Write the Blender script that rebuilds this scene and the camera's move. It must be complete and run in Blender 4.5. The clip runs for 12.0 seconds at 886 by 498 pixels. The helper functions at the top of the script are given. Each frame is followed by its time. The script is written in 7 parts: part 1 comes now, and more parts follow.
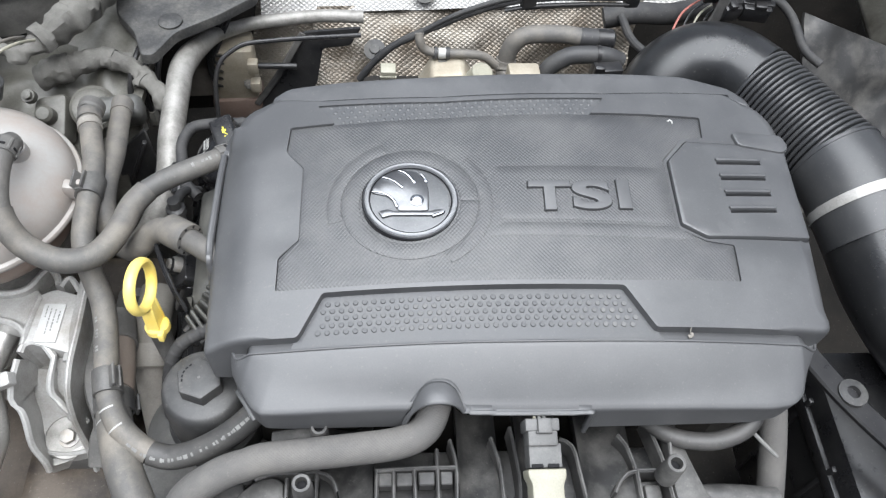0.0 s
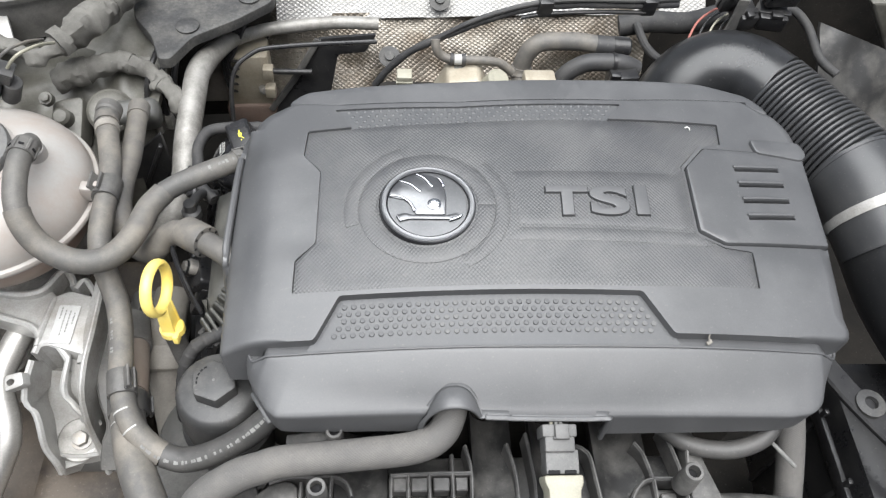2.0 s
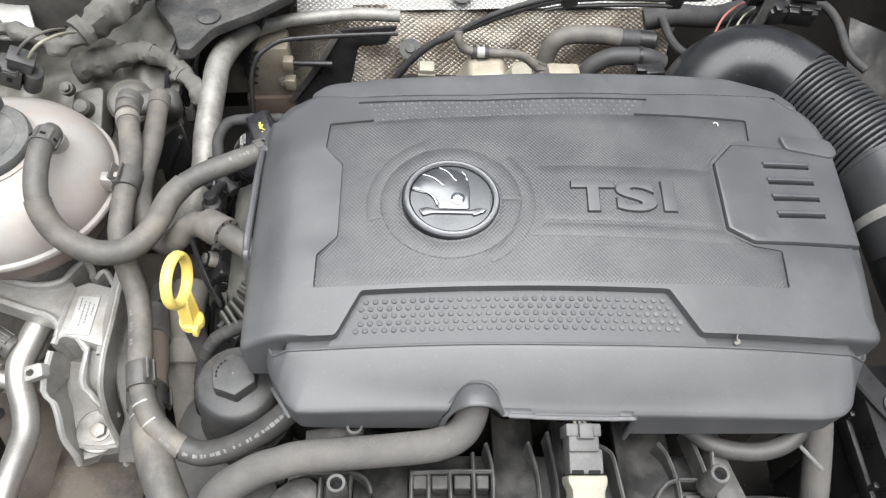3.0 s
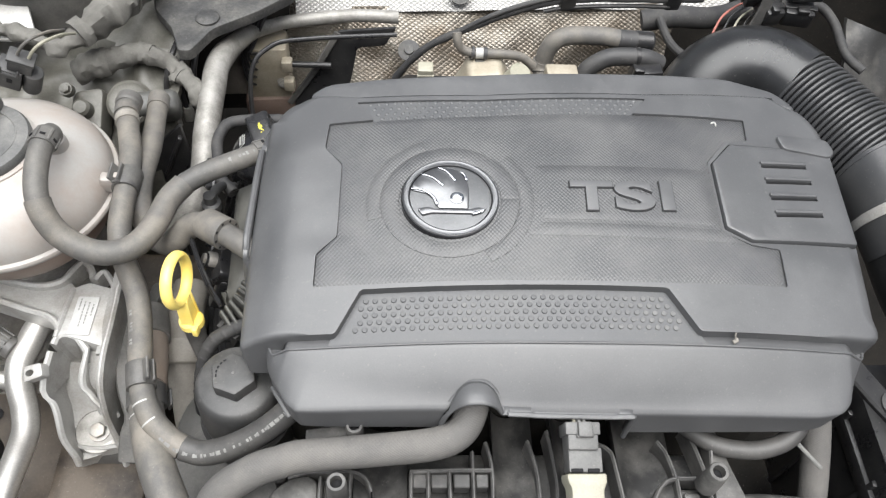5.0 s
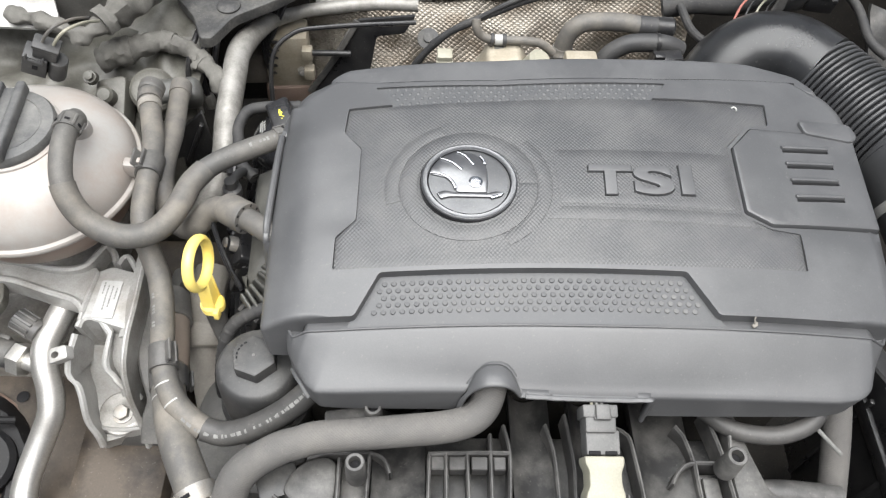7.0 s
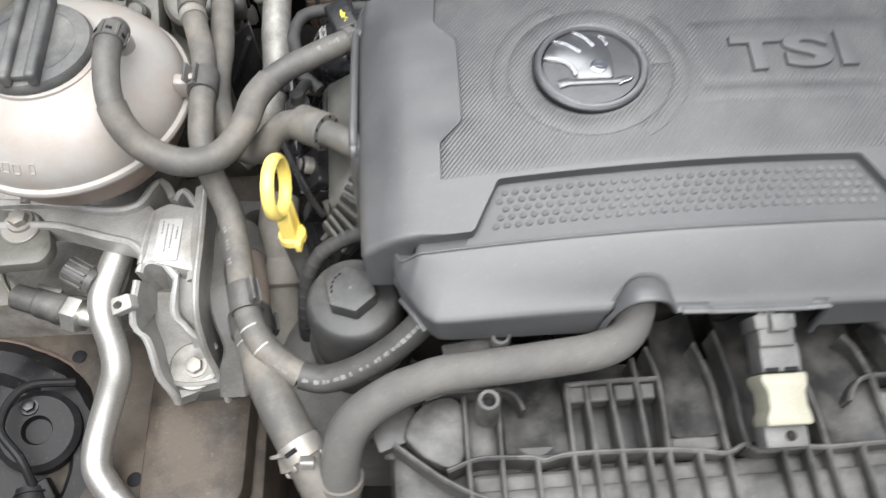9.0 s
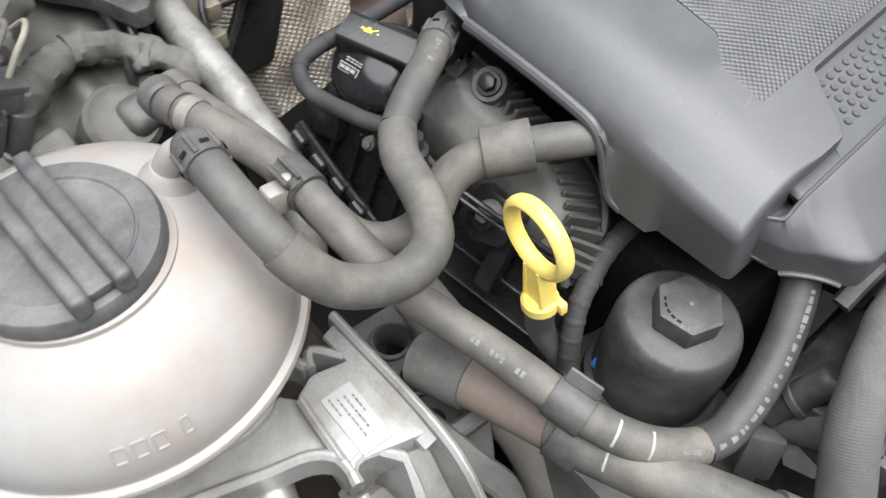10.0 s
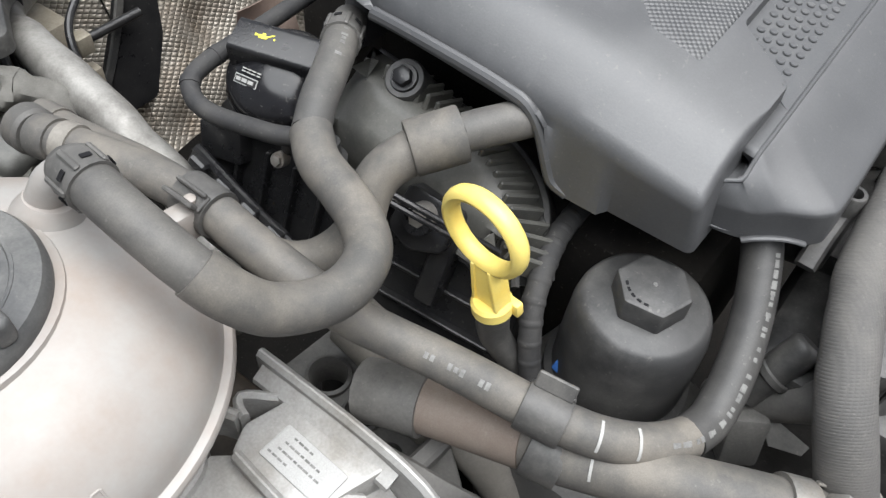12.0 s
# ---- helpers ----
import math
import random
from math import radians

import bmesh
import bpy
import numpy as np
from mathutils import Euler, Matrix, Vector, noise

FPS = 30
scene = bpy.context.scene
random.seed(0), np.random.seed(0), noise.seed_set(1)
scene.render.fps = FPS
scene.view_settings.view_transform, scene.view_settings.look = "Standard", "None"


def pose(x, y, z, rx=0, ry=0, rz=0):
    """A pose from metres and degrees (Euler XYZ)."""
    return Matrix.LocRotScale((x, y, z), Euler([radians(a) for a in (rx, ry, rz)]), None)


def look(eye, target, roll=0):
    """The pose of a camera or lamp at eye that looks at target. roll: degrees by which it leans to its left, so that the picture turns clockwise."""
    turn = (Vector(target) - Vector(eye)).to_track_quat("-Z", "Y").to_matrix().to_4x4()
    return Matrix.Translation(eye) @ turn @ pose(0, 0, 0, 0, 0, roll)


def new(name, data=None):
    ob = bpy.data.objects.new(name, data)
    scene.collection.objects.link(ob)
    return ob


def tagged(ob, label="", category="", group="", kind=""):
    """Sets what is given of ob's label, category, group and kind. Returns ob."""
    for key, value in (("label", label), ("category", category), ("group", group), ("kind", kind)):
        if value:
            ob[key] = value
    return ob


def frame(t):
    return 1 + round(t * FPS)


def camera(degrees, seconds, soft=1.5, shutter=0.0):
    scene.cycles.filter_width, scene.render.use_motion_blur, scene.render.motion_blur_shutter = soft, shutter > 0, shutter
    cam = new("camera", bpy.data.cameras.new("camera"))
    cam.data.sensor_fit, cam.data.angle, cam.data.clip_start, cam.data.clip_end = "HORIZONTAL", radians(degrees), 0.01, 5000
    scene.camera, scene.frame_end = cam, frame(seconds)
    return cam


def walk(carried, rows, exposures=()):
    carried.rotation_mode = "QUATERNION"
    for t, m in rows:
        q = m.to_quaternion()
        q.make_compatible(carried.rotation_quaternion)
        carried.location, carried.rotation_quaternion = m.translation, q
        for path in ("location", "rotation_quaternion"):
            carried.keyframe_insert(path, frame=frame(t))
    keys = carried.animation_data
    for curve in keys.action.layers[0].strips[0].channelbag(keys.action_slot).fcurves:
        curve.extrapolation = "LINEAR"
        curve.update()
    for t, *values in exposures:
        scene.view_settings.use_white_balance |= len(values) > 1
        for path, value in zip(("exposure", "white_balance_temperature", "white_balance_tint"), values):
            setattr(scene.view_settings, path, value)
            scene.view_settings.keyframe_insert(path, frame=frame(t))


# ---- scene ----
cam = camera(58.8, 12.0, soft=1.3, shutter=0.3)
PATH = [
    (0, (-0.051, 0.001, 1.426), (0.111, 1.126, -0.22), 6.6),
    (0.5, (-0.056, 0.003, 1.425), (0.098, 1.129, -0.221), 6.5),
    (1, (-0.054, 0.001, 1.425), (0.109, 1.138, -0.212), 6.5),
    (1.5, (-0.055, -0.003, 1.426), (0.103, 1.147, -0.203), 6.3),
    (2, (-0.059, -0.002, 1.421), (0.088, 1.147, -0.209), 6.4),
    (2.5, (-0.063, 0.0, 1.415), (0.06, 1.143, -0.222), 5.9),
    (3, (-0.066, 0.003, 1.414), (0.049, 1.142, -0.226), 5.8),
    (5, (-0.067, 0.0, 1.414), (0.053, 1.145, -0.222), 5.9),
    (5.5, (-0.066, -0.001, 1.412), (0.046, 1.141, -0.226), 5.8),
    (6, (-0.067, -0.002, 1.412), (0.035, 1.137, -0.229), 5.5),
    (6.5, (-0.066, -0.005, 1.412), (0.023, 1.131, -0.232), 4.9),
    (8.3, (-0.079, -0.012, 1.387), (-0.042, 1.109, -0.269), 2.6),
    (8.5, (-0.09, -0.006, 1.37), (-0.051, 1.075, -0.312), 2.6),
    (9, (-0.139, 0.02, 1.329), (-0.082, 1.034, -0.394), -0.2),
    (9.2, (-0.19, 0.039, 1.282), (-0.057, 1.095, -0.411), -0.5),
    (9.3, (-0.228, 0.08, 1.268), (-0.028, 1.038, -0.475), -0.4),
    (9.5, (-0.315, 0.109, 1.221), (0.134, 1.112, -0.451), 2.4),
    (9.6, (-0.355, 0.138, 1.217), (0.228, 1.073, -0.452), 4.4),
    (9.8, (-0.389, 0.177, 1.207), (0.318, 1.055, -0.443), 2.9),
    (10, (-0.415, 0.206, 1.190), (0.414, 1.012, -0.441), 4.7),
    (10.5, (-0.422, 0.235, 1.168), (0.593, 0.937, -0.406), 6.0),
    (11, (-0.42, 0.219, 1.171), (0.612, 0.951, -0.379), 5.1),
    (11.5, (-0.417, 0.215, 1.156), (0.647, 0.9, -0.393), 6.4),
    (12, (-0.414, 0.223, 1.148), (0.628, 0.916, -0.411), 6.0),
]
walk(cam, [(t, look(eye, target, roll)) for t, eye, target, roll in PATH], [(0, 1.44, 6240, 10), (1.5, 1.45, 6420, 10), (3.0, 1.46, 6540, 10), (6.5, 1.48, 6600, 10), (8.5, 1.46, 6570, 10), (9.5, 1.48, 6500, 10), (10, 1.40, 6450, 10), (10.5, 1.26, 6430, 10), (12, 1.27, 6430, 10)])

# ---- light ----
world = bpy.data.worlds.new("sky")
scene.world = world
world.use_nodes = True
wn = world.node_tree.nodes
wl = world.node_tree.links
sky = wn.new("ShaderNodeTexSky")
sky.sky_type = 'NISHITA'
sky.sun_disc = False
sky.sun_elevation = radians(65)
sky.sun_rotation = radians(153)
sky.air_density = 1.0
sky.dust_density = 4.0
grey = wn.new("ShaderNodeHueSaturation")
grey.inputs["Saturation"].default_value = 0.42
bg = next(n for n in wn if n.type == 'BACKGROUND')
bg.inputs["Strength"].default_value = 0.052
wl.new(sky.outputs[0], grey.inputs["Color"])
wl.new(grey.outputs[0], bg.inputs["Color"])

sun_data = bpy.data.lights.new("sun", 'SUN')
sun_data.energy = 2.95
sun_data.angle = radians(68)
sun_data.color = (0.975, 0.99, 1.0)
sun = new("sun", sun_data)
sun.matrix_world = look((-0.15, 0.15, 2.6), (0.0, 0.35, 0.9))

# ---- materials ----


def material(name, color, rough=0.5, metal=0.0, tint=None, amount=0.5, patch=18.0, grain=900.0, bump=0.15, coat=0.0, spec=0.5, grain_amount=0.25, specks=0.14):
    """Principled surface with stains of a second tint at hand size and fine grain in colour, gloss and relief."""
    m = bpy.data.materials.new(name)
    m.use_nodes = True
    n, l = m.node_tree.nodes, m.node_tree.links
    p = n["Principled BSDF"]
    geo = n.new("ShaderNodeNewGeometry")
    big = n.new("ShaderNodeTexNoise")
    big.inputs["Scale"].default_value = patch
    big.inputs["Detail"].default_value = 7.0
    big.inputs["Roughness"].default_value = 0.68
    l.new(geo.outputs["Position"], big.inputs["Vector"])
    ramp = n.new("ShaderNodeMapRange")
    ramp.inputs["From Min"].default_value = 0.42
    ramp.inputs["From Max"].default_value = 0.68
    ramp.inputs["To Max"].default_value = amount
    l.new(big.outputs["Fac"], ramp.inputs["Value"])
    mix = n.new("ShaderNodeMix")
    mix.data_type = 'RGBA'
    mix.inputs[6].default_value = (*color, 1)
    mix.inputs[7].default_value = (*(tint or [c * 1.5 for c in color]), 1)
    l.new(ramp.outputs[0], mix.inputs[0])
    fine = n.new("ShaderNodeTexNoise")
    fine.inputs["Scale"].default_value = grain
    fine.inputs["Detail"].default_value = 3.0
    l.new(geo.outputs["Position"], fine.inputs["Vector"])
    speck = n.new("ShaderNodeMapRange")
    speck.inputs["From Min"].default_value = 0.3
    speck.inputs["From Max"].default_value = 0.7
    speck.inputs["To Min"].default_value = 1.0 - grain_amount * 0.35
    speck.inputs["To Max"].default_value = 1.0 + grain_amount * 0.35
    l.new(fine.outputs["Fac"], speck.inputs["Value"])
    mul = n.new("ShaderNodeVectorMath")
    mul.operation = 'SCALE'
    dots = n.new("ShaderNodeTexNoise")
    dots.inputs["Scale"].default_value = 420.0
    dots.inputs["Detail"].default_value = 2.0
    l.new(geo.outputs["Position"], dots.inputs["Vector"])
    keep = n.new("ShaderNodeMapRange")
    keep.inputs["From Min"].default_value = 0.66
    keep.inputs["From Max"].default_value = 0.74
    keep.inputs["To Max"].default_value = specks
    l.new(dots.outputs["Fac"], keep.inputs["Value"])
    dust = n.new("ShaderNodeMix")
    dust.data_type = 'RGBA'
    dust.inputs[7].default_value = (0.30, 0.285, 0.255, 1)
    l.new(mix.outputs[2], dust.inputs[6])
    l.new(keep.outputs[0], dust.inputs[0])
    l.new(dust.outputs[2], mul.inputs[0])
    l.new(speck.outputs[0], mul.inputs["Scale"])
    l.new(mul.outputs[0], p.inputs["Base Color"])
    rr = n.new("ShaderNodeMapRange")
    rr.inputs["To Min"].default_value = max(0.02, rough - 0.08)
    rr.inputs["To Max"].default_value = min(1.0, rough + 0.15)
    l.new(big.outputs["Fac"], rr.inputs["Value"])
    l.new(rr.outputs[0], p.inputs["Roughness"])
    p.inputs["Metallic"].default_value = metal
    p.inputs["Coat Weight"].default_value = coat
    p.inputs["Specular IOR Level"].default_value = spec
    b = n.new("ShaderNodeBump")
    b.inputs["Strength"].default_value = bump * 0.5
    b.inputs["Distance"].default_value = 0.0005
    l.new(fine.outputs["Fac"], b.inputs["Height"])
    l.new(b.outputs[0], p.inputs["Normal"])
    return m


def embossed(m, kind, pitch, depth, strength=1.0):
    """Adds a pressed pattern to a material: 'stagger', 'quilt' or 'weave'. pitch and depth in metres."""
    n, l = m.node_tree.nodes, m.node_tree.links
    p = n["Principled BSDF"]
    geo = n.new("ShaderNodeNewGeometry")
    sep = n.new("ShaderNodeSeparateXYZ")
    l.new(geo.outputs["Position"], sep.inputs[0])

    def op(kind_, a, b=None):
        x = n.new("ShaderNodeMath")
        x.operation = kind_
        for i, v in enumerate((a, b)):
            if v is None:
                continue
            if isinstance(v, (int, float)):
                x.inputs[i].default_value = v
            else:
                l.new(v, x.inputs[i])
        return x.outputs[0]
    k = 2 * math.pi / pitch
    across = sep.outputs[0] if kind == 'stagger' else op('ADD', sep.outputs[0], op('MULTIPLY', sep.outputs[2], 0.35))
    along = sep.outputs[1] if kind == 'stagger' else op('ADD', sep.outputs[1], sep.outputs[2])
    a, c = across, op('MULTIPLY', along, 0.9) if kind == 'stagger' else along
    if kind != 'stagger':
        a, c = op('ADD', across, along), op('SUBTRACT', across, along)
    h = op('MULTIPLY', op('SINE', op('MULTIPLY', a, k)), op('SINE', op('MULTIPLY', c, k)))
    h = op('ABSOLUTE', h) if kind in ('weave', 'quilt') else h
    h = op('POWER', h, 0.4) if kind == 'quilt' else h
    b = n.new("ShaderNodeBump")
    b.inputs["Strength"].default_value = strength
    b.inputs["Distance"].default_value = depth
    l.new(h, b.inputs["Height"])
    old = p.inputs["Normal"].links[0].from_node
    l.new(b.outputs[0], old.inputs["Normal"])
    return m


PLASTIC = material("cover_plastic", (0.053, 0.054, 0.056), 0.42, tint=(0.084, 0.085, 0.087), amount=0.8, patch=13, grain=900, bump=0.16, grain_amount=0.2, spec=0.8, specks=0.10)
# cover plastic again, lightened to put the light on the fascia into colour
NOSE = material("lit_nose_plastic", (0.066, 0.067, 0.069), 0.44, tint=(0.094, 0.095, 0.097), amount=0.7, patch=11, grain=900, bump=0.14, grain_amount=0.18, spec=0.7, specks=0.10)
KNURL = embossed(material("knurled_plastic", (0.038, 0.039, 0.041), 0.44, tint=(0.078, 0.078, 0.077), amount=0.75, patch=20, grain=1400, bump=0.1, spec=0.8, specks=0.10), 'stagger', 0.0030, 0.0004, 0.42)
DOTPLATE = material("dotted_plastic", (0.064, 0.066, 0.069), 0.42, tint=(0.100, 0.100, 0.098), amount=0.45, patch=22, grain=1200, bump=0.15)
# dusty studs, lightened too for the highlight on their tops
STUD = material("lit_dusty_stud_plastic", (0.080, 0.081, 0.083), 0.45, tint=(0.150, 0.148, 0.143), amount=0.8, patch=13, grain=1200, bump=0.15)
# near-black for seams and marks, and for shade in holes and bellows
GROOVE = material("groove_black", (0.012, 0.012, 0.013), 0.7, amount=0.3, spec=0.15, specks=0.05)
GLOSS = material("gloss_black", (0.010, 0.010, 0.011), 0.16, tint=(0.024, 0.024, 0.024), amount=0.3, bump=0.02, spec=0.35)
BADGE = material("badge_field", (0.115, 0.117, 0.120), 0.30, metal=0.8, tint=(0.085, 0.086, 0.089), amount=0.5, patch=60, bump=0.03)
WINGM = material("emblem_metal", (0.135, 0.137, 0.141), 0.26, metal=0.85, amount=0.3, bump=0.03)
CHROME = material("dark_chrome", (0.35, 0.36, 0.38), 0.14, metal=1.0, bump=0.02, amount=0.3)
RUBBER = material("dusty_rubber", (0.082, 0.079, 0.074), 0.58, tint=(0.180, 0.163, 0.138), amount=0.9, patch=26, grain=1500, bump=0.2)
RUBBER_END = material("end_rubber", (0.068, 0.066, 0.063), 0.55, tint=(0.150, 0.141, 0.126), amount=0.8, patch=24, grain=1500, bump=0.2)
CAP = material("dusty_cap_plastic", (0.060, 0.061, 0.062), 0.46, tint=(0.165, 0.163, 0.154), amount=0.85, patch=24, grain=900, bump=0.25)
RUBBER_MID = material("mid_dark_rubber", (0.042, 0.041, 0.040), 0.5, tint=(0.095, 0.091, 0.085), amount=0.75, patch=24, grain=1500, bump=0.2)
FILTER = material("filter_plastic", (0.034, 0.034, 0.034), 0.45, tint=(0.105, 0.102, 0.097), amount=0.8, patch=22, grain=900, bump=0.25)
RUBBER_DARK = material("black_rubber", (0.030, 0.030, 0.031), 0.55, tint=(0.07, 0.068, 0.064), amount=0.6, patch=26, grain=1500, bump=0.2)
FABRIC = embossed(material("fabric_hose", (0.090, 0.087, 0.083), 0.75, tint=(0.150, 0.142, 0.130), amount=0.7, patch=24, grain=2200, bump=0.3), 'weave', 0.0056, 0.0004, 0.40)
TAPE_DUSTY = material("dusty_cloth_tape", (0.122, 0.118, 0.106), 0.75, tint=(0.045, 0.042, 0.038), amount=0.8, patch=26, grain=1500, bump=0.6)
TAPE = material("cloth_tape", (0.022, 0.022, 0.023), 0.7, tint=(0.07, 0.067, 0.062), amount=0.6, patch=40, grain=1800, bump=0.5)
BLACK = material("black_plastic", (0.013, 0.013, 0.014), 0.26, tint=(0.044, 0.043, 0.041), amount=0.45, patch=24, grain=1100, bump=0.2, spec=0.4)
# manifold plastic darkened to carry the shade between the ribs
MAN_SHADED = material("shaded_manifold_plastic", (0.016, 0.016, 0.016), 0.42, tint=(0.085, 0.082, 0.077), amount=0.85, patch=34, grain=900, bump=0.2)
# duct plastic lightened so that ridges read as lit against the core
DUCT_RIDGE = material("lighter_duct_plastic", (0.034, 0.035, 0.037), 0.34, tint=(0.056, 0.056, 0.055), amount=0.6, patch=18, grain=1100, bump=0.15)
DUCT = material("duct_plastic", (0.012, 0.0125, 0.0135), 0.26, tint=(0.030, 0.030, 0.030), amount=0.5, patch=14, grain=1100, bump=0.15)
BLACK_DUSTY = material("dusty_black_plastic", (0.034, 0.034, 0.034), 0.44, tint=(0.122, 0.117, 0.108), amount=0.85, patch=24, grain=900, bump=0.25)
DUSTPLATE = material("dusty_dark_plate", (0.030, 0.030, 0.030), 0.55, tint=(0.085, 0.082, 0.074), amount=0.8, patch=34, grain=320, bump=0.3, grain_amount=0.8)
HEAD = material("head_cover_plastic", (0.055, 0.055, 0.051), 0.45, tint=(0.128, 0.124, 0.108), amount=0.8, patch=15, grain=800, bump=0.2)
TANK = material("milky_tank_plastic", (0.320, 0.314, 0.300), 0.36, tint=(0.268, 0.214, 0.178), amount=0.9, patch=8, grain=500, bump=0.05, grain_amount=0.05)
TANK_LOW = material("stained_tank_plastic", (0.235, 0.168, 0.135), 0.42, tint=(0.270, 0.232, 0.205), amount=0.7, patch=14, grain=500, bump=0.05, grain_amount=0.05)
LAMP = material("headlamp_plastic", (0.007, 0.007, 0.008), 0.5, tint=(0.018, 0.0175, 0.017), amount=0.7, patch=30, grain=900, bump=0.3, spec=0.25)
ALU = material("cast_aluminium", (0.36, 0.356, 0.343), 0.45, metal=0.25, tint=(0.17, 0.155, 0.132), amount=0.7, patch=22, grain=700, bump=0.35)
ALU_PIPE = material("aluminium_pipe", (0.62, 0.61, 0.58), 0.36, metal=0.85, tint=(0.36, 0.33, 0.29), amount=0.55, patch=24, grain=700, bump=0.12)
STEEL_PIPE = material("dull_steel_pipe", (0.265, 0.258, 0.240), 0.50, metal=0.3, tint=(0.085, 0.078, 0.068), amount=0.85, patch=36, grain=800, bump=0.25)
STEEL = material("zinc_steel", (0.27, 0.262, 0.245), 0.46, metal=0.55, tint=(0.24, 0.19, 0.14), amount=0.5, patch=60, grain=900, bump=0.2)
SHEET = material("dusty_body_paint", (0.105, 0.102, 0.088), 0.45, tint=(0.036, 0.033, 0.026), amount=0.9, patch=26, grain=600, bump=0.3)
RAIL = material("dirty_rail_paint", (0.060, 0.046, 0.033), 0.6, tint=(0.011, 0.008, 0.006), amount=0.95, patch=20, grain=500, bump=0.4)
TOWER = material("dusty_grey_paint", (0.135, 0.124, 0.108), 0.55, tint=(0.320, 0.305, 0.285), amount=0.8, patch=26, grain=500, bump=0.4)
CASTING = material("dusty_casting", (0.075, 0.073, 0.069), 0.55, tint=(0.165, 0.158, 0.146), amount=0.8, patch=24, grain=700, bump=0.3)
# the same plastic with its dust, lightened as the lit ribs and ledges
MAN_LIT_DUST = material("lit_dusty_manifold_plastic", (0.038, 0.037, 0.036), 0.46, tint=(0.140, 0.136, 0.128), amount=0.85, patch=26, grain=900, bump=0.25)
NECK = material("dusty_pipe_plastic", (0.150, 0.138, 0.120), 0.6, tint=(0.235, 0.222, 0.198), amount=0.8, patch=22, grain=700, bump=0.25)
SHIELD = embossed(material("embossed_shield", (0.275, 0.252, 0.215), 0.42, metal=0.5, tint=(0.125, 0.094, 0.064), amount=0.85, patch=18, grain=700, bump=0.15), 'quilt', 0.0150, 0.0012, 0.9)
SHIELD_NEW = embossed(material("bright_shield", (0.36, 0.355, 0.345), 0.42, metal=0.4, tint=(0.26, 0.25, 0.225), amount=0.6, patch=14, grain=700, bump=0.1), 'quilt', 0.0150, 0.0012, 0.9)
BEIGE = material("beige_block", (0.36, 0.325, 0.26), 0.5, metal=0.3, tint=(0.20, 0.17, 0.12), amount=0.6, patch=20, grain=700, bump=0.25)
PALE = material("pale_body_paint", (0.42, 0.415, 0.40), 0.45, tint=(0.26, 0.25, 0.225), amount=0.6, patch=30, grain=600, bump=0.1)
PLUG = material("dusty_grey_plug", (0.085, 0.085, 0.083), 0.5, tint=(0.165, 0.162, 0.155), amount=0.8, patch=40, grain=900, bump=0.2)
CREAM = material("cream_plastic", (0.275, 0.265, 0.210), 0.45, tint=(0.20, 0.188, 0.145), amount=0.4, patch=30, grain=800, bump=0.1)
YELLOW = material("yellow_plastic", (0.84, 0.67, 0.19), 0.34, tint=(0.84, 0.58, 0.08), amount=0.6, patch=35, grain=900, bump=0.08, grain_amount=0.06)
WHITE = material("white_print", (0.37, 0.37, 0.355), 0.5, tint=(0.30, 0.295, 0.275), amount=0.6, patch=60, grain=1500, bump=0.05)
LABEL = material("paper_label", (0.39, 0.39, 0.38), 0.6, tint=(0.30, 0.295, 0.28), amount=0.5, patch=70, grain=1500, bump=0.05)
INK = material("print_grey", (0.20, 0.20, 0.19), 0.6, tint=(0.105, 0.103, 0.10), amount=0.95, patch=220)
YINK = material("yellow_print", (0.80, 0.72, 0.06), 0.5, amount=0.3)
CLAY = material("clay_dust_rubber", (0.155, 0.122, 0.100), 0.6, tint=(0.20, 0.175, 0.15), amount=0.7, patch=24, grain=1300, bump=0.2)
RUST = material("rusty_casting", (0.125, 0.092, 0.075), 0.7, tint=(0.10, 0.06, 0.045), amount=0.7, patch=18, grain=500, bump=0.4)
BLUE = material("blue_plastic", (0.03, 0.10, 0.30), 0.4)
RED = material("red_wire", (0.28, 0.10, 0.08), 0.5)
# soiled metal, darkened further to carry the deep shade of the bay
DEEP = material("shaded_soiled_metal", (0.014, 0.013, 0.012), 0.8, tint=(0.035, 0.031, 0.026), amount=0.6, patch=12, grain=400, bump=0.3, spec=0.2)
ASPHALT = material("asphalt", (0.05, 0.05, 0.05), 0.85, tint=(0.075, 0.073, 0.07), amount=0.6, patch=3, grain=250, bump=0.6)

# ---- building helpers ----
from mathutils.geometry import delaunay_2d_cdt

BASES = {}


def thing(name, base, label, category, group="", kind=""):
    ob = new(name)
    ob.location = base
    ob.empty_display_size = 0.02
    BASES[ob.name] = Vector(base)
    return tagged(ob, label, category, group, kind)


def mesh_of(bm, name, mat, smooth=True, angle=35.0):
    me = bpy.data.meshes.new(name)
    bmesh.ops.recalc_face_normals(bm, faces=bm.faces[:])
    if smooth:
        for f in bm.faces:
            f.smooth = True
        for e in bm.edges:
            if len(e.link_faces) == 2 and e.calc_face_angle(0.0) > radians(angle):
                e.smooth = False
    bm.to_mesh(me)
    bm.free()
    me.materials.append(mat)
    return me


def part(name, bm, mat, parent, label="", smooth=True, angle=35.0):
    """One mesh object, given in world places, under a thing or a part."""
    top = parent
    while top.parent:
        top = top.parent
    bmesh.ops.translate(bm, verts=bm.verts[:], vec=-BASES[top.name])
    ob = new(name, mesh_of(bm, name, mat, smooth, angle))
    ob.parent = parent
    return tagged(ob, label)


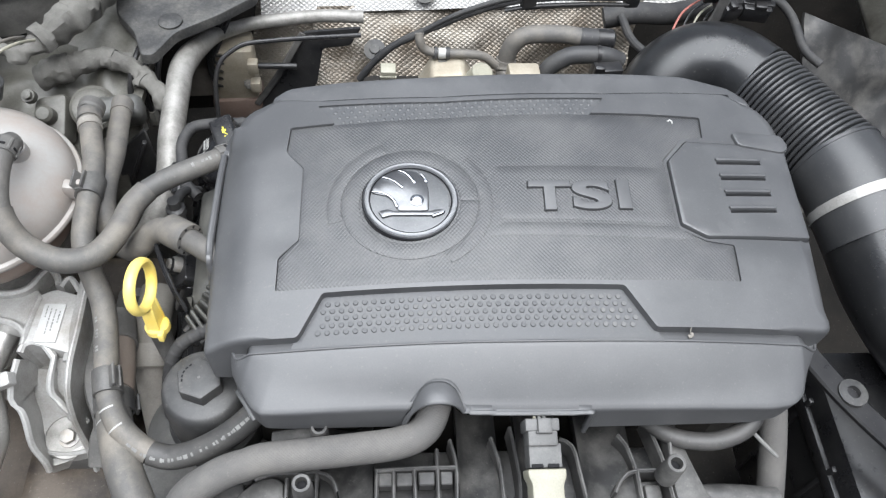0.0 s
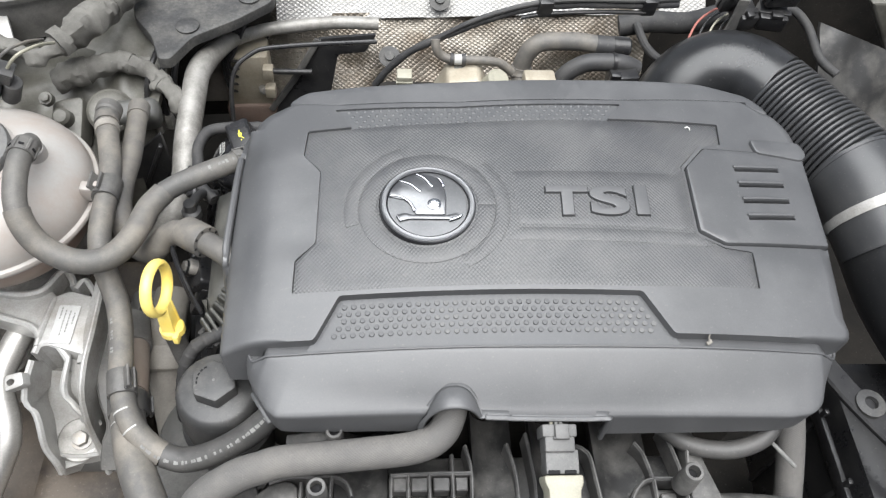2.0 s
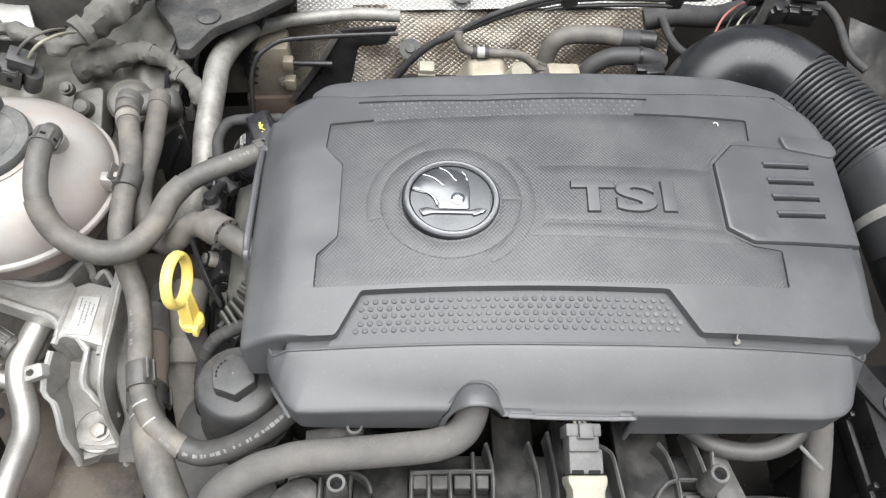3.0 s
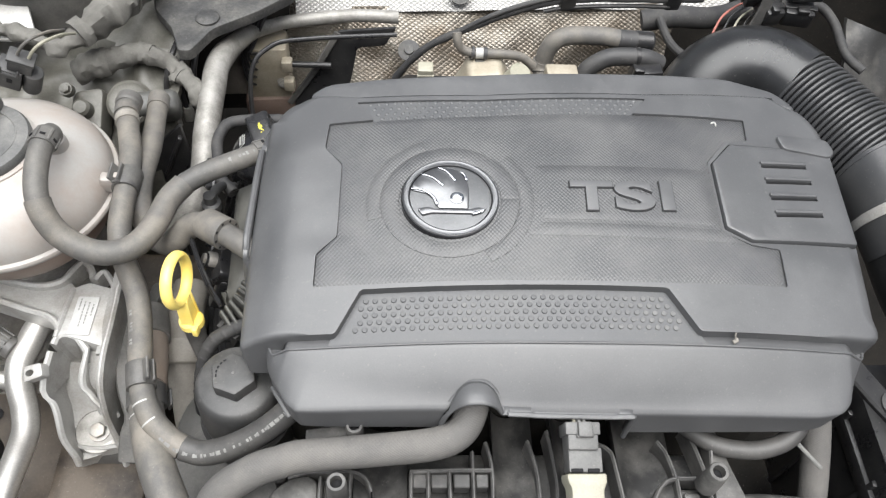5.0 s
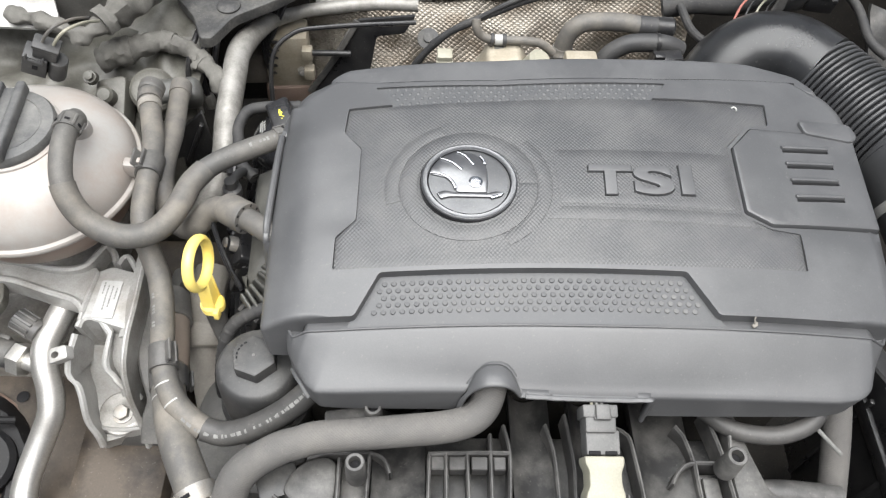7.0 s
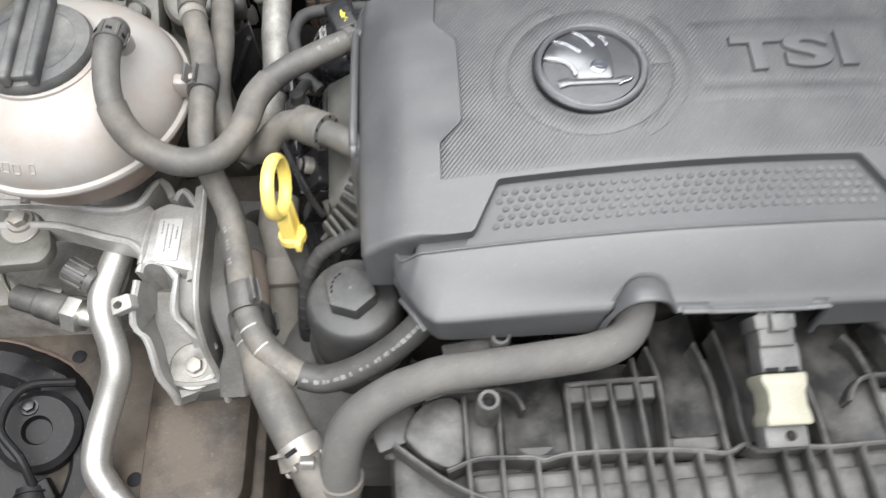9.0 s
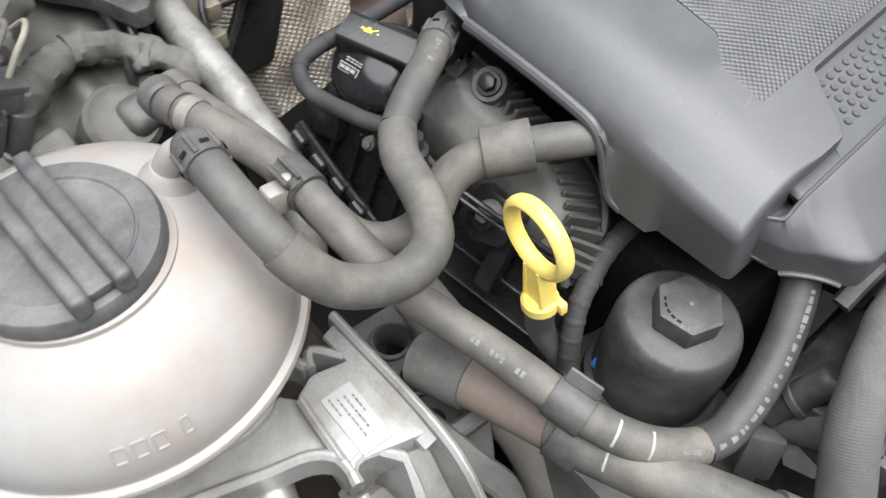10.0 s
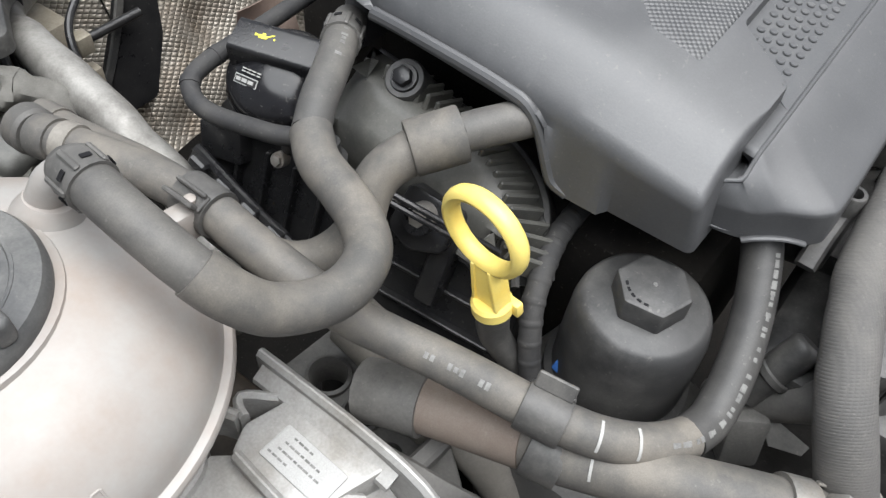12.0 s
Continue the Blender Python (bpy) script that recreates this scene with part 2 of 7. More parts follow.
def solo(name, bm, mat, label, category="", kind="", group="", angle=35.0):
    """A top-level thing or piece of the setting that is one mesh."""
    return tagged(new(name, mesh_of(bm, name, mat, True, angle)), label, category, group, kind)


def spline(points, step=0.004):
    """Even points along a smooth curve through the given ones."""
    p = [Vector(q) for q in points]
    p = [p[0] * 2 - p[1]] + p + [p[-1] * 2 - p[-2]]
    raw = []
    for i in range(1, len(p) - 2):
        a, b, c, d = p[i - 1:i + 3]
        n = max(2, int((c - b).length / step) + 1)
        for k in range(n):
            t = k / n
            raw.append(0.5 * ((2 * b) + (c - a) * t + (2 * a - 5 * b + 4 * c - d) * t * t + (3 * b - a - 3 * c + d) * t ** 3))
    raw.append(p[-2])
    return raw


def sweep(line, radius, sides=18, flat=1.0, cap=True):
    """A tube along a line of points; radius: a number, or a function of the share of the length."""
    bm = bmesh.new()
    n = len(line)
    up = None
    rings = []
    for i, q in enumerate(line):
        d = (line[min(i + 1, n - 1)] - line[max(i - 1, 0)]).normalized()
        if up is None:
            up = d.orthogonal().normalized()
        up = (up - d * up.dot(d)).normalized()
        side = d.cross(up)
        r = radius(i / (n - 1)) if callable(radius) else radius
        rings.append([bm.verts.new(q + (up * math.cos(a) + side * math.sin(a) * flat) * r) for a in (2 * math.pi * k / sides for k in range(sides))])
    for a, b in zip(rings, rings[1:]):
        for k in range(sides):
            bm.faces.new((a[k], a[(k + 1) % sides], b[(k + 1) % sides], b[k]))
    if cap:
        bm.faces.new(rings[0][::-1])
        bm.faces.new(rings[-1])
    return bm


def tube(points, radius, step=0.004, sides=18, flat=1.0):
    return sweep(spline(points, step), radius, sides, flat)


def frame_of(origin, axis, hint=(0, 1, 0)):
    """A matrix whose z runs along axis."""
    z = Vector(axis).normalized()
    x = Vector(hint) - z * Vector(hint).dot(z)
    x = x.normalized() if x.length > 1e-4 else z.orthogonal().normalized()
    m = Matrix((x, z.cross(x), z)).transposed().to_4x4()
    m.translation = origin
    return m


def lathe(profile, m=Matrix(), sides=40):
    """Turns (radius, height) pairs about z."""
    bm = bmesh.new()
    rings = []
    for r, h in profile:
        if r < 1e-6:
            rings.append([bm.verts.new((0, 0, h))])
        else:
            rings.append([bm.verts.new((r * math.cos(2 * math.pi * k / sides), r * math.sin(2 * math.pi * k / sides), h)) for k in range(sides)])
    for a, b in zip(rings, rings[1:]):
        for k in range(sides):
            j = (k + 1) % sides
            if len(a) == 1:
                bm.faces.new((a[0], b[j], b[k]))
            elif len(b) == 1:
                bm.faces.new((a[k], a[j], b[0]))
            else:
                bm.faces.new((a[k], a[j], b[j], b[k]))
    if len(rings[0]) > 1 and len(rings[-1]) > 1:
        for k in range(sides):
            bm.faces.new((rings[-1][k], rings[-1][(k + 1) % sides], rings[0][(k + 1) % sides], rings[0][k]))
    else:
        for r in (rings[0], rings[-1]):
            if len(r) > 1:
                bm.faces.new(r)
    bmesh.ops.transform(bm, matrix=m, verts=bm.verts[:])
    return bm


def block(size, m=Matrix(), bevel=0.002, segments=2, taper=1.0):
    """A box with rounded edges, centred; taper shrinks its top."""
    bm = bmesh.new()
    bmesh.ops.create_cube(bm, size=1.0)
    for v in bm.verts:
        k = taper if v.co.z > 0 else 1.0
        v.co = Vector((v.co.x * size[0] * k, v.co.y * size[1] * k, v.co.z * size[2]))
    if bevel:
        bmesh.ops.bevel(bm, geom=bm.edges[:], offset=bevel, segments=segments, affect='EDGES', profile=0.5)
    bmesh.ops.transform(bm, matrix=m, verts=bm.verts[:])
    return bm


def offset_outline(outline, d):
    """The closed outline (counter-clockwise) moved inwards by d."""
    n = len(outline)
    out = []
    for i in range(n):
        a, b, c = (Vector(outline[j % n][:2]) for j in (i - 1, i, i + 1))
        u, v = (b - a).normalized(), (c - b).normalized()
        nu, nv = Vector((-u.y, u.x)), Vector((-v.y, v.x))
        w = (nu + nv)
        w = w / max(0.35, w.dot(nu)) if w.length > 1e-6 else nu
        out.append(tuple(b + w * (d[i] if isinstance(d, list) else d)))
    return out


def ccw(outline):
    a = sum(p[0] * q[1] - q[0] * p[1] for p, q in zip(outline, outline[1:] + outline[:1]))
    return list(outline) if a > 0 else list(outline)[::-1]


def rounded(outline, r, n=5):
    """Rounds the corners of a closed outline."""
    out = []
    k = len(outline)
    for i in range(k):
        a, b, c = (Vector(outline[j % k][:2]) for j in (i - 1, i, i + 1))
        la, lc = (a - b).length, (c - b).length
        q = min(r(b) if callable(r) else r, la * 0.45, lc * 0.45)
        p0, p1 = b + (a - b) / la * q, b + (c - b) / lc * q
        for s in range(n + 1):
            t = s / n
            out.append(tuple(p0 * (1 - t) ** 2 + b * 2 * t * (1 - t) + p1 * t * t))
    return out


def refine(outline, step=0.008):
    out = []
    k = len(outline)
    for i in range(k):
        a, b = Vector(outline[i][:2]), Vector(outline[(i + 1) % k][:2])
        n = max(1, int((b - a).length / step))
        out += [tuple(a + (b - a) * j / n) for j in range(n)]
    return out


def inside(p, poly):
    c = False
    for a, b in zip(poly, poly[1:] + poly[:1]):
        if (a[1] > p[1]) != (b[1] > p[1]) and p[0] < (b[0] - a[0]) * (p[1] - a[1]) / (b[1] - a[1]) + a[0]:
            c = not c
    return c


def fill_loops(bm, loops, z=0.0, grid=0.012):
    """Fills an outer outline with holes, flat, with points strewn inside; returns the vertex loops."""
    co, edges, spans = [], [], []
    for loop in loops:
        k = len(co)
        co += [Vector(p[:2]) for p in loop]
        spans.append((k, len(loop)))
        edges += [(k + i, k + (i + 1) % len(loop)) for i in range(len(loop))]
    xs, ys = [p.x for p in co], [p.y for p in co]
    rim_points = list(co)
    if max(xs) - min(xs) > 0.06:
        flat = [[tuple(p[:2]) for p in loop] for loop in loops]
        for gx in np.arange(min(xs) + grid / 2, max(xs), grid):
            for gy in np.arange(min(ys) + grid / 2, max(ys), grid):
                g = (float(gx), float(gy))
                if inside(g, flat[0]) and not any(inside(g, h) for h in flat[1:]) and min((Vector(g) - p).length for p in rim_points) > grid * 0.42:
                    co.append(Vector(g))
    out, _, tris, origin, _, _ = delaunay_2d_cdt(co, edges, [], 0, 1e-7)
    vs = [bm.verts.new((p.x, p.y, z)) for p in out]
    place = {}
    for i, o in enumerate(origin):
        for q in o:
            place[q] = vs[i]
    outer, holes = [tuple(p[:2]) for p in loops[0]], [[tuple(p[:2]) for p in h] for h in loops[1:]]
    for t in tris:
        c = sum((out[i] for i in t), Vector((0, 0))) / 3
        u, w = out[t[1]] - out[t[0]], out[t[2]] - out[t[0]]
        if abs(u.x * w.y - u.y * w.x) < 1e-7:
            continue
        if inside(c, outer) and not any(inside(c, h) for h in holes):
            bm.faces.new([vs[i] for i in t])
    made = [[place[k + i] for i in range(n)] for k, n in spans]
    for v in [v for v in vs if not v.link_faces and not any(v in m for m in made)]:
        bm.verts.remove(v)
    return made


def prism(outline, z0, z1, bevel=0.0015, m=Matrix(), holes=(), bottom=True, inset=None):
    """An extruded outline with a softened upper edge, and holes through it."""
    outline = ccw(outline)
    bm = bmesh.new()
    rim = offset_outline(outline, inset if inset is not None else bevel)
    loops = fill_loops(bm, [rim] + [ccw(h) for h in holes], z1)
    ring = loops[0]
    levels = [(offset_outline(outline, bevel * 0.3), z1 - bevel * 0.3), (outline, z1 - bevel), (outline, z0)]
    if inset is not None:
        levels = levels[1:]
    n = len(outline)
    for o, z in levels:
        nxt = [bm.verts.new((p[0], p[1], z)) for p in o]
        for i in range(n):
            bm.faces.new((ring[i], nxt[i], nxt[(i + 1) % n], ring[(i + 1) % n]))
        ring = nxt
    if bottom and not holes:
        bm.faces.new(ring[::-1])
    for h in loops[1:]:
        low = [bm.verts.new((v.co.x, v.co.y, z0)) for v in h]
        k = len(h)
        for i in range(k):
            bm.faces.new((h[i], h[(i + 1) % k], low[(i + 1) % k], low[i]))
    bmesh.ops.transform(bm, matrix=m, verts=bm.verts[:])
    return bm


def crumple(bm, amount, scale=60.0, seed=0.0):
    """Uneven surface: every point moves along its normal by a smooth random height."""
    bm.normal_update()
    shift = [(v, v.normal * amount * (noise.noise(v.co * scale + Vector((seed, 0, 0))) + 0.5 * noise.noise(v.co * scale * 2.7 + Vector((0, seed, 0))))) for v in bm.verts]
    for v, d in shift:
        v.co += d
    return bm


def join(*bms):
    out = bms[0]
    for b in bms[1:]:
        me = bpy.data.meshes.new("joined")
        b.to_mesh(me)
        b.free()
        out.from_mesh(me)
        bpy.data.meshes.remove(me)
    return out


def hexagon(r, n=6, turn=0.0):
    return [(r * math.cos(turn + 2 * math.pi * k / n), r * math.sin(turn + 2 * math.pi * k / n)) for k in range(n)]


def bolt(parent, at, axis, size=0.007, mat=None, name="bolt", label=""):
    """A hexagon flange bolt."""
    m = frame_of(at, axis)
    b = join(lathe([(size * 0.95, -0.006), (size * 0.95, 0.0), (size * 0.88, size * 0.2), (0.0, size * 0.22)], m, 24), prism(hexagon(size * 0.66), 0.0, size * 0.75, size * 0.1, m))
    return part(name, b, mat or STEEL, parent, label)


def hose_band(line_points, share, width, radius, step=0.002):
    """A short ring on a tube, at a share of its length."""
    line = spline(line_points, step)
    i = int(share * (len(line) - 1))
    k = max(1, int(width / step / 2))
    return sweep(line[max(0, i - k):i + k + 1], radius, 20)

# ---- setting ----


def ribbon(points, width, thick, up=(0, 0, 1)):
    """A flat strip along a line, width across it."""
    line = spline(points, 0.006)
    bm = bmesh.new()
    rows = []
    n = len(line)
    for i, q in enumerate(line):
        d = (line[min(i + 1, n - 1)] - line[max(i - 1, 0)]).normalized()
        u = (Vector(up) - d * Vector(up).dot(d)).normalized()
        s = d.cross(u)
        w = width(i / (n - 1)) if callable(width) else width
        e = min(0.002, thick * 0.4)
        rows.append([bm.verts.new(q + s * a + u * b) for a, b in ((-w / 2, -thick / 2 + e), (-w / 2 + e, -thick / 2), (w / 2 - e, -thick / 2), (w / 2, -thick / 2 + e), (w / 2, thick / 2 - e), (w / 2 - e, thick / 2), (-w / 2 + e, thick / 2), (-w / 2, thick / 2 - e))])
    for a, b in zip(rows, rows[1:]):
        for k in range(8):
            bm.faces.new((a[k], a[(k + 1) % 8], b[(k + 1) % 8], b[k]))
    bm.faces.new(rows[0][::-1])
    bm.faces.new(rows[-1])
    return bm


def slab(name, x0, x1, y0, y1, z, mat, label, kind="structure", bumps=0.0, nx=24, ny=24, slope=(0.0, 0.0), thick=0.02):
    bm = bmesh.new()
    vs = {}
    for i in range(nx + 1):
        for j in range(ny + 1):
            x, y = x0 + (x1 - x0) * i / nx, y0 + (y1 - y0) * j / ny
            h = bumps * noise.noise(Vector((x * 9, y * 9, 3.1))) + slope[0] * (x - x0) + slope[1] * (y - y0)
            vs[i, j] = bm.verts.new((x, y, z + h))
    top = [bm.faces.new((vs[i, j], vs[i + 1, j], vs[i + 1, j + 1], vs[i, j + 1])) for i in range(nx) for j in range(ny)]
    ext = bmesh.ops.extrude_face_region(bm, geom=top)
    bmesh.ops.translate(bm, verts=[v for v in ext["geom"] if isinstance(v, bmesh.types.BMVert)], vec=(0, 0, -thick))
    return solo(name, bm, mat, label, kind=kind)


slab("ground", -400, 400, -400, 400, 0.0, ASPHALT, "grey asphalt ground under the car", nx=4, ny=4)
slab("floor", -0.75, 0.75, -0.12, 1.05, 0.42, DEEP, "soiled undertray below the engine, darkened for the shade there", bumps=0.01)
# unseen plain walls close the bay; the tall west one cuts side light
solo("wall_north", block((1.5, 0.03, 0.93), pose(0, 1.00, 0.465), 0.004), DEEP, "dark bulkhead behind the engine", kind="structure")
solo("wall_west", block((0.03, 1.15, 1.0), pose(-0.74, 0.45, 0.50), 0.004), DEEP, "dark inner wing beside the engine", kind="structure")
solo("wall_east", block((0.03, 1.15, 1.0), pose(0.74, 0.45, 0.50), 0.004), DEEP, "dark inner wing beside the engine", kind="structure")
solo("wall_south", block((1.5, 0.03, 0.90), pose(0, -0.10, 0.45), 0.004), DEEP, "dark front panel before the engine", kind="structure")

# ---- engine cover ----


def zt(x):
    """Height of the crowned top of the cover."""
    return 0.963 - 0.45 * (x - 0.06) ** 2


def crown(bm, dz=0.0, step=0.012):
    """Lays a flat piece, modelled about z = 0, on the crowned top."""
    xs = [v.co.x for v in bm.verts]
    x = min(xs) + step * 0.37
    while x < max(xs) and max(e.calc_length() for e in bm.edges) > 0.03:
        bmesh.ops.bisect_plane(bm, geom=bm.verts[:] + bm.edges[:] + bm.faces[:], plane_co=(x, 0, 0), plane_no=(1, 0, 0), dist=1e-6)
        x += step
    for v in bm.verts:
        v.co.z += zt(v.co.x) + dz
    return bm


LEFT_EDGE = [(-0.122, 0.4475), (-0.124, 0.422), (-0.110, 0.405), (-0.110, 0.336), (-0.124, 0.320), (-0.124, 0.292), (-0.0885, 0.2914)]
RIGHT_EDGE = [(0.120, 0.2914), (0.214, 0.295), (0.218, 0.329), (0.196, 0.331), (0.176, 0.342), (0.179, 0.410), (0.199, 0.433), (0.219, 0.437), (0.222, 0.461), (0.124, 0.4555)]
SUNK = LEFT_EDGE + RIGHT_EDGE + [(0.138, 0.4735), (0.0, 0.4655), (-0.1010, 0.4690), (-0.0865, 0.4480)]
RECESS = LEFT_EDGE + RIGHT_EDGE + [(0.0, 0.4490), (-0.0865, 0.4480)]
VENT = [(0.201, 0.4305), (0.181, 0.408), (0.178, 0.344), (0.197, 0.333), (0.288, 0.341), (0.2955, 0.4375)]
OUTER = [(-0.1390, 0.4850), (-0.1580, 0.4800), (-0.1710, 0.4640), (-0.177, 0.430), (-0.1775, 0.370), (-0.1765, 0.318), (-0.1735, 0.2550), (-0.1075, 0.2540), (-0.1055, 0.2560), (-0.0905, 0.2876), (0.1225, 0.2876), (0.1385, 0.2560), (0.1405, 0.2540), (0.2790, 0.2570),
         (0.285, 0.290), (0.295, 0.353), (0.303, 0.440), (0.300, 0.472), (0.286, 0.492), (0.262, 0.4965), (0.140, 0.4795), (0.0, 0.4715), (-0.1035, 0.4755)]
FIELDS = (SUNK, VENT)


def skirt_z(x, y):
    """Height of the lower rim of the cover's sides."""
    if x < -0.12:
        if y < 0.322:
            return 0.888
        if y < 0.338:
            return 0.888 + 0.034 * (0.5 - 0.5 * math.cos((y - 0.322) / 0.016 * math.pi))
        return 0.922
    return 0.885


def scoop(x, y):
    """Depth of the shallow hollow in the shell beside the centre panel."""
    u = max(0.0, min(1.0, (x + 0.153) / 0.008))
    v = max(0.0, min(1.0, (y - 0.318) / 0.024, (0.430 - y) / 0.018))
    fall = max(0.0, min(1.0, (x + 0.153) / 0.036))
    return 0.0024 * fall * u * u * (3 - 2 * u) * v * v * (3 - 2 * v)


def roll(x, y):
    """Fall of the top towards its left side."""
    t = max(0.0, min(1.0, (-0.138 - x) / 0.042))
    return 0.019 * t ** 2.4 * max(0.0, min(1.0, (0.468 - y) / 0.03))


def cover_shell():
    """The top with its sunk fields and the rolled sides in one skin."""
    bm = bmesh.new()
    o = refine(rounded(ccw(OUTER), lambda b: 0.022 if b.y > 0.30 else 0.0025 if -0.12 < b.x < 0.15 else 0.005 if b.x < 0 else 0.013, 9), 0.007)
    holes = [refine(rounded(ccw(h), 0.0018, 2), 0.010) for h in FIELDS]
    n = len(o)
    soft = []
    for x, y in o:
        front = max(0.0, min(1.0, (y - 0.258) / 0.03))
        side = max(0.0, min(1.0, max((-0.122 - x) / 0.045, (x - 0.230) / 0.040)))
        rear = max(0.0, min(1.0, (x + 0.150) / 0.025, (0.272 - x) / 0.02)) if y > 0.45 else 0.0
        if -0.115 < x < 0.148 and y < 0.30:
            front = side = 0.0
        if y < 0.275 and x > 0.0:
            side = min(side, 0.25 + 0.75 * max(0.0, (y - 0.255) / 0.02))
        if x < -0.12 and y < 0.46:
            side = min(side, 0.30)
            front = min(front, 0.30)
        soft.append(max(0.02, front, side) * (1.0 - 0.85 * rear))
    loops = fill_loops(bm, [offset_outline(o, [0.0130 * k + 0.0016 for k in soft])] + holes, 0.0, 0.008)
    ring = loops[0]
    for inset, dz in ((0.0130, 0.0), (0.0085, -0.0012), (0.0045, -0.0040), (0.0016, -0.0095), (0.0, -0.018)):
        nxt = [bm.verts.new((*p, dz * k)) for p, k in zip(offset_outline(o, [inset * k for k in soft]), soft)]
        for i in range(n):
            bm.faces.new((ring[i], nxt[i], nxt[(i + 1) % n], ring[(i + 1) % n]))
        ring = nxt
    for h in loops[1:]:
        low = offset_outline([tuple(v.co) for v in h], 0.0003)
        low = [bm.verts.new((p[0], p[1], -0.006)) for p in low]
        for i in range(len(h)):
            bm.faces.new((h[i], h[(i + 1) % len(h)], low[(i + 1) % len(h)], low[i]))
    for v in bm.verts:
        if v.co.z > -0.003:
            v.co.z -= scoop(v.co.x, v.co.y)
        v.co.z -= roll(v.co.x, v.co.y)
    crown(bm, 0.0, 10.0)
    rim = [e for e in bm.edges if e.is_boundary and not any(inside((e.verts[0].co.x, e.verts[0].co.y), offset_outline(ccw(h), -0.0003)) for h in FIELDS)]
    for drop in (0.5, 1.0):
        ext = bmesh.ops.extrude_edge_only(bm, edges=rim)
        vs = [g for g in ext["geom"] if isinstance(g, bmesh.types.BMVert)]
        for v in vs:
            lo = skirt_z(v.co.x, v.co.y)
            v.co.z = v.co.z + (lo - v.co.z) * drop
            out = Vector((v.co.x - 0.06, v.co.y - 0.38)).normalized() * (0.0022 if v.co.y > 0.30 else -0.0006)
            v.co.x += out.x
            v.co.y += out.y
        rim = [g for g in ext["geom"] if isinstance(g, bmesh.types.BMEdge)]
    ext = bmesh.ops.extrude_edge_only(bm, edges=rim)
    for v in [g for g in ext["geom"] if isinstance(g, bmesh.types.BMVert)]:
        v.co += Vector((0.06 - v.co.x, 0.38 - v.co.y, 0)).normalized() * 0.003
    return bm


def strip(front, back, dz_front, dz_back, nx=60, ny=6):
    """A thin crowned strip between a front and a back line, each given by points left to right."""
    bm = bmesh.new()
    g = []
    for line, dz in ((front, dz_front), (back, dz_back)):
        xs, ys = [p[0] for p in line], [p[1] for p in line]
        g.append([(x, float(np.interp(x, xs, ys)), dz) for x in np.linspace(xs[0], xs[-1], nx + 1)])
    top = []
    for j in range(ny + 1):
        v = j / ny
        row = []
        for a, b in zip(*g):
            x = a[0] * (1 - v) + b[0] * v
            row.append(bm.verts.new((x, a[1] * (1 - v) + b[1] * v, zt(x) + a[2] * (1 - v) + b[2] * v)))
        top.append(row)
    for a, b in zip(top, top[1:]):
        for i in range(nx):
            bm.faces.new((a[i], a[i + 1], b[i + 1], b[i]))
    ext = bmesh.ops.extrude_face_region(bm, geom=bm.faces[:])
    bmesh.ops.translate(bm, verts=[v for v in ext["geom"] if isinstance(v, bmesh.types.BMVert)], vec=(0, 0, -0.003))
    bmesh.ops.recalc_face_normals(bm, faces=bm.faces[:])
    return bm


cover = thing("engine_cover", (0.05, 0.36, 0.88), "large dark grey plastic engine cover with round badge and raised lettering", "engine cover")
shell = part("shell", cover_shell(), PLASTIC, cover, angle=40)
even = shell.modifiers.new("even_shading", 'WEIGHTED_NORMAL')
even.keep_sharp = True
part("underlay", crown(prism(refine(offset_outline(ccw(OUTER), 0.024), 0.02), -0.012, -0.0085, 0.001)), GROOVE, cover)
panel = part("recessed_panel", crown(prism(refine(offset_outline(ccw(RECESS), 0.0001), 0.012), -0.008, -0.0018, 0.0008)), KNURL, cover, "knurled grey plastic centre panel")
dotpanel = part("dotted_panel", strip([(-0.1120, 0.2475), (0.1450, 0.2475)], [(-0.0920, 0.2885), (0.1240, 0.2885)], -0.0066, -0.0066), DOTPLATE, cover, "grey plastic strip with small round studs")
rearpanel = part("dotted_panel", strip([(-0.0870, 0.4470), (0.0, 0.4480), (0.1235, 0.4550)], [(-0.1020, 0.4705), (0.0, 0.4670), (0.1380, 0.4750)], -0.0022, -0.0018), DOTPLATE, cover, "grey plastic strip with small round studs")

stud_mesh = mesh_of(lathe([(0.0020, -0.0012), (0.0020, 0.0004), (0.0017, 0.0008), (0.0, 0.0009)], Matrix(), 14), "stud", STUD)
small_stud_mesh = mesh_of(lathe([(0.0018, -0.0012), (0.0017, 0.0003), (0.0013, 0.0006), (0.0, 0.0007)], Matrix(), 12), "stud", DOTPLATE)


def stud(mesh, parent, x, y, dz):
    s = new("stud", mesh)
    s.parent = parent
    s.location = Vector((x, y, zt(x) + dz)) - BASES[cover.name]


for r in range(5):
    for k in range(40):
        y = 0.2590 + 0.0056 * r
        v = (y - 0.253) / 0.0365
        x = -0.1060 + 0.0064 * k + 0.0032 * (r % 2)
        if -0.1050 + 0.0155 * v + 0.0048 < x < 0.1380 - 0.0170 * v - 0.0048:
            stud(stud_mesh, dotpanel, x, y, -0.0066)
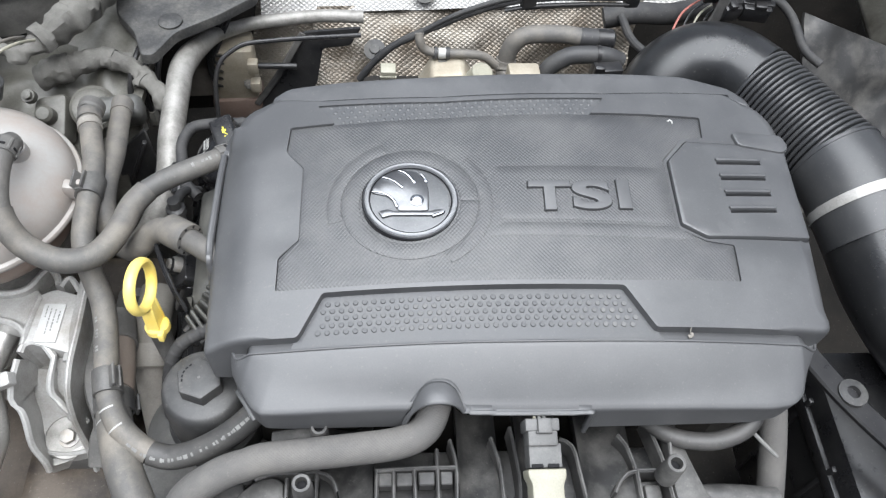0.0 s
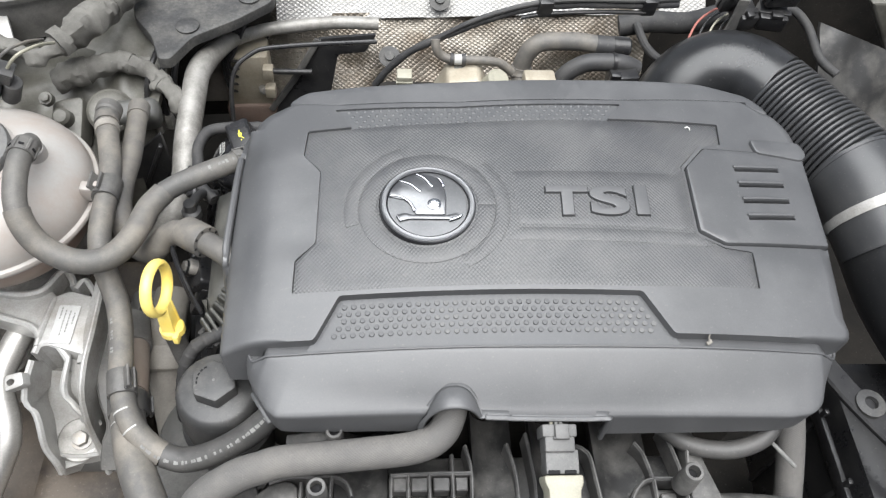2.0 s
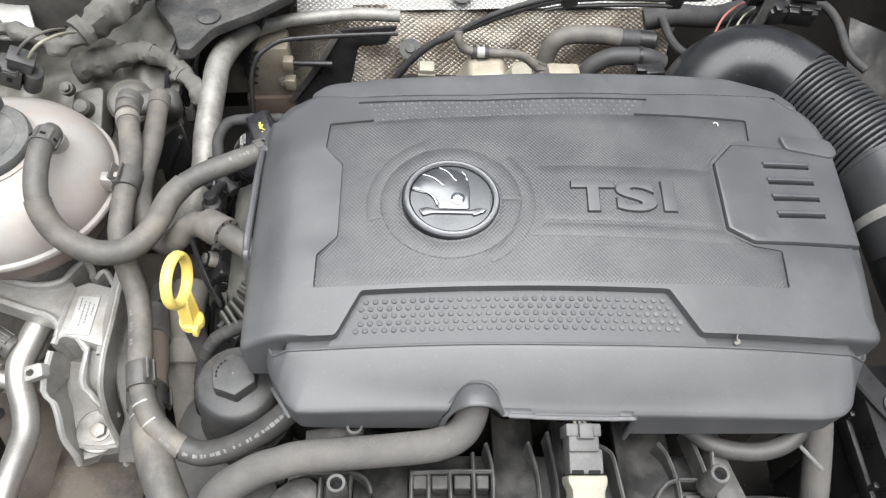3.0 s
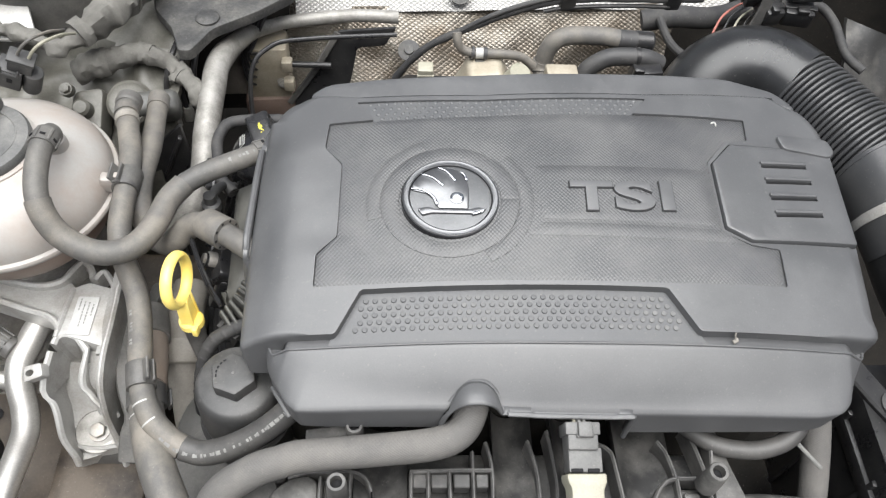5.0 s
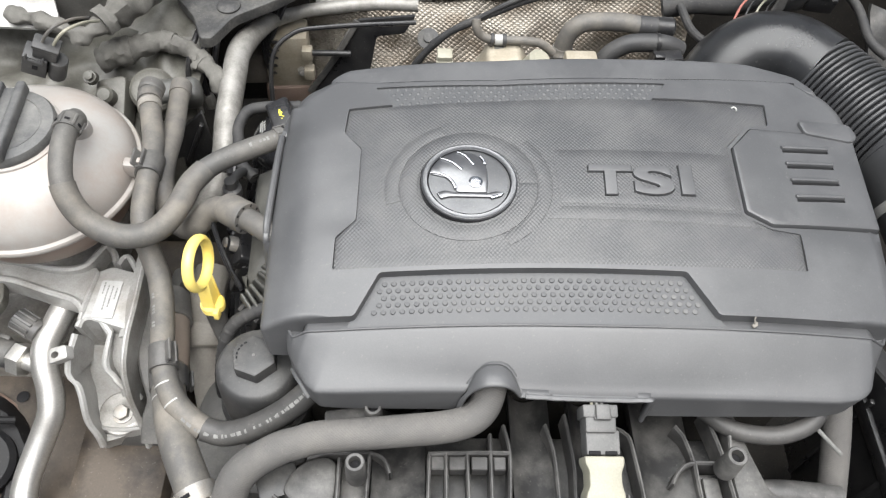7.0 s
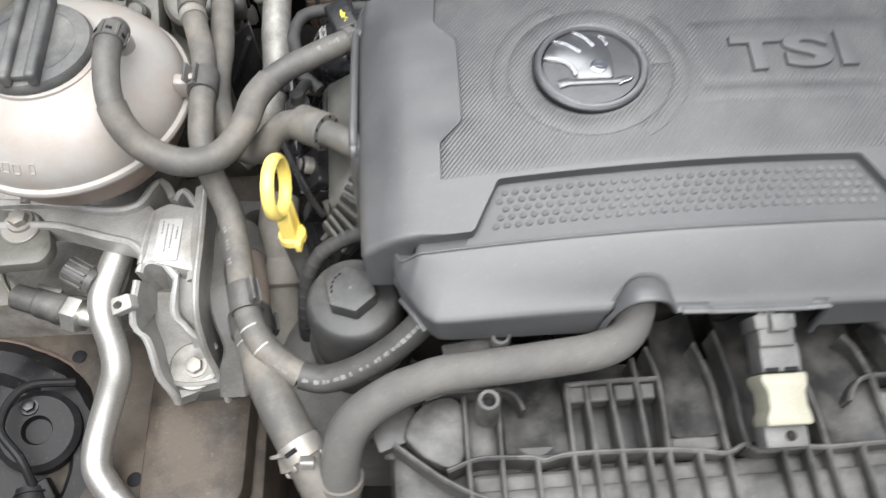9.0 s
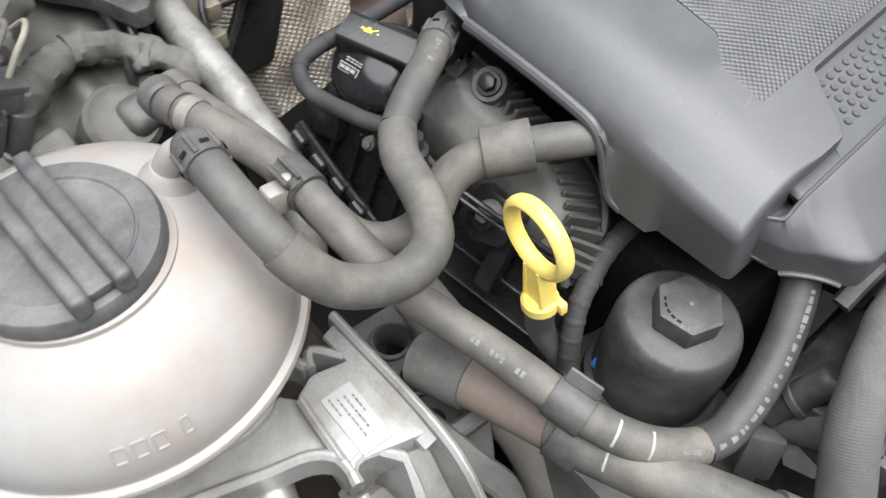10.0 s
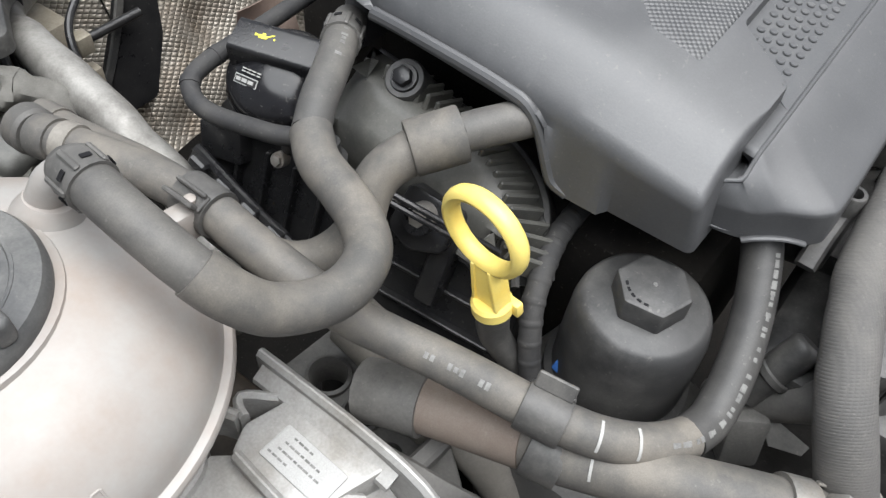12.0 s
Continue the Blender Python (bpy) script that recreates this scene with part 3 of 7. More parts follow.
for r in range(4):
    for k in range(38):
        v = (r + 0.55) / 4.1
        x = -0.1060 + 0.0066 * k + 0.0033 * (r % 2)
        y0, y1 = float(np.interp(x, [-0.087, 0.0, 0.1235], [0.447, 0.448, 0.455])), float(np.interp(x, [-0.102, 0.0, 0.138], [0.4705, 0.467, 0.475]))
        if -0.0870 - 0.0150 * v + 0.0040 < x < 0.1235 + 0.0145 * v - 0.0040:
            stud(small_stud_mesh, rearpanel, x, y0 + (y1 - y0) * v, -0.0020)


def slot_outline(i):
    x0, x1, y0 = 0.2235 - 0.0003 * i, 0.2655 - 0.0002 * i, 0.4090 - 0.0165 * i
    dy = 0.0055
    return rounded([(x0, y0 - 0.0014), (x1, y0 + dy - 0.0014), (x1, y0 + dy + 0.0014), (x0, y0 + 0.0014)], 0.0012, 3)


vent = part("vent_plate", crown(prism(refine(rounded(offset_outline(ccw(VENT), 0.0007), 0.0015, 2), 0.012), -0.007, 0.0014, 0.0016, holes=[slot_outline(i) for i in range(4)])), PLASTIC, cover, "smooth grey plate with four slots")
for i in range(4):
    o = slot_outline(i)
    lip = [(p[0], p[1] + 0.0034) for p in o]
    part("slot_lip", crown(prism(offset_outline(ccw(lip), -0.0005), 0.0, 0.0036, 0.0016)), PLASTIC, vent)
part("tab", crown(prism(rounded([(0.246, 0.446), (0.296, 0.451), (0.300, 0.438), (0.292, 0.430), (0.249, 0.431)], 0.005), -0.006, 0.0035, 0.002)), PLASTIC, cover)

part("side_bead", tube([(-0.1785, 0.440, 0.9210), (-0.1795, 0.400, 0.9220), (-0.1798, 0.360, 0.9230), (-0.1797, 0.346, 0.9220), (-0.1795, 0.3365, 0.9140), (-0.1793, 0.3300, 0.9020), (-0.1790, 0.3245, 0.8920), (-0.1778, 0.316, 0.8880)], 0.0030, sides=10), PLASTIC, cover)
# rear step of the cover
back = rounded([(-0.138, 0.4790), (-0.100, 0.4725), (0.0, 0.4685), (0.140, 0.4765), (0.255, 0.4915), (0.284, 0.488), (0.281, 0.499), (0.266, 0.5110), (0.221, 0.5175), (0.110, 0.5080), (0.0, 0.5020), (-0.088, 0.5015), (-0.128, 0.5000), (-0.142, 0.4890)], 0.007, 3)
rear_step = part("rear_step", crown(prism(refine(back, 0.010), -0.085, -0.0050, 0.004), 0.0), PLASTIC, cover)
even = rear_step.modifiers.new("even_shading", 'WEIGHTED_NORMAL')
even.keep_sharp = True
part("rear_seam", crown(prism(refine([(-0.136, 0.4790), (-0.100, 0.4725), (0.0, 0.4685), (0.140, 0.4765), (0.262, 0.4935), (0.262, 0.5005), (0.140, 0.4838), (0.0, 0.4758), (-0.100, 0.4795), (-0.136, 0.4850)], 0.010), -0.02, -0.0045, 0.0003)), GROOVE, cover)


def nose_lines(n=220):
    """Upper and lower edge of the front fascia, point by point."""
    up = spline([(-0.1545, 0.266, 0), (-0.1535, 0.2560, 0), (-0.1475, 0.2495, 0), (-0.136, 0.2475, 0), (0.0, 0.2465, 0), (0.071, 0.2460, 0), (0.2, 0.2475, 0), (0.258, 0.2490, 0), (0.2700, 0.2550, 0), (0.2755, 0.276, 0)], 0.002)
    lo = spline([(-0.1565, 0.264, 0), (-0.1555, 0.254, 0), (-0.1523, 0.2427, 0), (-0.1440, 0.2290, 0), (-0.1340, 0.2165, 0), (-0.118, 0.2128, 0), (-0.036, 0.2125, 0), (0.060, 0.2095, 0), (0.200, 0.2100, 0), (0.232, 0.2118, 0), (0.2470, 0.2175, 0), (0.2590, 0.2330, 0), (0.2720, 0.262, 0)], 0.002)

    def even(line):
        d = [0.0]
        for a, b in zip(line, line[1:]):
            d.append(d[-1] + (b - a).length)
        s = np.linspace(0, d[-1], n)
        return [Vector((np.interp(q, d, [p.x for p in line]), np.interp(q, d, [p.y for p in line]), 0)) for q in s]
    return even(up), even(lo)


NOSE_RIM = []
FLAP = []
FLAP_LINE = []


def nose():
    """The overhanging front fascia with its arch, its raised stretch and the lip over the hose."""
    bm = bmesh.new()
    up, lo = nose_lines()
    grid = []
    for a, b in zip(up, lo):
        za = zt(a.x) - 0.0064 - 0.014 * max(0.0, min(1.0, max((-0.138 - a.x) / 0.02, (a.x - 0.250) / 0.02)))
        zb = 0.893
        x = b.x
        if -0.0125 <= x <= 0.0935:
            zb = 0.9300
        elif x > 0.0935:
            zb = 0.888
        q = (x + 0.0125) / 0.0225
        if abs(q) < 1:
            zb = max(zb, 0.893 + 0.049 * (1 - abs(q) ** 2.6) ** 0.42)
        if x < -0.130:
            zb = 0.893 - 0.005 * min(1.0, (-0.130 - x) / 0.006)
        w = (x + 0.1437) / 0.0092
        if abs(w) < 1:
            zb = 0.888 + 0.011 * math.sqrt(1 - w * w)
            FLAP.append(len(grid))
        turn = max(0.0, min(1.0, max((-0.1400 - a.x) / 0.010, (a.x - 0.255) / 0.012)))
        inward = Vector((0.024 * turn * (1 if a.x < 0 else -0.42), 0.0090 * (1 - turn) + 0.001))
        col = [(a.x + inward.x, a.y + inward.y, za - 0.0010), (a.x + inward.x * 0.1, a.y + inward.y * 0.1, za - 0.0002)]

        def fg(s):
            if s > 0.6:
                q = (s - 0.6) / 0.4
                return 1.083 - 0.083 * q, 0.40 + 0.60 * q
            u = s / 0.6
            return 1.083 * (0.80 * u + 0.20 * math.sin(u * math.pi / 2)), 0.40 * (0.60 * u + 0.40 * (1 - math.cos(u * math.pi / 2)))
        want = min(1.0, (za - zb) / (za - 0.893))
        end = next(e for e in np.linspace(0, 1.15, 116) if fg(e)[1] >= want - 1e-6 or e > 1.14)
        for s in (0.0, 0.05, 0.1, 0.2, 0.3, 0.4, 0.48, 0.54, 0.585, 0.61, 0.65, 0.75, 0.88, 1.0):
            f, g = fg(min(s, end))
            px, py, z2 = a.x + (b.x - a.x) * f, a.y + (b.y - a.y) * f, za + (0.893 - za) * g
            col.append((px, py, z2))
        ex, ey, ez = col[-1]
        if 0.0060 < x < 0.0930:
            NOSE_RIM.append((ex, ey - 0.0004, ez))
        col.append((ex, ey + 0.003, ez + 0.0008))
        grid.append([bm.verts.new(c) for c in col])
    FLAP_LINE.extend(tuple(grid[i][-2].co) for i in FLAP)
    for c, d in zip(grid, grid[1:]):
        for k in range(len(c) - 1):
            bm.faces.new((c[k], c[k + 1], d[k + 1], d[k]))
    return bm


fascia = part("front_fascia", nose(), NOSE, cover, angle=50)
thick = fascia.modifiers.new("thickness", 'SOLIDIFY')
thick.thickness = 0.0022
thick.offset = -1


part("rim_lip", tube([(x, y - 0.0010, z) for x, y, z in NOSE_RIM[1:-1:2]] + [(0.0926, NOSE_RIM[-1][1] - 0.0010, 0.9300), (0.0940, 0.2062, 0.9265), (0.0950, 0.2070, 0.9100), (0.0962, 0.2080, 0.8890)], 0.0019, 0.002, 10), PLASTIC, cover)


part("flap_lip", tube([(p[0] - 0.0006, p[1] - 0.0008, p[2]) for p in FLAP_LINE[::2]], 0.0016, 0.002, 10), NOSE, cover)


def fascia_rim():
    line = [(p.x, p.y, zt(p.x) - 0.0060 - 0.014 * max(0.0, min(1.0, max((-0.138 - p.x) / 0.02, (p.x - 0.250) / 0.02)))) for p in nose_lines()[0]]
    return tube(line[4:-4:3], 0.0010, 0.003, 8)


part("fascia_rim", fascia_rim(), NOSE, cover)


def hood():
    """The half-round cowl over the hose outlet."""
    bm = bmesh.new()
    rows = []
    for t in np.linspace(0, 1, 8):
        row = []
        for a in np.linspace(-0.05, math.pi + 0.05, 27):
            c = math.cos(a)
            h = (1 - abs(c) ** 2.6) ** 0.42 if abs(c) < 1 and 0 < a < math.pi else 0.0
            zb = 0.893 + 0.0520 * h
            yb = 0.2078 + max(0.0, zb - 0.9315) * 1.12 + max(0.0, 0.9315 - zb) * 0.075
            zr = 0.893 + 0.0555 * h
            yr = 0.2052 + max(0.0, 0.9315 - zr) * 0.075
            z = zb + (zr - zb) * t + 0.0020 * h * math.sin(t * math.pi)
            row.append(bm.verts.new((-0.0125 + (0.0235 - 0.0025 * t) * c, yb + (yr - yb) * t, max(z, 0.9302) if c > 0 else z)))
        rows.append(row)
    for a, b in zip(rows, rows[1:]):
        for k in range(26):
            bm.faces.new((a[k], a[k + 1], b[k + 1], b[k]))
    return bm


arch = part("hose_arch", hood(), NOSE, cover, angle=60)
shell_skin = arch.modifiers.new("thickness", 'SOLIDIFY')
shell_skin.thickness = 0.0020
shell_skin.offset = -1


def arc_plate(cx, cy, r0, r1, a0, a1, z0, z1, n=48, bevel=0.0008):
    pts = [(cx + r1 * math.cos(a), cy + r1 * math.sin(a)) for a in np.linspace(a0, a1, n)] + [(cx + r0 * math.cos(a), cy + r0 * math.sin(a)) for a in np.linspace(a1, a0, n)]
    return prism(pts, z0, z1, bevel)


BX, BY = -0.0275, 0.3635
part("relief_ring", crown(arc_plate(BX, BY, 0.0380, 0.0515, 0.0, 2 * math.pi - 0.001, -0.0040, -0.0012, 72, 0.0005)), KNURL, panel)
for a0, a1 in ((-1.1, 0.75), (1.9, 3.4)):
    part("relief_ring", crown(arc_plate(BX, BY, 0.0520, 0.0625, a0, a1, -0.0040, -0.0013, 48, 0.0004)), KNURL, panel)
part("relief_band", crown(prism(refine(rounded([(0.040, 0.3455), (0.173, 0.3455), (0.1755, 0.4005), (0.038, 0.3965)], 0.004), 0.010), -0.0040, -0.00150, 0.0002)), KNURL, panel)
part("relief_band", crown(prism(refine([(0.030, 0.3310), (0.190, 0.3310), (0.176, 0.3425), (0.040, 0.3425)], 0.010), -0.0040, -0.0015, 0.0002)), KNURL, panel)

badge_at = pose(BX + 0.0004, BY + 0.0010, zt(BX) - 0.0010)
badge = part("badge", lathe([(0.0325, -0.006), (0.0325, 0.0010), (0.0, 0.0016)], badge_at, 72), BADGE, cover, "round metal-look badge with a dark chrome rim")
part("badge_edge", lathe([(0.0367, -0.006), (0.0367, 0.0008), (0.0357, 0.0018)], badge_at, 72), GLOSS, badge, "glossy black rim")
part("badge_rim", lathe([(0.0360, 0.0002), (0.0357, 0.0016), (0.0350, 0.0024), (0.0344, 0.0022), (0.0316, 0.0024), (0.0310, 0.0018), (0.0308, 0.0)], badge_at, 72), WINGM, badge, "dark chrome rim")
part("badge_bead", lathe([(0.0361, 0.0014), (0.0357, 0.0024), (0.0352, 0.0027), (0.0348, 0.0023)], badge_at, 72), WINGM, badge)
part("badge_groove", lathe([(0.0311, 0.0019), (0.0307, 0.0022), (0.0303, 0.0017)], badge_at, 72), GLOSS, badge)


def fin(points, w):
    line = spline([(*p, 0) for p in points], 0.002)
    n = len(line)
    left, right = [], []
    for i, q in enumerate(line):
        d = (line[min(i + 1, n - 1)] - line[max(i - 1, 0)]).normalized()
        k = w * (0.35 + 0.65 * i / (n - 1))
        left.append((q.x - d.y * k, q.y + d.x * k))
        right.append((q.x + d.y * k, q.y - d.x * k))
    return left + right[::-1]


BZ = zt(BX) + 0.0002
WING = [(0.97 * x, y) for x, y in [(-0.0103, -0.0098), (-0.0098, -0.003), (-0.0148, 0.003), (-0.030, 0.0068), (-0.0292, 0.0115), (-0.0235, 0.0205), (-0.0155, 0.0265), (-0.0057, 0.0298), (0.0057, 0.0270), (0.0130, 0.0180), (0.0148, 0.0088), (0.0140, -0.0098)]]
part("emblem_field", prism(rounded(WING, 0.003), 0.0, 0.0012, 0.0006, pose(BX, BY, BZ)), WINGM, badge)
for pts in ([(0.0080, 0.0250), (0.0112, 0.0215), (0.0126, 0.0165)], [(-0.0090, 0.0285), (-0.0020, 0.0245), (0.0042, 0.0160)], [(-0.0215, 0.0215), (-0.0130, 0.0185), (-0.0050, 0.0112)], [(-0.0290, 0.0072), (-0.0205, 0.0062), (-0.0130, 0.0005), (-0.0098, -0.0070)]):
    part("emblem_fin", prism(fin(pts, 0.0011), 0.0010, 0.0024, 0.0005, pose(BX, BY, BZ)), CHROME, badge)
part("emblem_bar", prism(rounded([(-0.0240, -0.0110), (-0.0210, -0.0167), (-0.0140, -0.0144), (0.0156, -0.0144), (0.0160, -0.0160), (0.0238, -0.0128), (0.0262, -0.0095), (0.0197, -0.0088), (0.0140, -0.0108), (-0.0115, -0.0108), (-0.0170, -0.0088)], 0.0010), 0.0, 0.0018, 0.0006, pose(BX, BY, BZ)), WINGM, badge)
part("emblem_tip", prism(rounded([(0.0160, -0.0160), (0.0238, -0.0128), (0.0255, -0.0105), (0.0165, -0.0135)], 0.0006), 0.0016, 0.0022, 0.0003, pose(BX, BY, BZ)), CHROME, badge)
part("emblem_disc", lathe([(0.0052, 0.0), (0.0052, 0.0022), (0.0042, 0.0026), (0.0034, 0.0016), (0.0, 0.0016)], pose(BX + 0.005, BY - 0.0006, BZ), 28), CHROME, badge)


def letter(char, x, y, width, height, grow=0.028, dz=0.0, mat=None):
    cu = bpy.data.curves.new("letter", 'FONT')
    cu.body = char
    cu.size = 1.0
    cu.offset = grow
    cu.extrude = 0.06
    cu.bevel_depth = 0.012
    ob = bpy.data.objects.new("letter", cu)
    me = ob.to_mesh()
    bm = bmesh.new()
    bm.from_mesh(me)
    ob.to_mesh_clear()
    bpy.data.objects.remove(ob)
    bpy.data.curves.remove(cu)
    xs, ys = [v.co.x for v in bm.verts], [v.co.y for v in bm.verts]
    sx, sy = width / (max(xs) - min(xs)), height / (max(ys) - min(ys))
    lo, bo = min(xs), min(ys)
    for v in bm.verts:
        px, py = (v.co.x - lo) * sx, (v.co.y - bo) * sy
        v.co = Vector((x + px + 0.05 * py, y + py + 0.03 * px, v.co.z * 0.042 + zt(x + px) - 0.0008 + dz))
    bmesh.ops.remove_doubles(bm, verts=bm.verts[:], dist=1e-6)
    if mat:
        return part("letter_groove", bm, mat, panel)
    return part("letter", bm, PLASTIC, panel, "raised grey letter " + char)


for c, x, y, w in (("T", 0.0607, 0.3518, 0.0346), ("S", 0.0947, 0.3533, 0.0326), ("I", 0.1307, 0.3553, 0.0121)):
    letter(c, x, y, w, 0.0299, 0.045, -0.0036, GROOVE)
letter("T", 0.0615, 0.3525, 0.033, 0.0285, dz=-0.0016)
letter("S", 0.0955, 0.3540, 0.031, 0.0285, dz=-0.0016)
letter("I", 0.1315, 0.3560, 0.0105, 0.0285, dz=-0.0016)


def dip(y, z):
    """How far the lid leans: it sinks towards the front and rises to the rear."""
    u = y - 0.35
    return (+20.719 * u ** 4 -2.1055 * u ** 3 -0.78391 * u ** 2 +0.11929 * u +0.0046549) * max(0.0, min(1.0, (z - 0.890) / 0.045))


def settle(p):
    h = dip(p.y, p.z)
    k = 1.0 - h / 0.459
    return Vector((-0.062 + (p.x + 0.062) * k, p.y * k, p.z + h))


for ob in cover.children_recursive:
    if ob.name.startswith("stud"):
        ob.location = settle(ob.location + BASES[cover.name]) - BASES[cover.name]
    else:
        for v in ob.data.vertices:
            v.co = settle(v.co + BASES[cover.name]) - BASES[cover.name]

# ---- hoses and pipes on the left of the engine ----
H1 = [(-0.3360, 0.4310, 0.9460), (-0.3372, 0.4220, 0.9505), (-0.3380, 0.4060, 0.9500), (-0.3374, 0.3893, 0.9460), (-0.3352, 0.3742, 0.9390), (-0.3305, 0.3635, 0.9290), (-0.3220, 0.3555, 0.9180), (-0.3100, 0.3500, 0.9110), (-0.2965, 0.3465, 0.9070), (-0.2830, 0.3475, 0.9050),
      (-0.2704, 0.3535, 0.9040), (-0.2612, 0.3660, 0.9040), (-0.2549, 0.3830, 0.9045), (-0.2499, 0.4001, 0.9060), (-0.2402, 0.4140, 0.9080), (-0.2260, 0.4230, 0.9110), (-0.2110, 0.4310, 0.9120), (-0.1964, 0.4393, 0.9120), (-0.1817, 0.4495, 0.9090), (-0.1680, 0.4570, 0.9070)]


def near(points, p):
    """The share of a curve's length at which it passes nearest to p."""
    line = spline(points, 0.0005)
    return min(range(len(line)), key=lambda i: (line[i] - Vector(p)).length) / (len(line) - 1)


h1 = thing("breather_hose", H1[0], "dusty black rubber hose bent between the tank and the engine", "hose")
h1_body = spline(H1[:15], 0.0015)
h1_cut = int(0.29 * len(h1_body))
part("sleeve", sweep(h1_body[:h1_cut + 2], 0.0087, 24), RUBBER_END, h1, "darker sleeve at the tank end")
part("hose", sweep(h1_body[h1_cut:], 0.0097, 24), RUBBER, h1)
part("hose_end", tube(H1[14:], 0.0088), RUBBER_END, h1, "darker end section of the hose")
h1_line = spline(H1, 0.0005)
for q, r, w in ((0.045, 0.0099, 0.013), (0.950, 0.0101, 0.013)):
    band = part("hose_clamp", crumple(hose_band(H1, q, w, r, 0.001), 0.0004, 300), CASTING, h1, "crimped grey metal hose clamp")
    i = int(q * (len(h1_line) - 1))
    m = frame_of(h1_line[i], (h1_line[i + 3] - h1_line[i - 3]).normalized(), (0, 0, 1))
    for k in range(6):
        part("clamp_rib", block((0.0014, 0.0026, w * 0.9), m @ pose(0, 0, 0, 0, 0, 60 * k + 15) @ pose(r + 0.0002, 0, 0), 0.0006, 1), CASTING, band)
        part("clamp_slot", block((0.0008, 0.0040, 0.0022), m @ pose(0, 0, 0, 0, 0, 60 * k + 45) @ pose(r + 0.0003, 0, 0.002), 0.0003, 1), GROOVE, band)

H2 = [(-0.3110, 0.5170, 0.8900), (-0.3085, 0.5050, 0.8920), (-0.2997, 0.4750, 0.8930), (-0.2937, 0.4500, 0.8930), (-0.2916, 0.4230, 0.8930), (-0.2918, 0.4020, 0.8900), (-0.2905, 0.3810, 0.8860), (-0.2870, 0.3650, 0.8780), (-0.2810, 0.3515, 0.8680), (-0.2743, 0.3370, 0.8610), (-0.2685, 0.3170, 0.8580), (-0.2644, 0.2960, 0.8570),
      (-0.2612, 0.2768, 0.8560), (-0.2575, 0.2610, 0.8545), (-0.2523, 0.2465, 0.8525), (-0.2440, 0.2330, 0.8500), (-0.2320, 0.2220, 0.8460), (-0.2215, 0.2160, 0.8430), (-0.2080, 0.2125, 0.8420), (-0.1930, 0.2130, 0.8465), (-0.1792, 0.2155, 0.8530), (-0.1662, 0.2195, 0.8600), (-0.1540, 0.2245, 0.8680), (-0.1423, 0.2310, 0.8770), (-0.1330, 0.2380, 0.8860)]
h2 = thing("coolant_hose", H2[9], "long grey rubber coolant hose with printed marks", "hose")
part("hose", tube(H2[:18], 0.0093), RUBBER, h2)
part("hose_end", tube(H2[17:], 0.0094), RUBBER_MID, h2, "darker end of the hose")
part("quick_coupling", hose_band(H2, 0.020, 0.012, 0.0106), RUBBER, h2)
part("white_ring", hose_band(H2, 0.050, 0.0100, 0.0105), NECK, h2, "pale plastic ring")


def print_on(points, r, s0, s1, n, parent, mat, facing, height=0.0045, seed=1, fill=0.75):
    """A row of short bars lying on a tube's skin, in place of print."""
    rnd = random.Random(seed)
    line = spline(points, 0.001)
    count = len(line) - 1
    f = Vector(facing)
    for k in range(n):
        if rnd.random() > fill:
            continue
        bm = bmesh.new()
        a = s0 + (s1 - s0) * k / n
        b = a + (s1 - s0) / n * rnd.uniform(0.35, 0.7)
        i, j = int(a * count), int(b * count)
        rows = []
        h = height * rnd.uniform(0.6, 1.0)
        for q in (i, (i + j) // 2, max(j, i + 2)):
            d = (line[min(q + 2, count)] - line[max(q - 2, 0)]).normalized()
            up = (f - d * f.dot(d)).normalized()
            side = d.cross(up)
            rows.append([bm.verts.new(line[q] + (up * math.cos(w) + side * math.sin(w)) * (r + 0.00018)) for w in np.linspace(-h / 2 / r, h / 2 / r, 5)])
        for a_, b_ in zip(rows, rows[1:]):
            for m in range(4):
                bm.faces.new((a_[m], a_[m + 1], b_[m + 1], b_[m]))
        part("printed_mark", bm, mat, parent)


def arc_mark(points, r, share, width, facing, span, parent):
    """A short painted stroke part of the way round a hose."""
    line = spline(points, 0.0005)
    i = int(share * (len(line) - 1))
    d = (line[i + 2] - line[i - 2]).normalized()
    f = Vector(facing)
    up = (f - d * f.dot(d)).normalized()
    side = d.cross(up)
    bm = bmesh.new()
    rows = [[bm.verts.new(line[i] + d * e + (up * math.cos(w) + side * math.sin(w)) * (r + 0.0003)) for w in np.linspace(-span, span, 15)] for e in (-width / 2, width / 2)]
    for m in range(14):
        bm.faces.new((rows[0][m], rows[0][m + 1], rows[1][m + 1], rows[1][m]))
    part("paint_mark", bm, WHITE, parent, "thin white paint mark")


for share in (near(H2, (-0.2535, 0.2457, 0.8547)), near(H2, (-0.2444, 0.2324, 0.8526))):
    arc_mark(H2, 0.0093, share, 0.0013, (-0.35, -0.3, 0.9), 0.75, h2)
print_on(H2, 0.0094, 0.72, 0.975, 46, h2, INK, (-0.15, -0.55, 0.8), 0.0032, 3, 0.72)
print_on(H2, 0.0093, near(H2, (-0.270, 0.322, 0.858)), near(H2, (-0.2635, 0.290, 0.857)), 11, h2, INK, (-0.5, -0.3, 0.8), 0.0036, 4, 0.8)
print_on(H1, 0.0088, 0.80, 0.945, 16, h1, INK, (-0.2, -0.5, 0.85), 0.0034, 5, 0.6)

H3 = [(-0.2600, 0.2720, 0.8280), (-0.2590, 0.2600, 0.8310), (-0.256, 0.248, 0.834), (-0.243, 0.212, 0.840), (-0.226, 0.178, 0.838), (-0.213, 0.155, 0.832), (-0.203, 0.135, 0.815)]
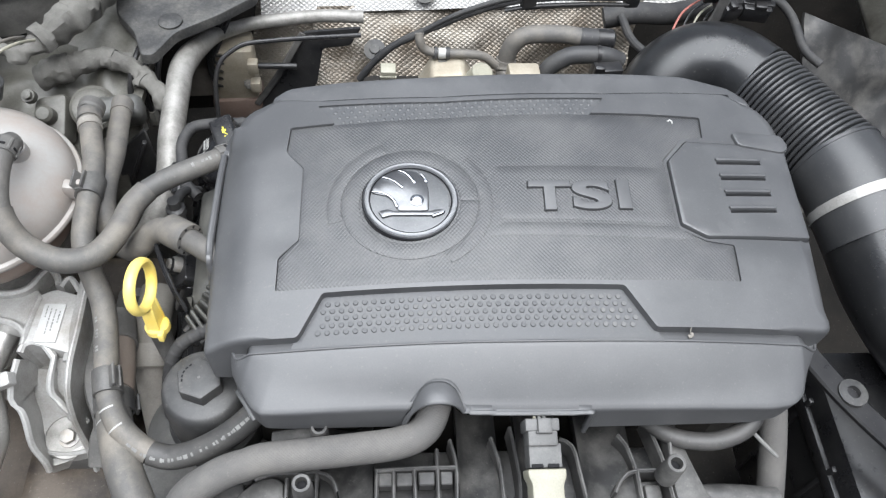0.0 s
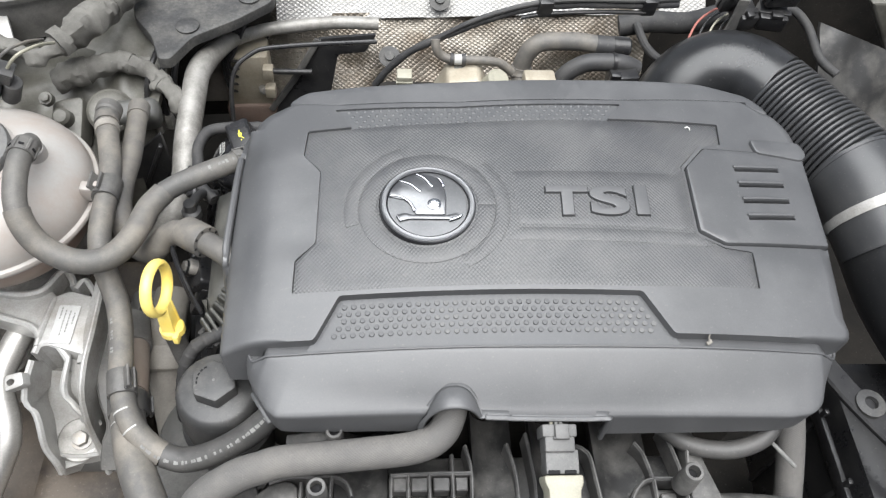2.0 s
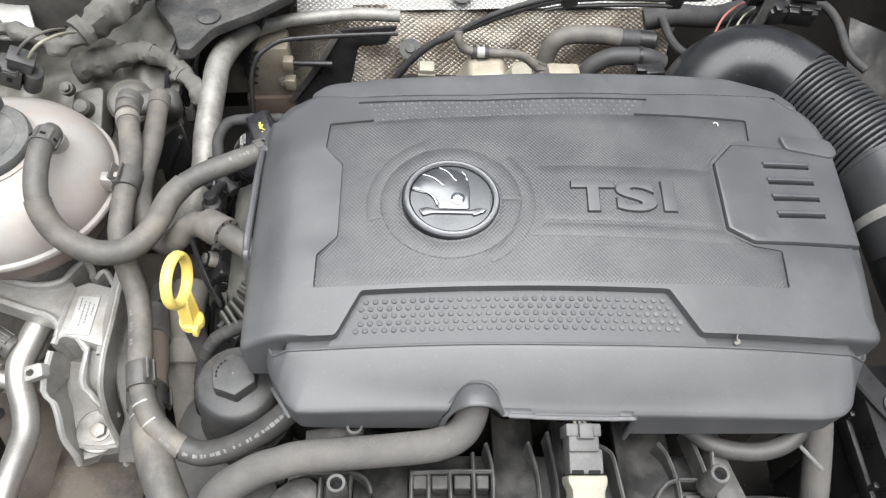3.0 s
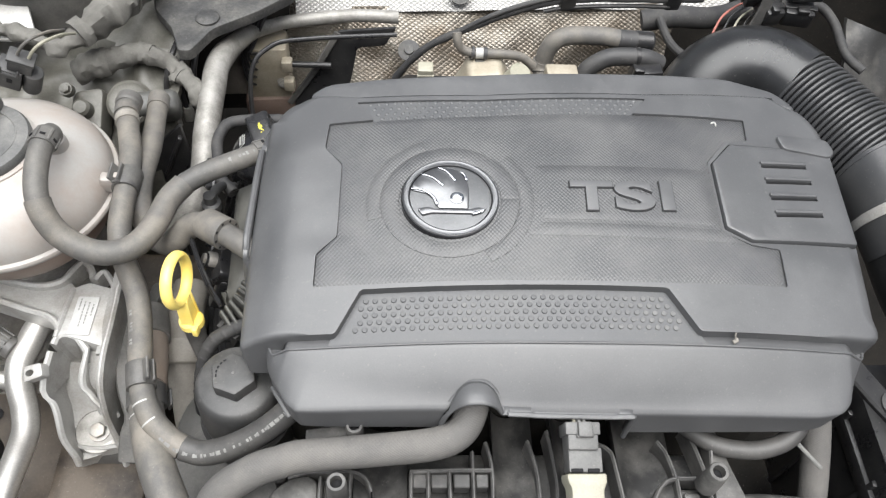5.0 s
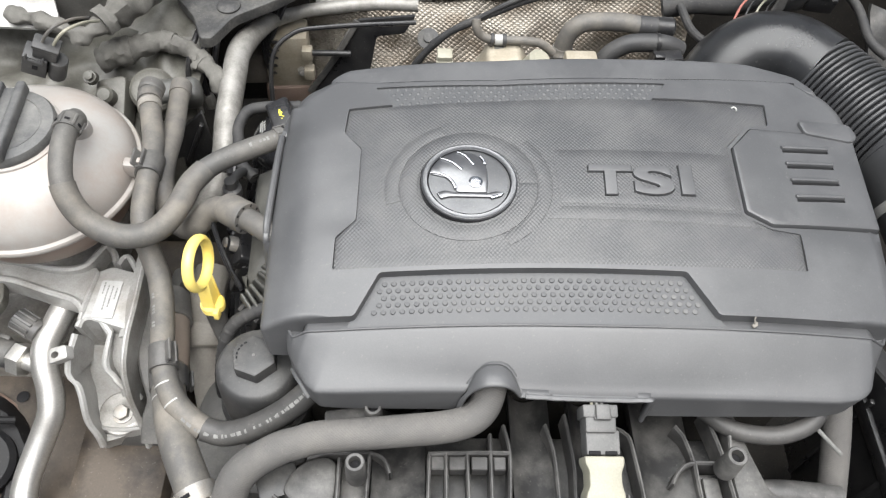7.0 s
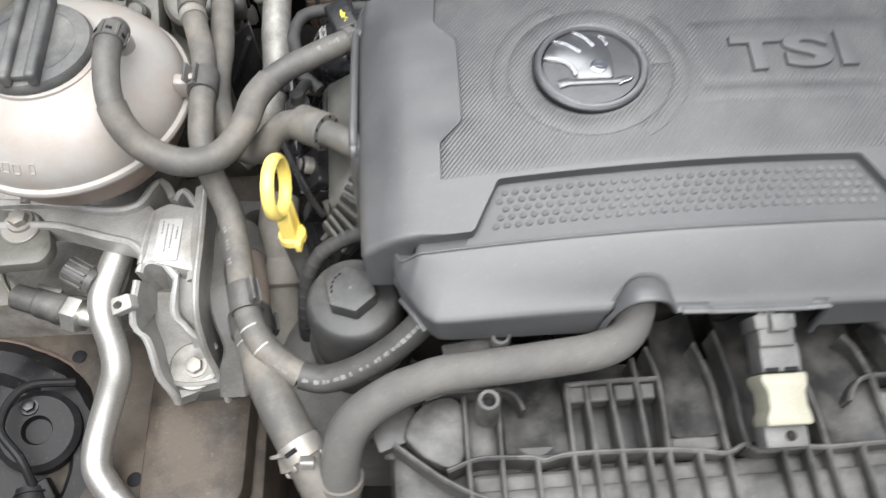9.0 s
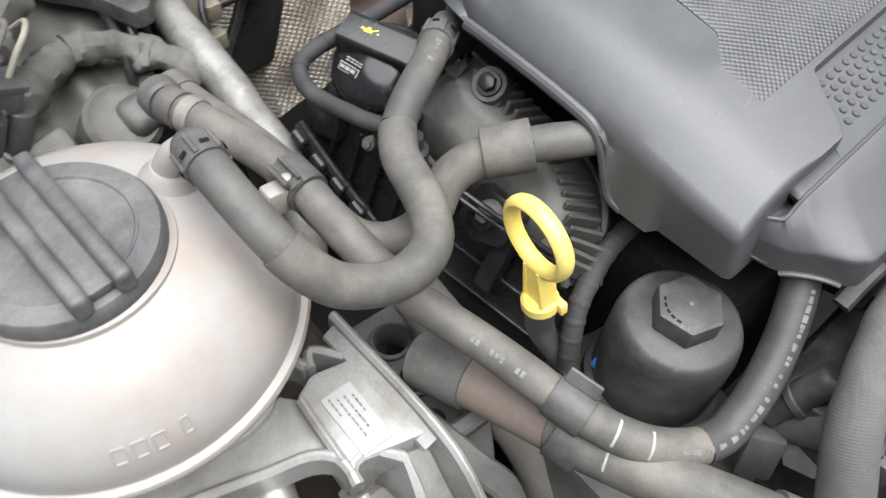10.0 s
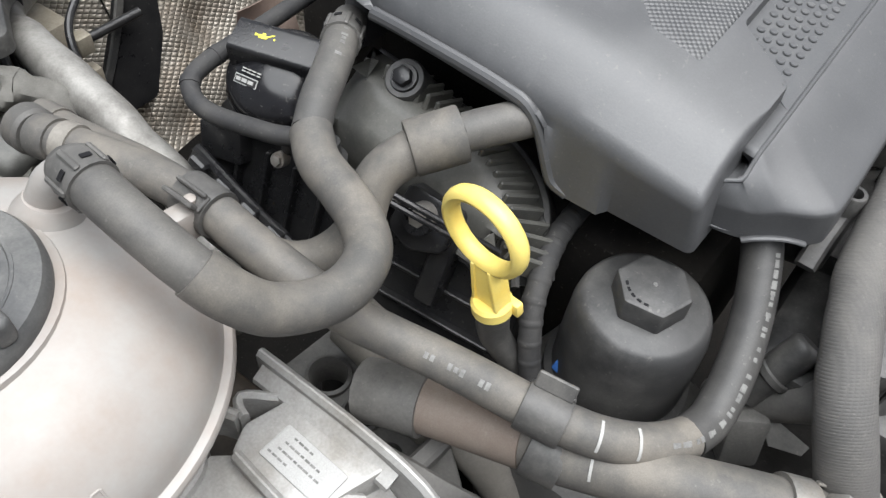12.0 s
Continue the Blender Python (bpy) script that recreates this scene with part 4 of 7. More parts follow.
h3 = thing("lower_coolant_hose", H3[2], "thick grey rubber coolant hose below the thinner one", "hose")
part("hose", tube(H3, lambda s: 0.0130 + 0.0010 * s), RUBBER, h3)
arc_mark(H3, 0.0133, near(H3, (-0.258, 0.240, 0.835)), 0.0012, (-0.5, -0.2, 0.85), 0.5, h3)
part("sleeve", tube([(-0.2790, 0.3480, 0.8080), (-0.2750, 0.3340, 0.8130), (-0.2705, 0.3190, 0.8160)], 0.0160, 0.002, 24), CASTING, h3)
part("clay_hose", tube([(-0.2715, 0.3230, 0.8155), (-0.2670, 0.3050, 0.8190), (-0.2630, 0.2860, 0.8240), (-0.2600, 0.2700, 0.8290)], 0.0138, 0.002, 24), CLAY, h3, "brownish stretch of the hose")
JQ = near(H3, (-0.2195, 0.1665, 0.8352))
joint = part("hose_clamp", hose_band(H3, JQ, 0.0125, 0.0156), STEEL, h3, "bright spring steel hose clamp")
jl = spline(H3, 0.0005)
ji = int(JQ * (len(jl) - 1))
jm = frame_of(jl[ji], (jl[ji + 3] - jl[ji - 3]).normalized(), (0, 0, 1))
for k in range(9):
    part("tooth", block((0.0014, 0.0032, 0.0040), jm @ pose(0, 0, 0, 0, 0, 40 * k) @ pose(0.0154, 0, 0.0076), 0.0004, 1), STEEL, joint)
for k in range(4):
    part("clamp_slot", block((0.0010, 0.0085, 0.0030), jm @ pose(0, 0, 0, 0, 0, 25 + 70 * k) @ pose(0.0157, 0, -0.0015), 0.0003, 1), GROOVE, joint)
for at, ax, w in (((-0.2300, 0.1590, 0.8420), (-0.5, -0.4, 0.75), 0.0130), ((-0.2150, 0.1560, 0.8490), (0.1, -0.6, 0.75), 0.0080)):
    part("clamp_ear", crumple(join(block((w, 0.0085, 0.0024), frame_of(at, ax), 0.0008), block((0.0030, 0.0085, 0.0090), frame_of(at, ax) @ pose(w / 2 - 0.0014, 0, 0.0030), 0.0008)), 0.0010, 160), STEEL, joint, "bent steel clamp ear")

H4 = [(-0.0110, 0.2480, 0.9120), (-0.0112, 0.2330, 0.9110), (-0.0120, 0.2210, 0.9060), (-0.0195, 0.2075, 0.8990), (-0.0370, 0.1995, 0.8960), (-0.0750, 0.1965, 0.8920), (-0.1050, 0.1950, 0.8890), (-0.1317, 0.1932, 0.8872), (-0.1437, 0.1899, 0.8861), (-0.1556, 0.1867, 0.8845), (-0.1669, 0.1822, 0.8809), (-0.1778, 0.1773, 0.8750), (-0.1868, 0.1706, 0.8670), (-0.1924, 0.1624, 0.8550), (-0.1960, 0.1530, 0.8380), (-0.1980, 0.1440, 0.8180)]
h4 = thing("vent_hose", H4[5], "thick fabric-covered grey hose along the front of the engine", "hose")
part("hose", tube(H4, lambda s: 0.0112 + 0.0020 * max(0.0, (s - 0.6) / 0.4)), FABRIC, h4)
part("hose_clamp", hose_band(H4, 0.955, 0.009, 0.0148), STEEL, h4, "spring steel hose clamp")

H5 = [(-0.294, 0.552, 0.868), (-0.291, 0.520, 0.871), (-0.287, 0.481, 0.876), (-0.2865, 0.445, 0.880), (-0.2850, 0.4200, 0.8740), (-0.2780, 0.4040, 0.8620), (-0.2670, 0.3920, 0.8600), (-0.2550, 0.3830, 0.8680), (-0.2460, 0.3800, 0.8790), (-0.2385, 0.3825, 0.8870), (-0.2305, 0.3825, 0.8950), (-0.2210, 0.3780, 0.9020),
      (-0.2080, 0.3695, 0.9080), (-0.1930, 0.3580, 0.9120), (-0.1780, 0.3460, 0.9150), (-0.1600, 0.3360, 0.9150)]
h5 = thing("heater_hose", H5[4], "dusty rubber heater hose with a ribbed coupling", "hose")
part("hose", tube(H5[:13], lambda s: 0.0088 + 0.0014 * min(1.0, s * 2), sides=24), RUBBER, h5)
part("stub", tube(H5[12:], 0.0090), RUBBER_END, h5)
part("quick_coupling", hose_band(H5, 0.03, 0.018, 0.0100), RUBBER, h5)
cm = frame_of((-0.2080, 0.3695, 0.9080), (0.79, -0.58, 0.20))
coupling = part("coupling", lathe([(0.0108, -0.0125), (0.0124, -0.0122), (0.0130, -0.0110), (0.0132, 0.0110), (0.0128, 0.0122), (0.0092, 0.0124), (0.0090, 0.0100), (0.0, 0.010)], cm, 36), RUBBER, h5, "stout plastic hose coupling")
# flat black dots carry the shade of the holes
for k in range(9):
    a = 2 * math.pi * k / 9
    part("hole", lathe([(0.0012, 0.0), (0.0, 0.0002)], cm @ pose(0.0111 * math.cos(a), 0.0111 * math.sin(a), 0.0124), 8), GROOVE, coupling)

# hose clips
def hose_clip(at, along, facing, r1=0.0104, second=None, r2=0.0145):
    m = frame_of(at, along, facing)
    t = thing("hose_clip", at, "black plastic clip holding two hoses together", "clip")
    part("ring", lathe([(r1 - 0.0012, -0.0100), (r1 + 0.0006, -0.0098), (r1 + 0.0008, -0.0090), (r1 + 0.0008, 0.0090), (r1 + 0.0006, 0.0098), (r1 - 0.0012, 0.0100)], m, 30), BLACK_DUSTY, t)
    part("latch", block((0.0075, 0.0022, 0.0175), m @ pose(r1 + 0.0030, 0.0055, 0.0, 0, 0, 14), 0.0006, 1), BLACK_DUSTY, t)
    part("latch", block((0.0050, 0.0020, 0.0175), m @ pose(r1 + 0.0020, -0.0010, 0.0), 0.0006, 1), BLACK_DUSTY, t)
    part("rib", block((0.0016, 0.0080, 0.0020), m @ pose(r1 + 0.0012, 0.0020, 0.0085), 0.0005, 1), BLACK_DUSTY, t)
    if second:
        m2 = frame_of(second, along, facing)
        part("lower_ring", lathe([(r2 - 0.0012, -0.0085), (r2 + 0.0006, -0.0083), (r2 + 0.0008, -0.0075), (r2 + 0.0008, 0.0075), (r2 + 0.0006, 0.0083), (r2 - 0.0012, 0.0085)], m2, 30), BLACK_DUSTY, t)
        part("lower_latch", block((0.0120, 0.0024, 0.0140), m2 @ pose(0.004, -r2 - 0.004, 0.0, 0, 0, 30), 0.0006, 1), BLACK_DUSTY, t)
        part("bridge", block((0.0060, 0.0120, 0.0130), frame_of((Vector(at) + Vector(second)) / 2, along, facing), 0.001), BLACK_DUSTY, t)
    return t


hose_clip((-0.2590, 0.2680, 0.8552), (0.22, -1, -0.08), (0.75, 0.15, 0.65), second=(-0.2592, 0.2610, 0.8308))
hose_clip((-0.2918, 0.4280, 0.8930), (0.0, -1, 0.02), (-0.3, 0.0, 0.95))

# aluminium refrigerant pipe with its two service ports
AC = [(-0.3520, 0.4000, 0.7900), (-0.3770, 0.3510, 0.7890), (-0.3830, 0.3300, 0.7870), (-0.3870, 0.3120, 0.7840), (-0.3860, 0.2970, 0.7760), (-0.3820, 0.2820, 0.7640), (-0.3810, 0.2660, 0.7520), (-0.3870, 0.2510, 0.7400), (-0.3940, 0.2350, 0.7290), (-0.4000, 0.2170, 0.7190), (-0.4010, 0.2010, 0.7120), (-0.3950, 0.1890, 0.7040), (-0.3870, 0.1780, 0.6970), (-0.3600, 0.1450, 0.6900), (-0.3350, 0.0900, 0.6800)]
ac = thing("refrigerant_pipe", AC[4], "bent bright aluminium air-conditioning pipe", "pipe")
part("pipe", tube(AC, 0.0114), ALU_PIPE, ac)
p1 = frame_of((-0.384, 0.319, 0.786), (-0.82, 0.42, 0.30))
part("valve_stem", lathe([(0.0072, 0.0), (0.0072, 0.011), (0.0060, 0.013), (0.0, 0.013)], p1, 20), ALU_PIPE, ac)
cap1 = part("valve_cap", lathe([(0.0088, 0.0100), (0.0100, 0.0110), (0.0100, 0.0160), (0.0096, 0.0165), (0.0106, 0.0320), (0.0092, 0.0350), (0.0040, 0.0345), (0.0, 0.0350)], p1, 28), BLACK_DUSTY, ac, "ribbed black valve cap")
for k in range(10):
    a = 2 * math.pi * k / 10
    part("rib", block((0.0018, 0.0030, 0.0175), p1 @ pose(0.0102 * math.cos(a), 0.0102 * math.sin(a), 0.0255, 0, 0, math.degrees(a)), 0.0005, 1), BLACK_DUSTY, cap1)
p2 = frame_of((-0.390, 0.300, 0.768), (-0.94, 0.34, 0.0))
part("port_stem", lathe([(0.0, 0.0), (0.0080, 0.0), (0.0080, 0.0200), (0.0, 0.0200)], p2, 20), ALU_PIPE, ac)
part("port_nut", prism(hexagon(0.0150), 0.018, 0.0310, 0.0015, p2), ALU_PIPE, ac, "bright hexagon nut")
sensor2 = part("pressure_sensor", lathe([(0.0115, 0.0310), (0.0128, 0.0325), (0.0128, 0.0400), (0.0118, 0.0405), (0.0118, 0.0560), (0.0102, 0.0580), (0.0102, 0.078), (0.0080, 0.080), (0.0, 0.080)], p2, 28), BLACK_DUSTY, ac, "black plastic pressure sensor")
for k in (-1, 1):
    part("lock_tab", block((0.0040, 0.0060, 0.020), p2 @ pose(0.0110, 0.0065 * k, 0.050), 0.001), BLACK_DUSTY, sensor2)
for k in range(3):
    part("wire", tube([p2 @ Vector((0.003 * (k - 1), 0.002 * k, 0.078)), p2 @ Vector((0.006, 0.004 * k, 0.092)), p2 @ Vector((0.020, 0.006 + 0.006 * k, 0.112)), p2 @ Vector((0.030, 0.010 + 0.01 * k, 0.150))], 0.0010, sides=8), (CREAM, BLACK, CREAM)[k], sensor2)
part("lock_frame", block((0.0040, 0.0180, 0.004), p2 @ pose(0.0110, 0.0, 0.060), 0.001), BLACK_DUSTY, sensor2)

# dull steel pipe
SP = [(-0.292, 0.446, 0.776), (-0.276, 0.458, 0.784), (-0.262, 0.483, 0.802), (-0.2558, 0.508, 0.817), (-0.2556, 0.524, 0.824), (-0.2562, 0.540, 0.829), (-0.2550, 0.556, 0.836), (-0.2545, 0.576, 0.840), (-0.2538, 0.5965, 0.844), (-0.2536, 0.620, 0.846), (-0.2494, 0.6446, 0.8435), (-0.2424, 0.675, 0.833), (-0.2310, 0.702, 0.825), (-0.2100, 0.720, 0.820), (-0.1872, 0.729, 0.820), (-0.1208, 0.742, 0.820), (-0.0683, 0.742, 0.820)]
sp = thing("coolant_pipe", SP[4], "dull steel coolant pipe with flaking spots", "pipe")
part("pipe", tube(SP, lambda s: 0.0125 if s < 0.50 else max(0.0075, 0.0125 - 0.025 * (s - 0.50))), STEEL_PIPE, sp)
part("flange", hose_band(SP, 0.15, 0.004, 0.0145), DEEP, sp)
part("brake_line", tube([(-0.223, 0.590, 0.730), (-0.226, 0.640, 0.815), (-0.205, 0.664, 0.838), (-0.165, 0.676, 0.840), (-0.070, 0.685, 0.842)], 0.0026, sides=10), BLACK, sp)

# ---- coolant tank ----
TC = Vector((-0.3940, 0.4325, 0.8815))
TM = Matrix.Translation(TC)
tank = thing("coolant_tank", TC - Vector((0, 0, 0.075)), "milky round coolant expansion tank with rusty-pink staining", "tank")
R = 0.0862
part("upper_shell", lathe([(R * math.cos(a), 0.053 * math.sin(a)) for a in np.linspace(0.02, 1.08, 20)] + [(0.039, 0.0470), (0.0, 0.0470)], TM, 80), TANK, tank)
part("lower_shell", lathe([(0.0, -0.0740)] + [(R * 0.985 * math.cos(a), 0.074 * math.sin(a)) for a in np.linspace(-1.45, -0.02, 20)], TM, 80), TANK_LOW, tank)
part("seam_flange", lathe([(R - 0.004, -0.0034), (R + 0.0030, -0.0030), (R + 0.0040, -0.0012), (R + 0.0040, 0.0008), (R + 0.0030, 0.0024), (R - 0.004, 0.0044)], TM @ pose(0, 0, -0.002), 80), TANK, tank)
part("neck", lathe([(0.0445, 0.038), (0.0425, 0.0475), (0.038, 0.0500), (0.0, 0.0500)], TM @ pose(-0.0025, -0.0015, 0), 48), TANK, tank)
CAPM = Matrix.Translation(TC + Vector((-0.0040, -0.0015, -0.0340))) @ pose(0, 0, 0, 0, 0, 2)
cap = part("cap", lathe([(0.0396, 0.078), (0.0410, 0.082), (0.0410, 0.0870), (0.0392, 0.0900), (0.0300, 0.0915), (0.0294, 0.0906), (0.0, 0.0906)], CAPM, 56), CAP, tank, "dusty black screw cap with a grip bar")
for dx in (-0.0080, 0.0080):
    part("grip", block((0.0078, 0.080, 0.012), CAPM @ pose(dx * 1.1, 0, 0.0945), 0.0028, 3), CAP, cap)
part("grip_web", block((0.013, 0.072, 0.005), CAPM @ pose(0, 0, 0.0930), 0.001), CAP, cap)
part("cap_ring", lathe([(0.0312, 0.0900), (0.0312, 0.0916), (0.0302, 0.0916), (0.0302, 0.0900)], CAPM, 48), CAP, cap)
part("nipple_hump", lathe([(0.016, -0.012), (0.0125, 0.000), (0.0090, 0.0060), (0.0, 0.0070)], frame_of((-0.346, 0.440, 0.926), (0.35, -0.1, 0.93)), 32), TANK, tank)
part("hose_nipple", tube([(-0.346, 0.441, 0.930), (-0.341, 0.437, 0.940), (-0.336, 0.430, 0.946)], 0.0070, 0.002), TANK, tank)
part("lug", block((0.020, 0.010, 0.016), pose(-0.303, 0.426, 0.893, 0, 10, 0), 0.002), TANK, tank)
part("lug_pin", lathe([(0.0028, 0.0), (0.0026, 0.006), (0.0, 0.0068)], pose(-0.2985, 0.426, 0.898), 14), TANK, tank)

for deg, w, lift in ((-111.5, 0.0050, 0.34), (-106.0, 0.0050, 0.345), (-100.5, 0.0050, 0.34), (-93.0, 0.0034, 0.35)):
    a = math.radians(deg)
    spot = Vector((R * math.cos(lift) * math.cos(a), R * math.cos(lift) * math.sin(a), 0.053 * math.sin(lift)))
    mk = frame_of(TC + spot, (spot.x / R ** 2, spot.y / R ** 2, spot.z / 0.053 ** 2), (0, 0, 1))
    part("mould_mark", join(*[block(size, mk @ pose(*at), 0.0002, 1) for size, at in (((0.0070, 0.0009, 0.0008), (0, -w / 2, 0)), ((0.0070, 0.0009, 0.0008), (0, w / 2, 0)), ((0.0009, w, 0.0008), (0.0035, 0, 0)), ((0.0009, w, 0.0008), (-0.0035, 0, 0)))]), TANK, tank, "faint moulded mark on the tank")

# ---- oil filter, dipstick, cylinder head end ----
FM = pose(-0.1858, 0.2615, -0.0035)
filt = thing("oil_filter_housing", (-0.187, 0.258, 0.78), "black plastic oil filter housing with a hexagon on its lid", "oil filter")
part("lid", lathe([(0.0338, 0.806), (0.0334, 0.835), (0.0327, 0.853), (0.0316, 0.8595), (0.0298, 0.8635), (0.0272, 0.8655), (0.0, 0.8672)], FM, 64), FILTER, filt)
hexhead = part("hexagon", prism(rounded(hexagon(0.0178, 6, 0.70), 0.0012, 2), 0.866, 0.8790, 0.0016, FM), FILTER, filt)
part("base", lathe([(0.0365, 0.770), (0.0372, 0.800), (0.0372, 0.806), (0.0340, 0.8085), (0.0, 0.8085)], FM, 56), FILTER, filt)
part("dimple", lathe([(0.0012, 0.8791), (0.0009, 0.8795), (0.0, 0.8793)], FM, 14), INK, hexhead)
for k in range(5):
    part("marking", block((0.0022, 0.0012, 0.0003), FM @ pose(0.0125 * math.cos(2.2 + 0.28 * k), 0.0125 * math.sin(2.2 + 0.28 * k), 0.8791, 0, 0, math.degrees(2.2 + 0.28 * k) + 90), 0), GROOVE, hexhead)

DC = Vector((-0.2287, 0.3165, 0.8555))
DU = Vector((-0.065, 0.17, 0.98)).normalized()
DN = Vector((1.0, -0.12, 0.08))
dm = frame_of(DC, DU, DN)
dip = thing("dipstick", DC, "bright yellow oil dipstick handle with a ring grip", "dipstick")


def ring_handle():
    bm = bmesh.new()
    n, k = 48, 12
    rows = []
    for i in range(n):
        a = 2 * math.pi * i / n
        c = Vector((0, 0.0194 * math.cos(a), 0.0480 + 0.0192 * math.sin(a)))
        out = Vector((0, math.cos(a) / 0.0194, math.sin(a) / 0.0192)).normalized()
        rows.append([bm.verts.new(c + out * (0.0035 * math.cos(b)) + Vector((0.0046 * math.sin(b), 0, 0))) for b in (2 * math.pi * j / k for j in range(k))])
    for i in range(n):
        for j in range(k):
            bm.faces.new((rows[i][j], rows[i][(j + 1) % k], rows[(i + 1) % n][(j + 1) % k], rows[(i + 1) % n][j]))
    bmesh.ops.transform(bm, matrix=dm, verts=bm.verts[:])
    return bm


part("ring", ring_handle(), YELLOW, dip)
part("stem", prism([(-0.0042, -0.0055), (0.0042, -0.0055), (0.0042, 0.0055), (-0.0042, 0.0055)], 0.0, 0.0290, 0.0015, dm), YELLOW, dip)
for s in (-1, 1):
    part("stem_rib", block((0.0105, 0.0022, 0.0290), dm @ pose(0, s * 0.0058, 0.0150, s * 4, 0, 0), 0.0008), YELLOW, dip)
part("collar", lathe([(0.0080, -0.004), (0.0098, -0.003), (0.0098, 0.0022), (0.0085, 0.0040), (0.0, 0.0042)], dm, 32), YELLOW, dip)
part("collar_tab", block((0.0045, 0.0070, 0.0080), dm @ pose(0.006, -0.0085, -0.001), 0.001), YELLOW, dip)
dt = thing("dipstick_tube", (-0.2, 0.29, 0.70), "dark plastic tube that carries the dipstick", "tube")
part("tube", tube([DC + DU * -0.003, DC + DU * -0.025, (-0.219, 0.298, 0.800), (-0.210, 0.290, 0.740), (-0.205, 0.288, 0.70)], lambda s: 0.0085 - 0.0025 * min(1, s * 2.5)), BLACK_DUSTY, dt)

# moulded end of the cylinder head cover: a long rounded lid that leans to the side
HN = Vector((-0.58, -0.10, 0.81)).normalized()
HO = Vector((-0.2000, 0.372, 0.8720))
hm = frame_of(HO, HN, (0, 1, 0.1))
head = thing("head_cover", (-0.19, 0.40, 0.80), "dusty grey ribbed plastic end of the cylinder head cover", "engine part")


def half_stadium(r, length, cut_y, n=20):
    """A rounded end with one straight side, cut off below."""
    a1 = math.asin(cut_y / r)
    return [(r * math.cos(a), r * math.sin(a) * (1.0 if math.sin(a) > 0 else 0.76)) for a in np.linspace(math.pi - a1, 1.5 * math.pi, n)] + [(length, -r * 0.76), (length, cut_y)]


part("lid", prism(refine(half_stadium(0.0520, 0.080, 0.020), 0.006), -0.060, 0.0, 0.020, hm, inset=0.017), HEAD, head, angle=80)
part("rim", prism(refine(half_stadium(0.0560, 0.080, 0.025), 0.006), -0.075, -0.026, 0.002, hm), BLACK_DUSTY, head)
part("edge_bead", prism(refine([(-0.036, 0.0185), (0.078, 0.0185), (0.078, 0.0225), (-0.036, 0.0225)], 0.006), -0.030, -0.0150, 0.001, hm), HEAD, head)
FINS = spline([(-0.171, 0.432, 0.890), (-0.172, 0.410, 0.889), (-0.174, 0.385, 0.885), (-0.179, 0.360, 0.879), (-0.186, 0.343, 0.873), (-0.195, 0.328, 0.865), (-0.206, 0.3185, 0.857)], 0.0082)
outer_edge = []
for a, b in zip(FINS, FINS[1:]):
    out = Vector((b - a).cross(Vector((0, 0, 1)))).normalized()
    if out.x < 0 and out.y > 0:
        out = -out
    mid = (a + b) / 2
    fm = frame_of(mid, Vector((0, 0, 1)), out)
    part("fin", block((0.0215, 0.0027, 0.0130), fm @ pose(0.0060, 0, -0.0030, 0, 24, 0), 0.0009, 1), HEAD, head)
    outer_edge.append(mid + out * 0.0175 + Vector((0, 0, -0.013)))
part("fin_wall", ribbon([(p.x, p.y, p.z - 0.016) for p in FINS], 0.004, 0.020), BLACK_DUSTY, head)
part("fin_floor", ribbon([(p.x + 0.009, p.y - 0.003, p.z - 0.020) for p in FINS], 0.022, 0.004), BLACK, head)
part("fin_rim", ribbon(outer_edge, 0.0035, 0.012), BLACK_DUSTY, head)
hb = Vector((-0.1735, 0.4160, 0.8960))
part("bolt_boss", lathe([(0.0115, -0.030), (0.0108, -0.001), (0.0098, 0.001), (0.0, 0.001)], frame_of(hb, HN), 30), BLACK_DUSTY, head)
bolt(head, hb + HN * 0.001, HN, 0.0078, BLACK)

# black camshaft housing below the filler cap
cam_box = thing("camshaft_housing", (-0.225, 0.45, 0.74), "glossy black plastic camshaft housing with steel screws", "engine part")
xm = frame_of((-0.216, 0.458, 0.774), (-0.93, -0.12, 0.34), (0, 1, 0))
part("housing", prism(rounded([(-0.055, -0.075), (0.062, -0.075), (0.075, -0.02), (0.068, 0.045), (0.03, 0.055), (-0.045, 0.035)], 0.012), -0.05, 0.012, 0.004, xm), BLACK, cam_box)
part("flange", prism(rounded([(-0.062, -0.08), (0.068, -0.08), (0.083, -0.02), (0.074, 0.050), (-0.052, 0.040)], 0.010), -0.055, -0.004, 0.002, xm), BLACK, cam_box)
part("connector", block((0.030, 0.022, 0.024), xm @ pose(0.052, -0.050, 0.010, 0, 0, 12), 0.0025), BLACK, cam_box)
for k in range(5):
    part("rib", block((0.0025, 0.060, 0.010), xm @ pose(-0.035 + 0.019 * k, -0.028, 0.014), 0.0008, 1), BLACK, cam_box)
for k in range(6):
    part("edge_clip", block((0.012, 0.007, 0.010), frame_of((-0.2440 + 0.0012 * k, 0.5000 - 0.0170 * k, 0.8330 - 0.0075 * k), (-0.9, -0.1, 0.4), (0, 1, 0.3)), 0.0015, 1), BLACK, cam_box)
part("edge_rail", ribbon([(-0.2400, 0.5080, 0.8360), (-0.2400, 0.4700, 0.8180), (-0.2380, 0.4300, 0.8000), (-0.2350, 0.4000, 0.7850)], 0.006, 0.010), BLACK, cam_box)
bolt(cam_box, (-0.2235, 0.4600, 0.8470), (-0.8, -0.2, 0.5), 0.0046)
ym = frame_of((-0.212, 0.355, 0.815), (-0.90, -0.15, 0.38), (0, 1, 0))
lower = thing("timing_cover", (-0.21, 0.355, 0.72), "black plastic timing cover behind the dipstick", "engine part")
